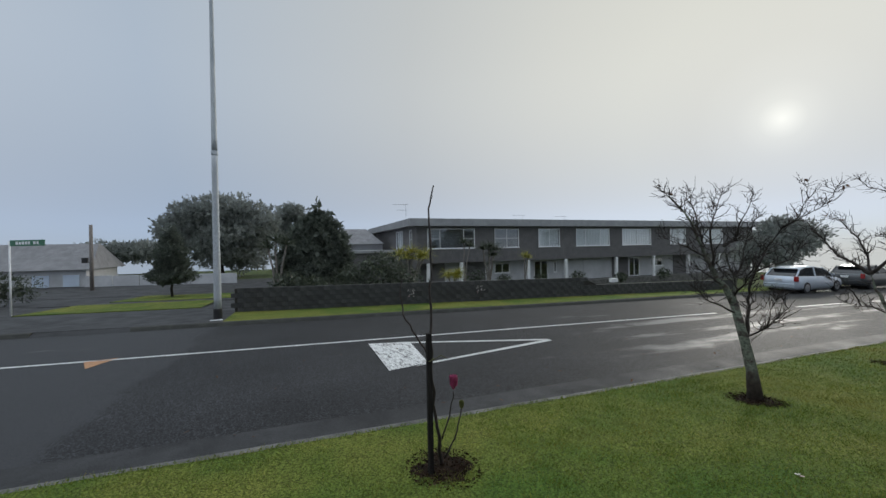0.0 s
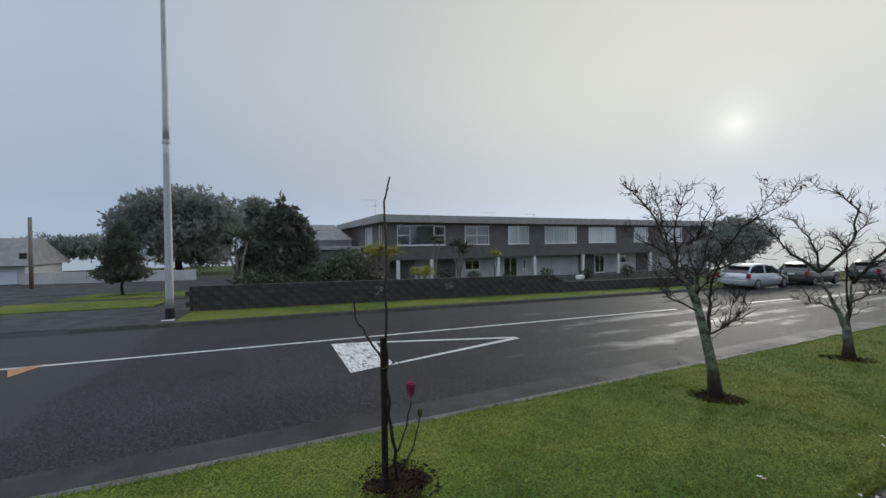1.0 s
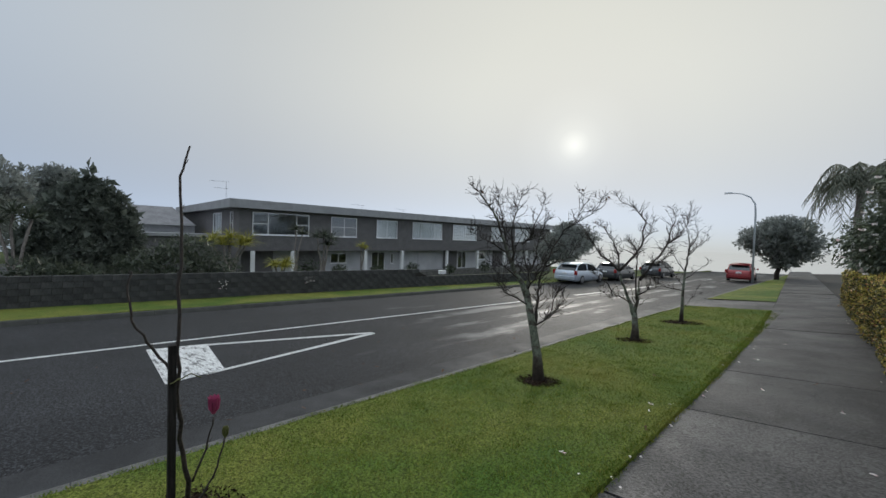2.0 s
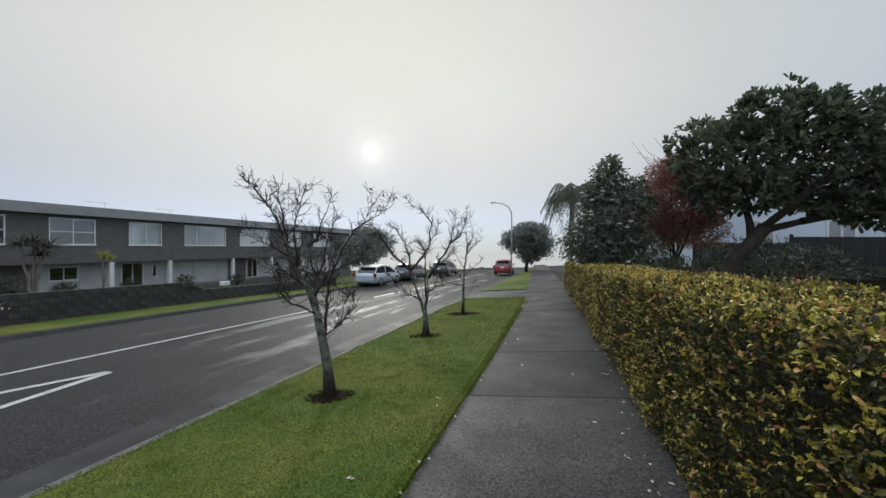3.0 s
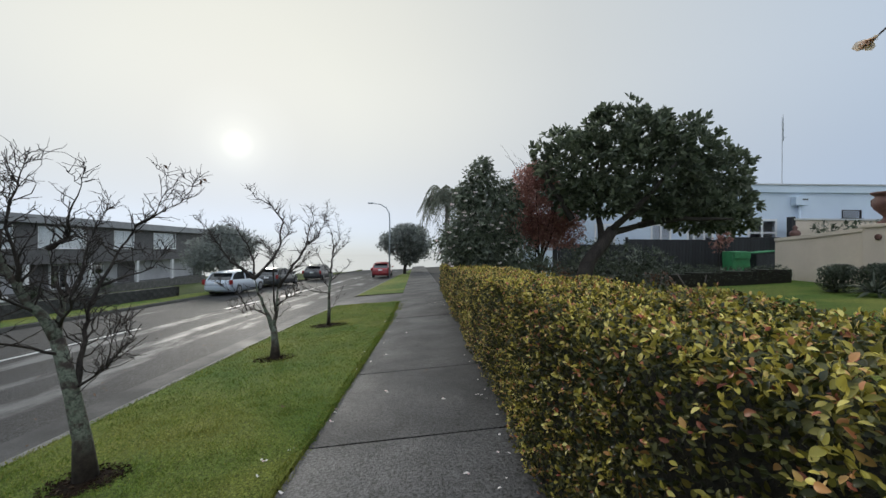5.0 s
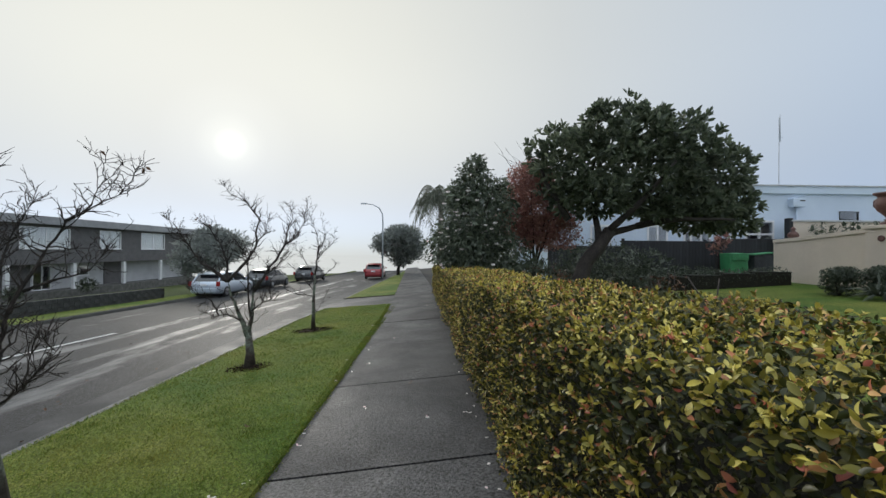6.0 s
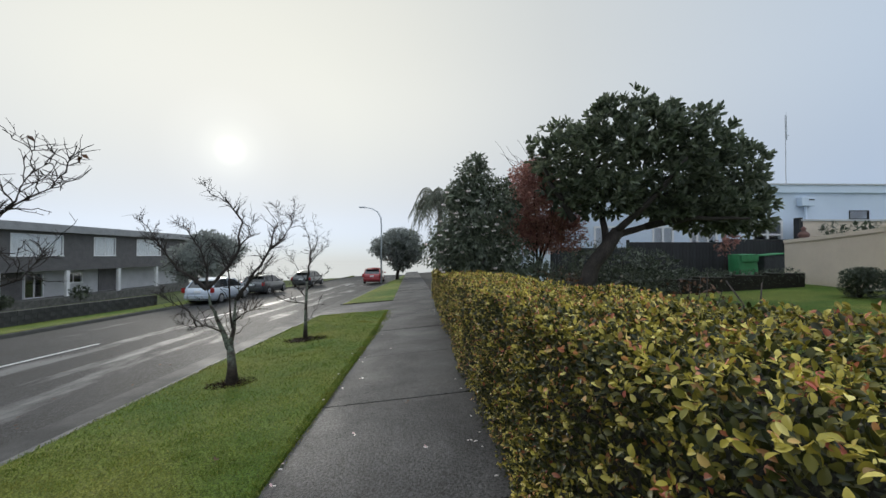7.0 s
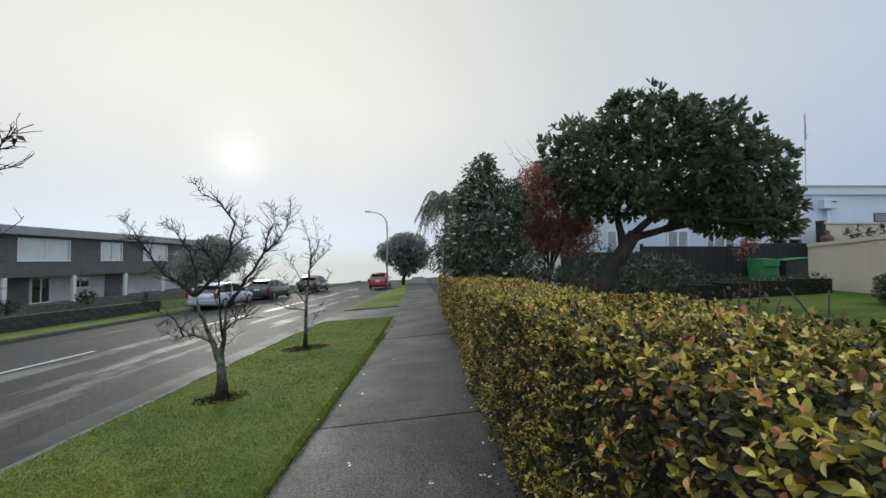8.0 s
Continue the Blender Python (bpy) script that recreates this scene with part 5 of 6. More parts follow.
def window(parent, place, u0, u1, z0, z1, cols=(), rows=(), bar=0.06, curtain=None, frame=WHITE, label="white-framed window"):
    """A framed window in an opening; cols and rows: where bars run, rows as (u from, u to, z)."""
    o, d = 0.025, -0.06
    win = opened_wall("window", parent, place @ Matrix.Translation((0, o, 0)), u0, u1, z0, z1, o - d, [(u0 + bar, u1 - bar, z0 + bar, z1 - bar)], frame, label)

    def piece(name, lo, hi):
        q = Shape()
        q.box(lo, hi)
        put(name, q.mesh(name, frame), win)

    for c in cols:
        piece("mullion", (c - bar / 2, d + 0.01 - o, z0 + bar), (c + bar / 2, -0.006, z1 - bar))
    for a, b, z in rows:
        piece("glazing_bar", (a + bar / 2, d + 0.015 - o, z - bar / 2), (b - bar / 2, -0.010, z + bar / 2))
    piece("sill", (u0 - 0.05, -0.02 - o, z0 - 0.06), (u1 + 0.05, 0.07 - o, z0 - 0.002))
    edges = [u0 + bar, *cols, u1 - bar]
    for a, b in zip(edges[:-1], edges[1:]):
        q = Shape()
        q.box((a, -0.035, z0 + bar), (b, -0.03, z1 - bar))
        pane = put("pane", q.mesh("pane", CLEAR), win)
        pane.visible_shadow = False
    if curtain:
        q = Shape()
        for a, b in curtain:
            k = max(2, int((b - a) / 0.09))
            base = len(q.v)
            for i in range(k + 1):
                u = a + (b - a) * i / k
                for z in (z0 + 0.05, z1 - 0.05):
                    q.v.append(Vector((u, -0.13 + 0.02 * math.sin(i * 1.7), z)))
            for i in range(k):
                j = base + 2 * i
                q.f.append((j, j + 2, j + 3, j + 1))
        put("curtain", q.mesh("curtain", WHITE), win, "pale drawn curtain")
    return win


# ---- two-storey brick house across the road ----
HX, HZ = -29.0, -1.72
house = thing("brick_house", "long two-storey dark brick house with flat roof and white windows", "house", 0, 0, 0)
front = Matrix.Translation((HX, 0, 0)) @ Matrix(((0, 1, 0, 0), (1, 0, 0, 0), (0, 0, 1, 0), (0, 0, 0, 1)))
UP = [(5.03, 9.38), (11.33, 13.82), (15.95, 18.35), (20.3, 24.45), (26.15, 30.15), (33.0, 35.4), (38.0, 41.5)]
ZU0, ZU1 = 1.63, 3.31
holes = [(a, b, ZU0, ZU1) for a, b in UP]
opened_wall("upper_wall", house, front, 4.1, 47.0, 0.42, 3.50, 0.25, holes, BRICK, "dark brown brick upper storey")
window(house, front, *UP[0], ZU0, ZU1, (6.15, 8.35), ((5.03, 6.15, 2.45), (8.35, 9.38, 2.45)))
window(house, front, *UP[1], ZU0, ZU1, (12.58,), ((11.33, 13.82, 2.45),))
window(house, front, *UP[2], ZU0, ZU1, (17.15,), (), curtain=((16.0, 18.3),))
window(house, front, *UP[3], ZU0, ZU1, (21.4, 23.3), (), curtain=((20.4, 24.4),))
window(house, front, *UP[4], ZU0, ZU1, (28.15,), (), curtain=((26.2, 30.1),))
window(house, front, *UP[5], ZU0, ZU1, (34.2,), (), curtain=((33.1, 35.3),))
window(house, front, *UP[6], ZU0, ZU1, (39.7,), (), curtain=((38.1, 41.4),))
side = Matrix.Translation((0, 4.1, 0)) @ Matrix(((-1, 0, 0, 0), (0, -1, 0, 0), (0, 0, 1, 0), (0, 0, 0, 1)))
opened_wall("side_wall", house, side, 29.26, 46.0, HZ - 0.9, 3.50, 0.25, [(30.3, 31.0, 1.7, 3.3), (33.2, 35.6, 1.7, 3.3)], BRICK, "dark brick end wall")
window(house, side, 30.3, 31.0, 1.7, 3.3, (), ((30.3, 31.0, 2.45),))
window(house, side, 33.2, 35.6, 1.7, 3.3, (34.0, 34.8), (), curtain=((33.3, 35.5),))
part("back_wall", bm_box((-46.25, 3.85, HZ - 0.9), (-46.0, 47.0, 3.5)), BRICK, house)
part("end_wall", bm_box((-46.0, 46.75, HZ - 0.6), (HX - 0.26, 47.0, 3.5)), BRICK, house)
part("storey_floor", bm_box((-46.0, 4.36, 0.44), (HX - 0.26, 46.7, 0.70)), ROOM_SHADE, house)
part("ceiling_panel", bm_box((-46.0, 4.36, 3.40), (HX - 0.26, 46.7, 3.49)), OFFWHITE, house)
part("inner_wall", bm_box((-33.2, 4.4, 0.72), (-33.0, 46.7, 3.38)), OFFWHITE, house)
roof = part("roof", bm_box((-46.7, 3.45, 3.52), (HX + 0.55, 47.5, 3.74), 0.02), ROOFING, house, "flat grey roof")
part("fascia", bm_box((HX + 0.55, 3.35, 3.50), (HX + 0.60, 47.55, 4.12), 0.01), FASCIA, roof, "deep pale roof fascia")
part("fascia", bm_box((-46.7, 3.37, 3.50), (HX + 0.54, 3.44, 4.12), 0.01), FASCIA, roof)
LOW = HX - 1.3
low = Matrix.Translation((LOW, 0, 0)) @ Matrix(((0, 1, 0, 0), (1, 0, 0, 0), (0, 0, 1, 0), (0, 0, 0, 1)))
lower_holes = [(12.0, 13.6, -0.75, 0.15), (16.3, 17.9, HZ, 0.25), (18.6, 18.95, -0.9, 0.1), (28.4, 29.9, HZ, 0.25), (31.6, 33.4, -0.75, 0.15)]
opened_wall("lower_wall", house, low, 4.4, 47.0, HZ - 0.7, 0.42, 0.2, lower_holes, OFFWHITE, "pale rendered ground floor under the overhang")
for a, b, c, d in lower_holes:
    window(house, low, a, b, c, d, ((a + b) / 2,) if b - a > 0.6 else (), ())
part("ground_slab", bm_box((-46.0, 4.36, HZ - 0.95), (HX + 0.3, 46.7, HZ - 0.02)), KERB, house)
for a, b in ((4.45, 7.0), (9.0, 11.0), (26.0, 28.2), (35.0, 37.0)):
    part("dark_panel", bm_box((LOW + 0.004, a, HZ), (LOW + 0.07, b, 0.40), 0.005), BRICK, house, "dark brick infill panel")
for y in (5.1, 8.1, 14.85, 19.1, 25.4, 30.6, 35.9, 41.0):
    part("column", bm_box((HX - 0.20, y - 0.14, HZ - 0.2), (HX + 0.02, y + 0.14, 0.42), 0.012), WHITE, house, "white post under the overhang")
for y0 in (19.6, 22.2):
    door = part("garage_door", bm_box((LOW + 0.004, y0, HZ), (LOW + 0.06, y0 + 2.4, 0.22), 0.01), OFFWHITE, house, "pale sectional garage door")
    for k in range(4):
        part("groove", bm_box((LOW + 0.062, y0 + 0.03, HZ + 0.12 + 0.46 * k), (LOW + 0.072, y0 + 2.37, HZ + 0.52 + 0.46 * k), 0.006), OFFWHITE, door)


def aerial(x, y, z, tall, turn, label="thin metal television aerial on a roof"):
    root = thing("aerial", label, "aerial", x, y, z, turn, group="roof aerials")
    s = Shape()
    s.tube([(0, 0, -0.35), (0, 0, tall)], 0.018, 0.014, 6)
    put("mast", s.mesh("mast", GALV), root)
    for zz, ln in ((tall - 0.05, 1.1), (tall - 0.55, 0.8)):
        s = Shape()
        s.tube([(-ln, 0, zz + 0.05), (ln * 0.2, 0, zz)], 0.012, 0.012, 5)
        boom = put("boom", s.mesh("boom", GALV), root)
        for i in range(6):
            s = Shape()
            u = -ln + i * ln * 0.22
            s.tube([(u, -0.28, zz + 0.03), (u, 0.28, zz + 0.03)], 0.006, 0.006, 4)
            put("element", s.mesh("element", GALV), boom)
    return root


aerial(-31.0, 3.8, 4.09, 1.45, 60)
aerial(-34.0, 17.5, 4.09, 0.9, 80)
aerial(-34.0, 23.0, 4.09, 0.85, 80)
s2 = thing("gabled_house", "lower grey house with hipped roof beside the brick house", "house", 0, 0, 0)
part("wall", bm_box((-46, -3.2, -3), (-38.2, 3.3, 2.2)), OFFWHITE, s2)
bm = bm_box((-46.6, -3.8, 2.2), (-37.6, 3.34, 3.85))
for v in bm.verts:
    if v.co.z > 3:
        v.co.x = -42 + (v.co.x + 42.1) * 0.25
        v.co.y = 0.6 + (v.co.y - 0.6) * 0.55
part("roof", bm, ROOFING, s2, "grey hipped roof")
lean = thing("flat_annexe", "low flat-roofed annexe with pale edge beside the brick house", "annexe", 0, 0, 0)
part("wall", bm_box((-37, -1.2, -2.4), (-31.2, 4.05, 1.35)), BRICK, lean)
part("roof_edge", bm_box((-37.2, -1.5, 1.37), (-30.9, 4.07, 1.58), 0.01), FASCIA, lean)

# ---- block wall in front of it ----
front_wall = thing("block_wall", "low dark block wall along the far verge", "wall", 0, 0, 0, kind="structure")
blocks = {}


def block_mesh(w, h):
    key = (round(w, 3), round(h, 3))
    if key not in blocks:
        bm = bm_box((-0.09, -w / 2, -h / 2), (0.09, w / 2, h / 2), 0.012)
        me = bpy.data.meshes.new("block")
        bm.to_mesh(me)
        bm.free()
        me.materials.append(WALLSTONE)
        blocks[key] = me
    return blocks[key]


turn = math.degrees(math.atan(-0.07))
for c in range(5):
    y = -7.5 + (0.0 if c % 2 else 0.24)
    stop = 9.2 if c > 2 else 20.0
    while y < stop:
        x = wall_line(y)
        put("block", block_mesh(0.47, 0.19), front_wall, place=pose(x, y, gz(x, y) + 0.10 + 0.20 * c, 0, 0, turn))
        y += 0.48
cap = thing("wall_core", "dark mortar core of the low block wall", "wall", 0, 0, 0, kind="structure")
v, f = [], []
for y in steps(-7.6, 20.1, 0.925):
    x = wall_line(y)
    h = 0.97 if y < 9.4 else 0.57
    v += [(x - 0.07, y, gz(x, y) - 0.2), (x + 0.07, y, gz(x, y) - 0.2), (x + 0.07, y, gz(x, y) + h), (x - 0.07, y, gz(x, y) + h)]
n4 = len(v) // 4
for j in range(n4 - 1):
    for i in range(4):
        f.append((4 * j + (i + 1) % 4, 4 * j + i, 4 * j + 4 + i, 4 * j + 4 + (i + 1) % 4))
f += [(0, 1, 2, 3), (4 * n4 - 1, 4 * n4 - 2, 4 * n4 - 3, 4 * n4 - 4)]
put("mortar", mesh_of("mortar", v, f, JOINT), cap)
fl = thing("white_flowers", "sprigs of small white flowers beside the wall", "flowers", -15.6, 3.0)
g = np.random.default_rng(400)
P = np.stack([g.uniform(-0.1, 0.1, 30) + 0.2, np.where(g.random(30) < 0.5, g.uniform(-0.2, 0.3, 30), g.uniform(-3.6, -3.3, 30)), g.uniform(0.45, 0.8, 30)], 1)
for i in range(5):
    limb(fl, "stem", [(0.2, -3.4 + 0.85 * i, -0.05), (0.2, -3.4 + 0.85 * i, 0.7)], 0.006, 0.003, TWIG, 410 + i, 5)
tagged(put("petals", scatter("petals", P, g.normal(size=(30, 3)), 0.05, 0.05, PETAL, ROUND_V, ROUND_F, g), fl), kind="stuff")
lb = thing("letterbox", "white letterbox on a short post behind the wall", "letterbox", -16.4, 12.3)
part("post", bm_box((-0.04, -0.04, -0.1), (0.04, 0.04, 0.62), 0.005), GREYPOLE, lb)
part("box", bm_box((-0.14, -0.22, 0.62), (0.14, 0.22, 0.84), 0.02), WHITE, lb)

# ---- planting in the far garden ----
cyp = thing("cypress_tree", "broad dark cypress with feathered pointed top", "conifer", -21.0, -4.3)
limb(cyp, "trunk", [(0, 0, -0.1), (0, 0, 2.5), (0, 0.1, 5.0)], 0.16, 0.03, seed=50)
cl = [((0, 0.1, 0.9), (1.7, 1.75, 0.95)), ((0, 0.0, 1.9), (1.5, 1.55, 0.95)), ((0, 0.1, 2.8), (1.25, 1.3, 0.9)), ((0, 0.2, 3.6), (1.0, 1.1, 0.8)), ((0, 0.25, 4.2), (0.6, 0.7, 0.6)), ((0, 0.25, 4.85), (0.15, 0.15, 0.55)), ((0.1, 0.75, 4.45), (0.13, 0.13, 0.5)), ((0.1, -0.2, 4.55), (0.13, 0.13, 0.5)), ((0.2, 1.15, 3.95), (0.15, 0.15, 0.5)), ((0.2, -0.75, 3.95), (0.15, 0.15, 0.5)), ((0.2, 1.6, 3.2), (0.16, 0.18, 0.55)), ((0.2, -1.3, 3.05), (0.16, 0.18, 0.55)), ((0.1, 1.2, 3.4), (0.4, 0.5, 0.8)), ((0, -0.9, 3.2), (0.4, 0.5, 0.9)), ((0, 0.85, 4.1), (0.25, 0.25, 0.5)), ((0, -0.4, 4.2), (0.25, 0.25, 0.5)), ((0.3, 1.5, 2.3), (0.5, 0.6, 0.9)), ((0.3, -1.4, 2.1), (0.5, 0.6, 0.9))]
crown("crown", cyp, cl, 20000, 0.17, 0.35, CONIFER_LEAF, 51, shell=0.6, ragged=0.55, label="dense feathery conifer foliage")
shrub("shrub", "large rounded dark shrub behind the block wall", "shrub", -18.6, -1.4, [((0, 0, 1.2), (1.1, 1.7, 1.1)), ((0, 1.4, 1.0), (0.9, 1.2, 0.8)), ((0, -1.2, 1.1), (0.9, 1.1, 0.8)), ((0.1, 0.4, 1.9), (0.8, 1.2, 0.6))], 5200, 0.11, 0.45, SHRUB_LEAF, 52)
shrub("shrub", "low dark shrub in the corner behind the wall", "shrub", -18.0, -5.6, [((0, 0, 0.9), (0.7, 0.9, 0.7)), ((0, 1.0, 0.8), (0.6, 0.8, 0.6))], 1600, 0.11, 0.45, SHRUB_LEAF, 53)
for i, (x, y, s_) in enumerate(((-26.2, 10.6, 0.5), (-26.4, 14.2, 0.45), (-26.6, 18.4, 0.55), (-26.6, 23.4, 0.45), (-27.0, 29.5, 0.6), (-26.8, 8.2, 0.8))):
    shrub("shrub", "small dark rounded shrub against the pale ground floor", "shrub", x, y, [((0, 0, s_), (s_ * 1.1, s_ * 1.3, s_))], 500, 0.12, 0.45, SHRUB_LEAF, 54 + i, 2)


def strap_plant(name, label, x, y, trunk, heads, leaf, n, material, seed):
    """A cabbage tree or flax: bare stems, each with a burst of strap leaves."""
    root = thing(name, label, "shrub", x, y)
    g = np.random.default_rng(seed)
    for i, (dx, dy, z) in enumerate(heads):
        if trunk:
            limb(root, "stem", [(0, 0, -0.08), (dx * 0.4, dy * 0.4, z * 0.5), (dx, dy, z)], trunk, trunk * 0.7, GREYPOLE, seed + i, 6)
        d = unit(g.normal(size=(n, 3)))
        d[:, 2] = np.abs(d[:, 2]) * 0.8 - 0.15
        ob = put("leaf_head", scatter("leaf_head", np.repeat(np.array([(dx, dy, z)]), n, 0) + d * 0.05, d, leaf * g.uniform(0.7, 1.15, n), 0.05, material, STRAP_V, STRAP_F, g, np.array([[0, 0, 1.0]]).repeat(n, 0)), root)
        tagged(ob, kind="stuff")
    return root


strap_plant("cabbage_tree", "spiky dark cabbage tree beside the cypress", -19.0, -6.1, 0.06, [(0, 0, 3.1), (0.2, 0.45, 2.9), (0, -0.35, 2.75)], 0.75, 70, SHRUB_LEAF, 500)
strap_plant("flax_bush", "arching yellow-green strap-leaved bush on a stem", -24.0, 2.1, 0.09, [(0, -0.9, 2.5), (0, 0.1, 2.7), (0, 1.0, 2.45), (0.3, -0.4, 2.3), (0.2, 0.6, 2.3)], 0.95, 90, YELLOW_LEAF, 510)
strap_plant("flax_bush", "low yellow-green strap-leaved bush behind the wall", -22.0, 4.3, 0.06, [(0, -0.3, 1.1), (0, 0.4, 1.2), (0.2, 0.1, 1.0)], 0.7, 80, YELLOW_LEAF, 520)
strap_plant("cabbage_tree", "thin cabbage tree before the upper windows", -25.0, 6.5, 0.05, [(0, 0, 3.45), (0, 0.5, 3.2)], 0.6, 60, SHRUB_LEAF, 530)
strap_plant("cabbage_tree", "cabbage tree with rough dark head", -25.0, 8.6, 0.08, [(0, 0, 3.1), (0, 0.6, 2.9), (0, -0.5, 3.0), (0.2, 0.2, 2.5)], 0.85, 90, SHRUB_LEAF, 540)
strap_plant("cabbage_tree", "slim cabbage tree with dull yellow head", -25.0, 11.8, 0.06, [(0, 0, 2.45), (0, 0.3, 2.3)], 0.55, 60, YELLOW_LEAF, 550)

# ---- street furniture across the road ----
pole = thing("street_light_pole", "tall tapered galvanised street light pole with black foot", "pole", -14.6, -7.92)
s = Shape()
s.tube([(0, 0, 0.36 + 5.54 * i / 14) for i in range(15)], 0.125, 0.10, 16)
put("lower_shaft", s.mesh("lower_shaft", GALV, True), pole)
s = Shape()
s.turned([(0.112, 5.86), (0.118, 5.88), (0.118, 5.98), (0.105, 6.0)], 16)
put("collar", s.mesh("collar", GALV), pole)
s = Shape()
s.tube([(0, 0, 6.0 + 6.5 * i / 14) for i in range(15)], 0.098, 0.06, 16)
put("upper_shaft", s.mesh("upper_shaft", GALV, True), pole)
s = Shape()
s.turned([(0.145, -0.05), (0.145, 0.34), (0.13, 0.365)], 16)
put("foot", s.mesh("foot", BLACKM), pole, "black painted foot")
part("kerb_plate", bm_box((0.5, -0.16, -0.02), (0.62, 0.22, 0.04), 0.008), WHITE, pole, "small white plate at the kerb")

sign = thing("street_name_sign", "green street name sign on a slim white post", "sign", -19.7, -16.07, turn=-30)
s = Shape()
s.tube([(0, 0, -0.1), (0, 0, 3.05)], 0.035, 0.032, 10)
put("post", s.mesh("post", WHITE, True), sign)
GREEN = plain("sign_green", (0.015, 0.14, 0.07), 0.4)
plate = part("plate", bm_box((-0.02, 0.05, 2.86), (0.02, 1.72, 3.10), 0.006), GREEN, sign, "green sign plate")
for a, b in ((0.34, 0.46), (0.50, 0.60), (0.64, 0.76), (0.80, 0.90), (0.94, 1.04), (1.20, 1.32), (1.36, 1.46)):
    part("bar", bm_box((0.021, a, 2.92), (0.026, b, 3.04)), WHITE, plate)
up = thing("utility_pole", "short weathered timber utility pole", "pole", -39.6, -21.1)
s = Shape()
s.tube([(0, 0, -0.1), (0, 0, 5.5)], 0.15, 0.12, 10)
put("shaft", s.mesh("shaft", GREYPOLE, True), up)
part("meter_box", bm_box((0.1, -0.55, 2.3), (0.3, -0.15, 2.75), 0.02), BLACKM, up)

yt = thing("young_conifer", "small dense dark conifer on a thin trunk in grass", "conifer", -29.7, -13.0)
limb(yt, "trunk", [(0, 0, -0.1), (0, 0, 2.0), (0, 0, 4.3)], 0.09, 0.02, seed=70)
crown("crown", yt, [((0, 0, 1.45), (1.3, 1.45, 0.55)), ((0, 0, 2.2), (0.95, 1.05, 0.6)), ((0, 0, 3.0), (0.95, 1.0, 0.75)), ((0, 0, 3.7), (0.6, 0.65, 0.6)), ((0, 0, 4.3), (0.3, 0.3, 0.45))], 9000, 0.17, 0.4, CONIFER_LEAF, 71, shell=0.7, ragged=0.3)


def big_far_tree(label, x, y, lumps, n, leaf, seed, trunk=0.5, material=HAZED_LEAF):
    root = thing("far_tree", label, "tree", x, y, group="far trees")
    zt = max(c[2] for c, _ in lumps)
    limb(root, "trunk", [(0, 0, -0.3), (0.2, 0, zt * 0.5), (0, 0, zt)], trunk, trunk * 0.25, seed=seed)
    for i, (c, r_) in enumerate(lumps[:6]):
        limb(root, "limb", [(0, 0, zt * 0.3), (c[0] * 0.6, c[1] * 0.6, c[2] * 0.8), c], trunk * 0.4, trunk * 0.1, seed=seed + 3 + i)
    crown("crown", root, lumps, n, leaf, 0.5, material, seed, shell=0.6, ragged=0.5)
    return root


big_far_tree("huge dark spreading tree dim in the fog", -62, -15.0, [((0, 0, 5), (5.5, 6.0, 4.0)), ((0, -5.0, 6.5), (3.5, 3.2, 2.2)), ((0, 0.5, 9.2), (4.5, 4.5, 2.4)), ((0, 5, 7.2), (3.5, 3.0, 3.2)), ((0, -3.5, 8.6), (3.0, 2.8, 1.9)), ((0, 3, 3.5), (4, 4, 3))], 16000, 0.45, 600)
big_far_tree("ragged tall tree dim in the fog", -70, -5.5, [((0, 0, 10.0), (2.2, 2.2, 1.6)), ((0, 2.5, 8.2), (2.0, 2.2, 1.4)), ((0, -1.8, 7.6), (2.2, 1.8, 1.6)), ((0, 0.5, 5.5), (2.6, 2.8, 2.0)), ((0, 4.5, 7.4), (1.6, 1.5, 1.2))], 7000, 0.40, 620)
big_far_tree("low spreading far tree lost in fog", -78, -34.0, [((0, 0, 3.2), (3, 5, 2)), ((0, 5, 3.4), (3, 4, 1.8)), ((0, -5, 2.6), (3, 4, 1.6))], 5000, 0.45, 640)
shrub("side_hedge", "dense dark garden hedge at the side road", "hedge", -27.0, -21.5, [((0, -2.0, 0.95), (0.8, 2.6, 0.85)), ((0, 1.2, 0.9), (0.8, 2.0, 0.85)), ((0, -3.6, 1.4), (1.0, 1.6, 1.1))], 3600, 0.14, 0.45, SHRUB_LEAF, 81)

lh = thing("weatherboard_house", "pale weatherboard house with grey gable roof in fog", "house", 0, 0, 0)
part("wall", bm_box((-52, -34, -2.4), (-45, -23.6, 0.3)), OFFWHITE, lh)
bm = bm_box((-52.6, -34.6, 0.3), (-44.4, -23.0, 2.75))
for v in bm.verts:
    if v.co.z > 1:
        v.co.x = -48.5 + (v.co.x + 48.5) * 0.04
        v.co.y = -28.8 + (v.co.y + 28.8) * 0.86
part("roof", bm, ROOFING, lh, "grey gabled roof")
wside = Matrix.Translation((-45, 0, 0)) @ Matrix(((0, 1, 0, 0), (1, 0, 0, 0), (0, 0, 1, 0), (0, 0, 0, 1)))
for y in (-32, -27.5, -25.3):
    part("window", bm_box((-44.99, y, -1.3), (-44.93, y + 1.2, -0.2), 0.01), BLUEWALL, lh, "pale window")
fence2 = thing("white_fence", "low white panel fence beside the side road", "fence", 0, 0, 0)
for i in range(6):
    y = -23.4 + 2.1 * i
    part("panel", bm_box((-44.2, y, gz(-44, y) - 0.1), (-44.12, y + 2.05, gz(-44, y) + 1.0), 0.01), OFFWHITE, fence2)

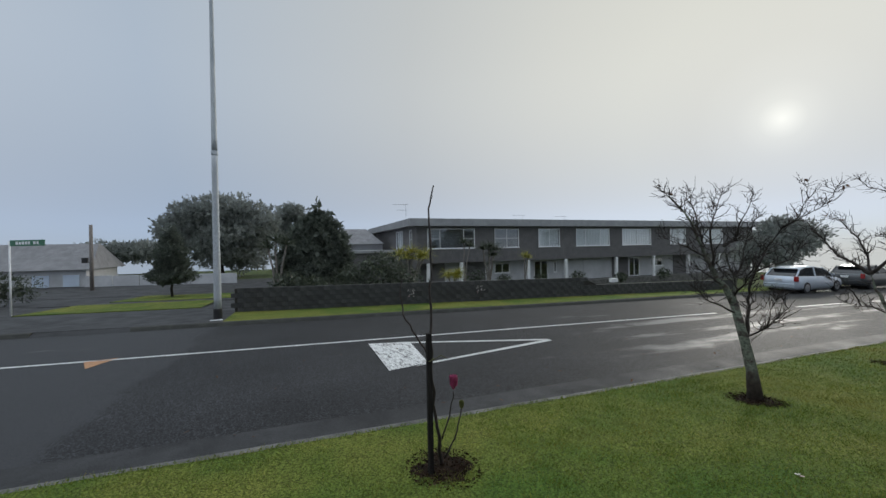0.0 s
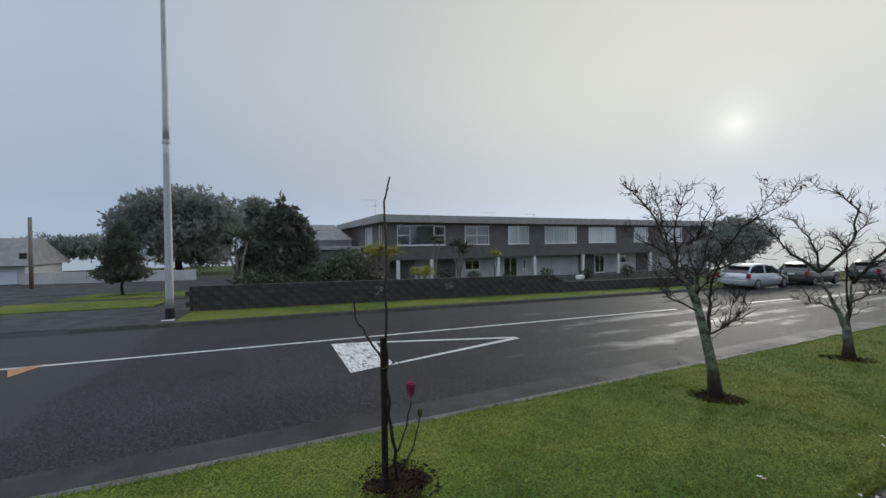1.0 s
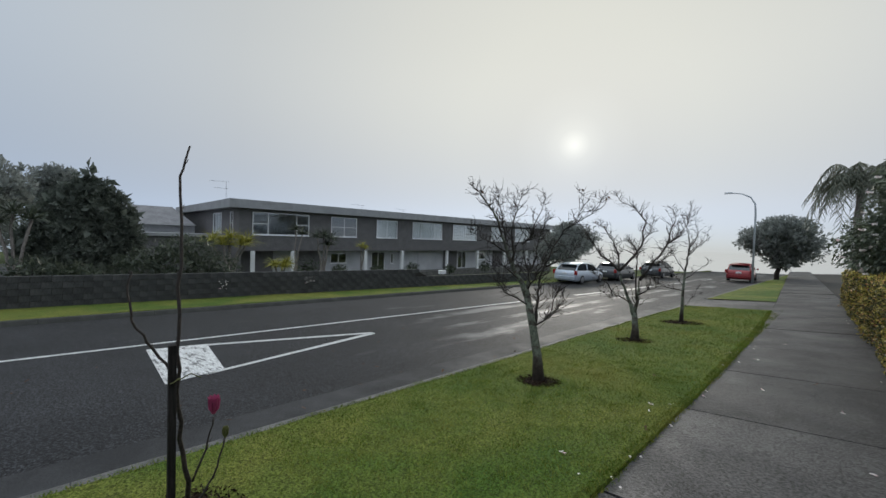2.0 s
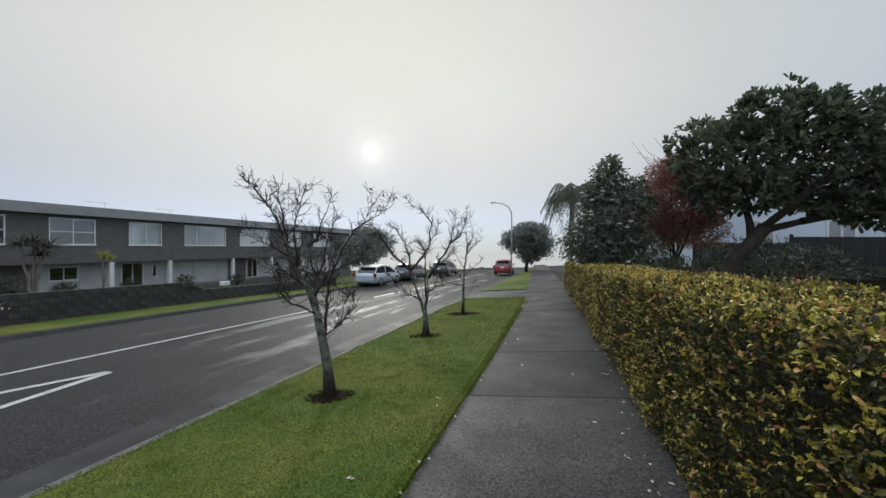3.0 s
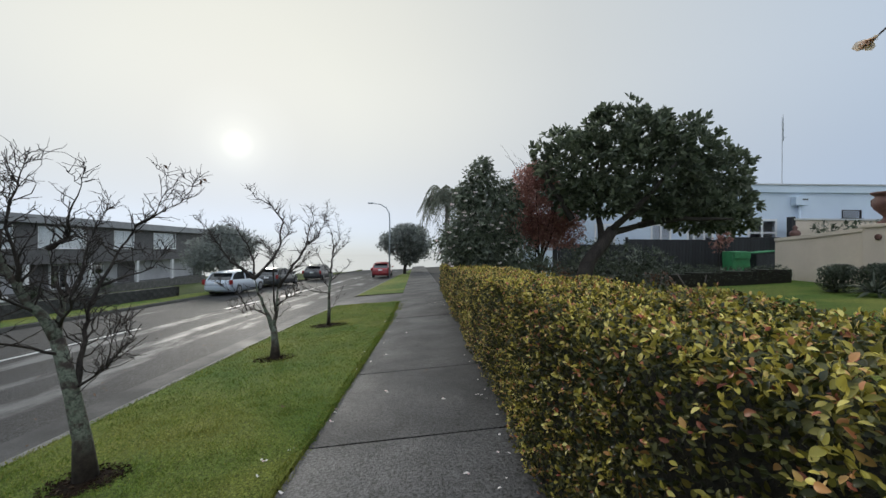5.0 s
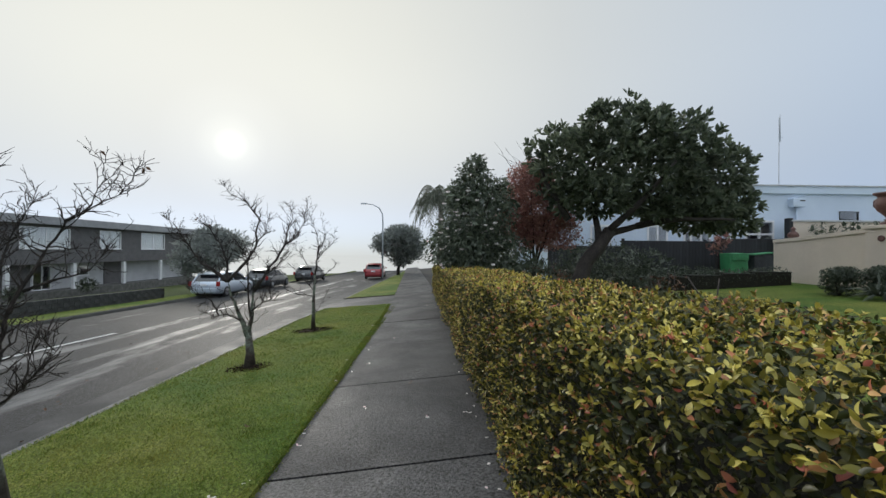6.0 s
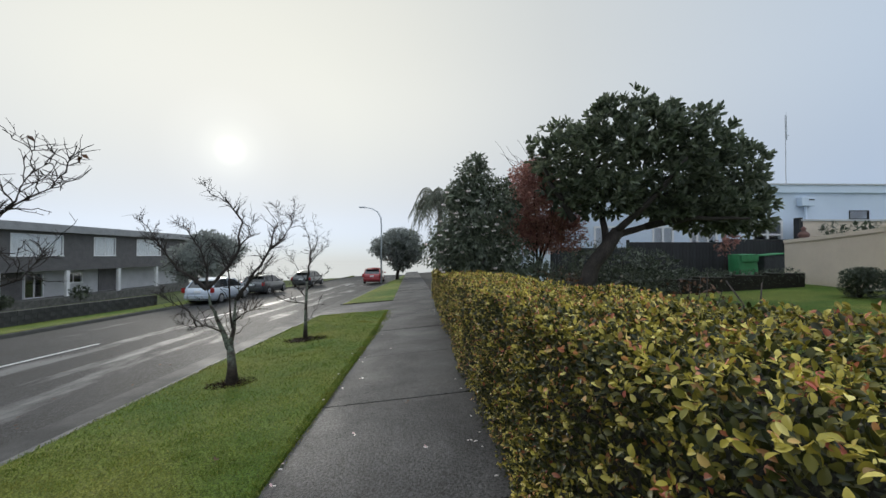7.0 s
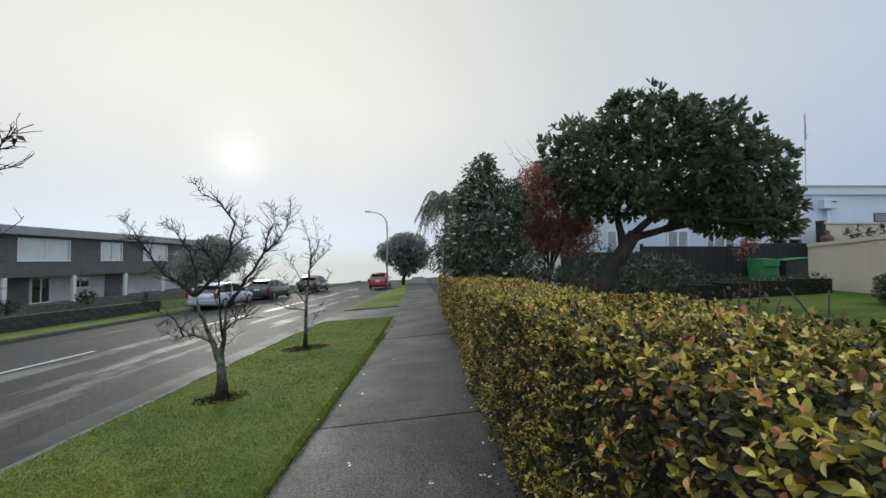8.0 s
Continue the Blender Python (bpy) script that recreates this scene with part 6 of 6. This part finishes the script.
# ---- cars ----
def car(label, x, y, paint, turn=0.0, length=4.48, width=1.745, height=1.49, tail=True):
    """A hatchback pointing along +y, with a lofted body, separate glass, lights and wheels."""
    root = thing("car", label, "car", x, y, gz(x, y) - 0.12, turn, group="parked cars")
    hw = width / 2
    # stations from the tail: place along, half width, sill height, shoulder height
    st = [(0.00, 0.80, 0.34, 0.72), (0.06, 0.93, 0.27, 0.95), (0.35, 0.99, 0.22, 0.98), (1.0, 1.0, 0.20, 0.96), (2.0, 1.0, 0.20, 0.93), (3.0, 1.0, 0.20, 0.90),
          (3.7, 0.97, 0.21, 0.82), (4.2, 0.90, 0.24, 0.70), (4.42, 0.76, 0.30, 0.58), (4.48, 0.60, 0.36, 0.50)]
    v, f = [], []
    for a, w, z0, z1 in st:
        a = a * length / 4.48
        w *= hw
        ring = [(-w * 0.90, z0), (-w, z0 + 0.12), (-w, (z0 + z1) / 2), (-w * 0.97, z1 - 0.06), (-w * 0.88, z1), (w * 0.88, z1), (w * 0.97, z1 - 0.06), (w, (z0 + z1) / 2), (w, z0 + 0.12), (w * 0.90, z0)]
        v += [(p, a, q) for p, q in ring]
    for j in range(len(st) - 1):
        for i in range(10):
            k = (i + 1) % 10
            f.append((j * 10 + i, (j + 1) * 10 + i, (j + 1) * 10 + k, j * 10 + k))
    f += [tuple(range(10)), tuple(range(len(v) - 1, len(v) - 11, -1))]
    body = put("body", mesh_of("body", v, f, paint, True), root, "painted body")
    # roof shell over a glass cabin
    cab = [(0.14, 0.86, 0.96, 0.74), (0.55, 0.88, 1.36, 0.62), (1.05, 0.88, height, 0.60), (1.9, 0.88, height + 0.01, 0.61), (2.6, 0.88, height - 0.10, 0.62), (3.45, 0.86, 0.90, 0.80)]
    gv, gf, rv, rf = [], [], [], []
    for a, wb, zt, wt in cab:
        a = a * length / 4.48
        gv += [(-hw * wb, a, 0.90), (-hw * (wt + 0.12), a, zt - 0.05), (hw * (wt + 0.12), a, zt - 0.05), (hw * wb, a, 0.90)]
        rv += [(-hw * (wt + 0.15), a, zt - 0.075), (-hw * (wt + 0.05), a, zt - 0.015), (0, a, zt + 0.012), (hw * (wt + 0.05), a, zt - 0.015), (hw * (wt + 0.15), a, zt - 0.075)]
    for j in range(len(cab) - 1):
        for i in range(3):
            gf.append((j * 4 + i, (j + 1) * 4 + i, (j + 1) * 4 + i + 1, j * 4 + i + 1))
    put("glass", mesh_of("glass", gv, gf, CARGLASS), root, "dark window glass")
    for j in (1, 2, 3):
        for i in range(4):
            rf.append((j * 5 + i, (j + 1) * 5 + i, (j + 1) * 5 + i + 1, j * 5 + i + 1))
    put("roof", mesh_of("roof", rv, rf, paint, True), root)
    for sx in (-1, 1):
        for a0, z0, w0, a1, z1, w1 in ((0.14, 0.94, 0.86, 0.62, 1.40, 0.76), (1.75, 0.92, 0.885, 1.80, 1.46, 0.75), (3.45, 0.90, 0.87, 2.55, 1.38, 0.76)):
            s = Shape()
            s.tube([(sx * hw * w0, a0, z0), (sx * hw * w1, a1, z1)], 0.045, 0.035, 6)
            put("pillar", s.mesh("pillar", paint), root)
        part("mirror", bm_box((sx * hw - 0.02 + 0.05 * sx, 2.95, 0.92), (sx * hw + 0.16 * sx, 3.05, 1.06), 0.02), paint, root)
        lamp = part("tail_light", bm_box((sx * hw * 0.94 - 0.11, -0.01, 0.70), (sx * hw * 0.94 + 0.05, 0.16, 0.98), 0.02), TAIL, root, "red tail light")
        for a in (0.86, 3.55):
            s = Shape()
            s.turned([(0.20, -0.11), (0.31, -0.10), (0.325, -0.04), (0.325, 0.04), (0.31, 0.10), (0.20, 0.11)], 20)
            wheel = put("tyre", s.mesh("tyre", RUBBER), root, "", pose(sx * (hw - 0.10), a, 0.325, 0, 90, 0))
            s = Shape()
            s.turned([(0.05, -0.13), (0.205, -0.118), (0.215, -0.06), (0.215, 0.06), (0.205, 0.118), (0.05, 0.13)], 14)
            put("rim", s.mesh("rim", ALLOY), wheel)
    part("bumper", bm_box((-hw * 0.86, -0.07, 0.36), (hw * 0.86, 0.05, 0.58), 0.03), paint, root)
    part("number_plate", bm_box((-0.18, -0.06, 0.72), (0.18, -0.02, 0.84), 0.004), WHITE, root, "blank pale plate")
    part("spoiler", bm_box((-hw * 0.66, 0.36, 1.36), (hw * 0.66, 0.62, 1.41), 0.015), paint, root)
    return root


def car_paint(name, colour):
    m, n, l, p = nodes_of(name)
    v = coords(n, l)
    col = ramp_node(n, l, noise_node(n, l, v, 3), ((0.3, tuple(c * 0.9 for c in colour)), (0.7, colour)))
    l.new(col, p.inputs["Base Color"])
    p.inputs["Roughness"].default_value = 0.3
    p.inputs["Metallic"].default_value = 0.3
    p.inputs["Coat Weight"].default_value = 0.6
    return m


TAIL = plain("tail_light_red", (0.30, 0.02, 0.02), 0.25)
SILVER = car_paint("silver_blue_paint", (0.50, 0.56, 0.64))
REDP = car_paint("red_paint", (0.30, 0.03, 0.035))
DARKP = car_paint("dark_grey_paint", (0.06, 0.065, 0.07))
car("silver-blue hatchback parked at the far kerb", -12.1, 20.0, SILVER, -1.7)
car("dark grey car parked beyond the silver one", -11.9, 26.2, DARKP, -1.7, 4.3, 1.74, 1.46)
car("dark car faint in the fog at the far kerb", -11.0, 34.0, DARKP, -1.7, 4.5, 1.78, 1.55)
car("red hatchback parked at the near kerb in fog", -4.35, 33.6, REDP, 2, 4.1, 1.7, 1.5)

# ---- far end of the street ----
lampost = thing("street_lamp", "slim grey street lamp with curved arm", "lamp", -3.45, 33.4)
s = Shape()
s.tube([(0, 0, -0.1), (0, 0, 5.2), (-0.05, 0, 6.0), (-0.35, 0, 6.55), (-0.9, 0, 6.85), (-1.55, 0, 6.95)], 0.075, 0.035, 10)
put("column", s.mesh("column", GALV, True), lampost)
part("lantern", bm_box((-2.05, -0.1, 6.90), (-1.5, 0.1, 7.02), 0.03), GALV, lampost)
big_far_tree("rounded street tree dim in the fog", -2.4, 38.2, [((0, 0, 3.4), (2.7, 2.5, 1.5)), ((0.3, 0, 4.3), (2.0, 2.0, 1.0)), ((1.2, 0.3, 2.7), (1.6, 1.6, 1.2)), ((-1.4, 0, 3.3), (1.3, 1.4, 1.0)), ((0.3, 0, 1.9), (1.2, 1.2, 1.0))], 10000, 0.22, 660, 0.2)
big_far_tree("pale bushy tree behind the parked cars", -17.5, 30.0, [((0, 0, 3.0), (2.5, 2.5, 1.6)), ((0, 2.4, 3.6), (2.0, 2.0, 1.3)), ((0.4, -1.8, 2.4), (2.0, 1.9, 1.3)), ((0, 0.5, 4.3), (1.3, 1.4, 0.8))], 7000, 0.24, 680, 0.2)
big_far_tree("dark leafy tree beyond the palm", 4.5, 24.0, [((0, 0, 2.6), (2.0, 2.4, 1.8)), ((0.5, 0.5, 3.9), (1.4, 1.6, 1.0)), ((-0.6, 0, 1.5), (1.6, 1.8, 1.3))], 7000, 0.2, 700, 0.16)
shrub("back_hedge", "tall dark planting beyond the clipped hedge", "hedge", 3.4, 17.0, [((0, -1.5, 1.0), (1.1, 2.2, 1.0)), ((0, 2.0, 1.1), (1.2, 2.4, 1.1)), ((0, 5.0, 1.0), (1.2, 2.4, 1.1))], 3600, 0.11, 0.45, SHRUB_LEAF, 720)

# ---- pale blue house and its garden ----
blue = thing("blue_house", "pale blue rendered house with flat parapet and white windows", "house", 0, 0, 0)
bf = Matrix.Translation((0, 15.0, 0)) @ Matrix(((-1, 0, 0, 0), (0, -1, 0, 0), (0, 0, 1, 0), (0, 0, 0, 1)))
bh = [(-17.42, -16.0, 2.15, 3.28), (-14.35, -13.05, 2.0, 3.15), (-12.3, -11.3, 1.9, 3.0), (-21.55, -20.6, 3.34, 3.75), (-9.6, -8.6, 1.9, 3.0)]
opened_wall("front_wall", blue, bf, -27.0, -7.0, 0.2, 4.55, 0.25, bh, BLUEWALL, "pale blue rendered wall")
window(blue, bf, -17.42, -16.0, 2.15, 3.28, (-16.71,), ((-17.42, -16.71, 2.62), (-16.71, -16.0, 2.62)), 0.09)
window(blue, bf, -14.35, -13.05, 2.0, 3.15, (-13.9, -13.4), (), 0.09)
window(blue, bf, -12.3, -11.3, 1.9, 3.0, (-11.8,), (), 0.09)
window(blue, bf, -9.6, -8.6, 1.9, 3.0, (-9.1,), (), 0.09)
window(blue, bf, -21.55, -20.6, 3.34, 3.75, (), (), 0.03, frame=BLACKM, label="dark slot window")
part("parapet", bm_box((6.9, 14.88, 4.55), (27.1, 15.25, 4.90), 0.015), BLUEWALL, blue, "pale blue parapet band")
part("coping", bm_box((6.85, 14.83, 4.90), (27.15, 15.30, 4.97), 0.012), OFFWHITE, blue)
part("flat_roof", bm_box((7.0, 15.30, 4.45), (27, 24.8, 4.55)), ROOFING, blue)
part("back_wall", bm_box((7.0, 24.8, 0.2), (27.0, 25.0, 4.8)), BLUEWALL, blue)
for x in (7.0, 26.75):
    part("side_wall", bm_box((x, 15.26, 0.2), (x + 0.25, 24.79, 4.8)), BLUEWALL, blue)
part("floor_slab", bm_box((7.3, 15.3, 0.5), (26.7, 24.7, 0.9)), ROOM_SHADE, blue)
part("rain_head", bm_box((18.1, 14.72, 3.92), (18.72, 14.99, 4.32), 0.02), BLUEWALL, blue, "pale blue rainwater head")
part("rain_slot", bm_box((18.42, 14.70, 4.18), (18.66, 14.718, 4.23)), BLACKM, blue)
s = Shape()
s.tube([(18.4, 14.86, 3.95), (18.4, 14.86, 1.0)], 0.05, 0.05, 10)
put("downpipe", s.mesh("downpipe", BLUEWALL, True), blue)
mast = thing("radio_mast", "thin tall aerial mast above the blue house", "aerial", 18.75, 16.2, 4.5)
s = Shape()
s.tube([(0, 0, -0.05), (0, 0, 4.1)], 0.022, 0.016, 6)
put("mast", s.mesh("mast", GALV), mast)
s = Shape()
s.tube([(0.05, 0, 2.9), (0.05, 0, 4.25)], 0.035, 0.012, 6)
s.tube([(0, 0, 3.05), (0.22, 0, 3.12)], 0.01, 0.01, 5)
put("whip", s.mesh("whip", GALV), mast)

fence = thing("board_fence", "black-stained stepped board fence before the blue house", "fence", 0, 0, 0)
bmB = {}
for x0, x1, top in ((6.5, 9.9, 2.00), (9.9, 14.3, 2.25), (14.3, 17.2, 2.38)):
    x = x0
    while x < x1 - 0.05:
        key = round(top, 2)
        if key not in bmB:
            b = bm_box((0.004, -0.012, 0.3), (0.146, 0.012, top), 0.004)
            me = bpy.data.meshes.new("board")
            b.to_mesh(me)
            b.free()
            me.materials.append(FENCE)
            bmB[key] = me
        put("board", bmB[key], fence, place=pose(x, 14.4, 0))
        x += 0.15
    part("post", bm_box((x0 - 0.05, 14.42, 0.3), (x0 + 0.05, 14.52, top + 0.10), 0.006), FENCE, fence)
    part("rail", bm_box((x0 + 0.06, 14.42, top - 0.25), (x1 - 0.06, 14.47, top - 0.15)), FENCE, fence)

cream = thing("garden_wall", "cream rendered garden wall with a capped pier", "wall", 0, 0, 0, kind="structure")
v, f = [], []
wl_pts = [(14.70, 12.0, 2.26), (14.45, 10.6, 2.32), (14.15, 9.2, 2.40), (13.85, 7.85, 2.48)]
for x, y, z in wl_pts:
    v += [(x, y, 0.3), (x + 0.25, y + 0.05, 0.3), (x + 0.25, y + 0.05, z - 0.12), (x + 0.29, y + 0.05, z - 0.12), (x + 0.29, y + 0.05, z), (x - 0.04, y, z), (x - 0.04, y, z - 0.12), (x, y, z - 0.12)]
for j in range(3):
    for i in range(8):
        f.append((8 * j + (i + 1) % 8, 8 * j + i, 8 * j + 8 + i, 8 * j + 8 + (i + 1) % 8))
f += [tuple(range(8)), tuple(range(31, 23, -1))]
put("wall_run", mesh_of("wall_run", v, f, CREAM), cream)
part("pier", bm_box((13.60, 7.10, 0.3), (14.25, 7.82, 2.44), 0.01), CREAM, cream)
part("pier_cap", bm_box((13.54, 7.04, 2.44), (14.31, 7.88, 2.54), 0.02), CREAM, cream)
s = Shape()
s.turned([(0.085, -0.02), (0.085, 0.02), (0.06, 0.035)], 16)
put("roundel", s.mesh("roundel", TERRA), cream, "round terracotta plaque", pose(13.59, 7.40, 2.16, 0, -90, 0))
part("far_run", bm_box((13.9, 2.0, 0.3), (14.15, 7.08, 2.40), 0.01), CREAM, cream)
urn_profile = [(0.20, 0.0), (0.20, 0.05), (0.11, 0.10), (0.085, 0.20), (0.13, 0.26), (0.27, 0.42), (0.31, 0.58), (0.29, 0.70), (0.24, 0.76), (0.26, 0.80), (0.34, 0.86), (0.34, 0.90), (0.24, 0.90), (0.18, 0.80)]
urn = thing("garden_urn", "dark terracotta urn with side handles on a pier", "urn", 13.92, 7.46, 2.545)
s = Shape()
s.turned(urn_profile, 24)
put("bowl", s.mesh("bowl", TERRA, True), urn)
for sy in (-1, 1):
    s = Shape()
    s.tube([(0, sy * 0.27, 0.45), (0, sy * 0.40, 0.55), (0, sy * 0.40, 0.70), (0, sy * 0.28, 0.78)], 0.025, 0.025, 6)
    put("handle", s.mesh("handle", TERRA, True), urn)
upper = thing("terrace_wall", "pale upper terrace wall with low planting", "wall", 0, 0, 0, kind="structure")
part("wall_run", bm_box((17.3, 13.9, 0.5), (25.0, 14.1, 3.15), 0.01), CREAM, upper)
part("coping", bm_box((17.2, 13.84, 3.15), (25.0, 14.16, 3.23), 0.012), OFFWHITE, upper)
part("end_post", bm_box((17.1, 13.86, 0.5), (17.28, 14.12, 3.30), 0.01), FENCE, upper)
for i, x in enumerate((17.9, 19.3, 20.6)):
    shrub("shrub", "small grey-green shrub on the terrace wall", "shrub", x, 13.2, [((0, 0, 1.95), (0.55, 0.35, 0.28)), ((0.3, 0, 1.3), (0.5, 0.35, 0.7))], 420, 0.09, 0.4, SHRUB_LEAF, 730 + i, 2)
fin = thing("garden_finial", "small dark terracotta finial behind the wall", "finial", 16.45, 13.0, 2.2)
s = Shape()
s.turned([(0.16, -0.9), (0.16, 0.05), (0.10, 0.1), (0.20, 0.28), (0.17, 0.38), (0.06, 0.48), (0.10, 0.56), (0.02, 0.66)], 16)
put("knob", s.mesh("knob", TERRA, True), fin)

# low clipped hedge, round shrubs, bins
lowh = thing("low_hedge", "low clipped dark hedge across the garden", "hedge", 0, 0, 0)
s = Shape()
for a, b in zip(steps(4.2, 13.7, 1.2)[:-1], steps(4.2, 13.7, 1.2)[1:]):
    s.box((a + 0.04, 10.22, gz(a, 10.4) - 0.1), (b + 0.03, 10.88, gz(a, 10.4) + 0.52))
put("core", s.mesh("core", HEDGE_SHADE), lowh, "near-black core painted as the shade inside the low hedge")
crown("foliage", lowh, [((x, 10.55, gz(x, 10.5) + 0.30), (0.62, 0.40, 0.36)) for x in steps(4.4, 13.4, 0.55)], 9000, 0.05, 0.5, SHRUB_LEAF, 740, shell=0.9, ragged=0.1)
for i, (x, y, r_) in enumerate(((12.25, 7.25, 0.46), (13.05, 6.9, 0.48), (12.9, 5.6, 0.46))):
    shrub("clipped_shrub", "rounded clipped dark box shrub on the lawn", "shrub", x, y, [((0, 0, 0.32), (r_ * 0.9, r_ * 0.9, 0.36)), ((0.2, 0.1, 0.58), (r_ * 0.72, r_ * 0.72, 0.20)), ((-0.22, -0.1, 0.56), (r_ * 0.68, r_ * 0.7, 0.20)), ((0.0, -0.2, 0.58), (r_ * 0.7, r_ * 0.6, 0.2))], 4200, 0.045, 0.5, SHRUB_LEAF, 750 + i, 3, shell=0.85, ragged=0.12)
strap_plant("flax_bush", "grey-green strap-leaved plant beside the clipped shrubs", 12.1, 6.2, 0, [(0, 0, 0.1)], 0.6, 80, SHRUB_LEAF, 760)

BAGGREEN = surface("green_plastic_weave", (0.03, 0.17, 0.065), (0.04, 0.23, 0.09), 5, 90, 0.2, 0.55, bump=0.4, bump_scale=25)
bag = thing("garden_bag", "bright green woven garden waste bag with folded flap", "bag", 14.0, 13.15, 0.72)
bm = bm_box((-0.38, -0.30, 0.0), (0.38, 0.30, 1.0), 0.05)
bmesh.ops.subdivide_edges(bm, edges=bm.edges[:], cuts=2, use_grid_fill=True)
for v in bm.verts:
    q = noise.noise((v.co.x * 3, v.co.y * 3, v.co.z * 3))
    v.co += Vector((q * 0.05, noise.noise((v.co.x * 4, 7, v.co.z * 4)) * 0.06, q * 0.03))
part("sack", bm, BAGGREEN, bag, "", True)
part("flap", bm_box((-0.34, -0.37, 0.70), (0.36, -0.345, 0.98), 0.01), BAGGREEN, bag, "folded paler flap")
bn_ = thing("wheelie_bin", "dark green bin with a pale green rimmed lid", "bin", 15.1, 13.15, 0.75)
part("tub", bm_box((-0.45, -0.3, 0.0), (0.45, 0.3, 0.88), 0.04), FENCE, bn_)
lid = bm_box((-0.5, -0.36, 0.89), (0.5, 0.34, 0.925), 0.012)
for v in lid.verts:
    v.co.z += 0.10 * (v.co.x + 0.5)
part("lid", lid, BAGGREEN, bn_, "green lid")

# rolled bare rose canes seen over the hedge end
canes = thing("pruned_rose", "pruned dark rose canes behind the hedge", "rose", 3.9, 0.6)
for j in range(6):
    limb(canes, "cane", [(0, 0, -0.05), (rr.uniform(-0.1, 0.1), rr.uniform(-0.1, 0.1), 0.7), (rr.uniform(-0.4, 0.4), rr.uniform(-0.3, 0.3), rr.uniform(0.95, 1.25))], 0.012, 0.006, TWIG, 800 + j, 6)

# ---- fallen petals and leaves on the path and grass ----
rp = random.Random(90)
litter = [(-0.12, -0.9), (0.06, 0.5), (-0.05, 2.3), (0.25, 3.1), (-0.25, 4.4), (-0.15, 5.2), (0.5, 1.3), (1.35, -0.6), (0.95, 2.0), (1.2, 0.9), (0.45, 4.9), (-0.3, -0.2), (0.9, -1.6), (-0.2, 6.6), (1.5, -1.2), (-0.45, -1.9), (-0.62, 1.0)]
for i, (x, y) in enumerate(litter):
    leaf_thing = thing("fallen_petal", "pale curled petal lying on damp ground", "petal", x, y, gz(x, y) + (0.018 if x < 0 else 0.004), group="fallen petals")
    gq = np.random.default_rng(900 + i)
    k = 3
    P = np.stack([gq.normal(size=k) * 0.012, gq.normal(size=k) * 0.012, np.full(k, 0.004)], 1)
    W = np.stack([gq.normal(size=k), gq.normal(size=k), np.abs(gq.normal(size=k)) * 0.25], 1)
    put("petal", scatter("petal", P, W, 0.035, 0.022, PETAL if i % 4 else DEAD_LEAF, ROUND_V, ROUND_F, gq, np.array([[0, 0, 2.0]]).repeat(k, 0)), leaf_thing)
gq = np.random.default_rng(950)
n = 160
xs = np.concatenate([1.15 + gq.normal(size=60) * 0.22, gq.uniform(-0.25, 0.1, 60), gq.uniform(1.5, 1.75, 40)])
ys = np.concatenate([10.3 + gq.normal(size=60) * 0.55, gq.uniform(-3, 11, 60), gq.uniform(-4, 10, 40)])
P = np.stack([xs, ys, [gz(a, b) + 0.012 for a, b in zip(xs, ys)]], 1)
W = np.stack([gq.normal(size=n), gq.normal(size=n), np.abs(gq.normal(size=n)) * 0.2], 1)
sc_ = new("scattered_petals", scatter("scattered_petals", P, W, gq.uniform(0.02, 0.045, n), 0.022, PETAL, ROUND_V, ROUND_F, gq, np.array([[0, 0, 2.0]]).repeat(n, 0)))
tagged(sc_, "drift of small pale pink petals on the footpath", "petals", kind="stuff")
n = 90
xs, ys = gq.uniform(-8, -3.2, n), gq.uniform(-7, 8, n)
P = np.stack([xs, ys, [gz(a, b) - 0.112 for a, b in zip(xs, ys)]], 1)
W = np.stack([gq.normal(size=n), gq.normal(size=n), np.abs(gq.normal(size=n)) * 0.2], 1)
sc_ = new("road_litter", scatter("road_litter", P, W, gq.uniform(0.03, 0.08, n), 0.03, DEAD_LEAF, ROUND_V, ROUND_F, gq, np.array([[0, 0, 2.0]]).repeat(n, 0)))
tagged(sc_, "scattered wet dead leaves on the road", "leaves", kind="stuff")
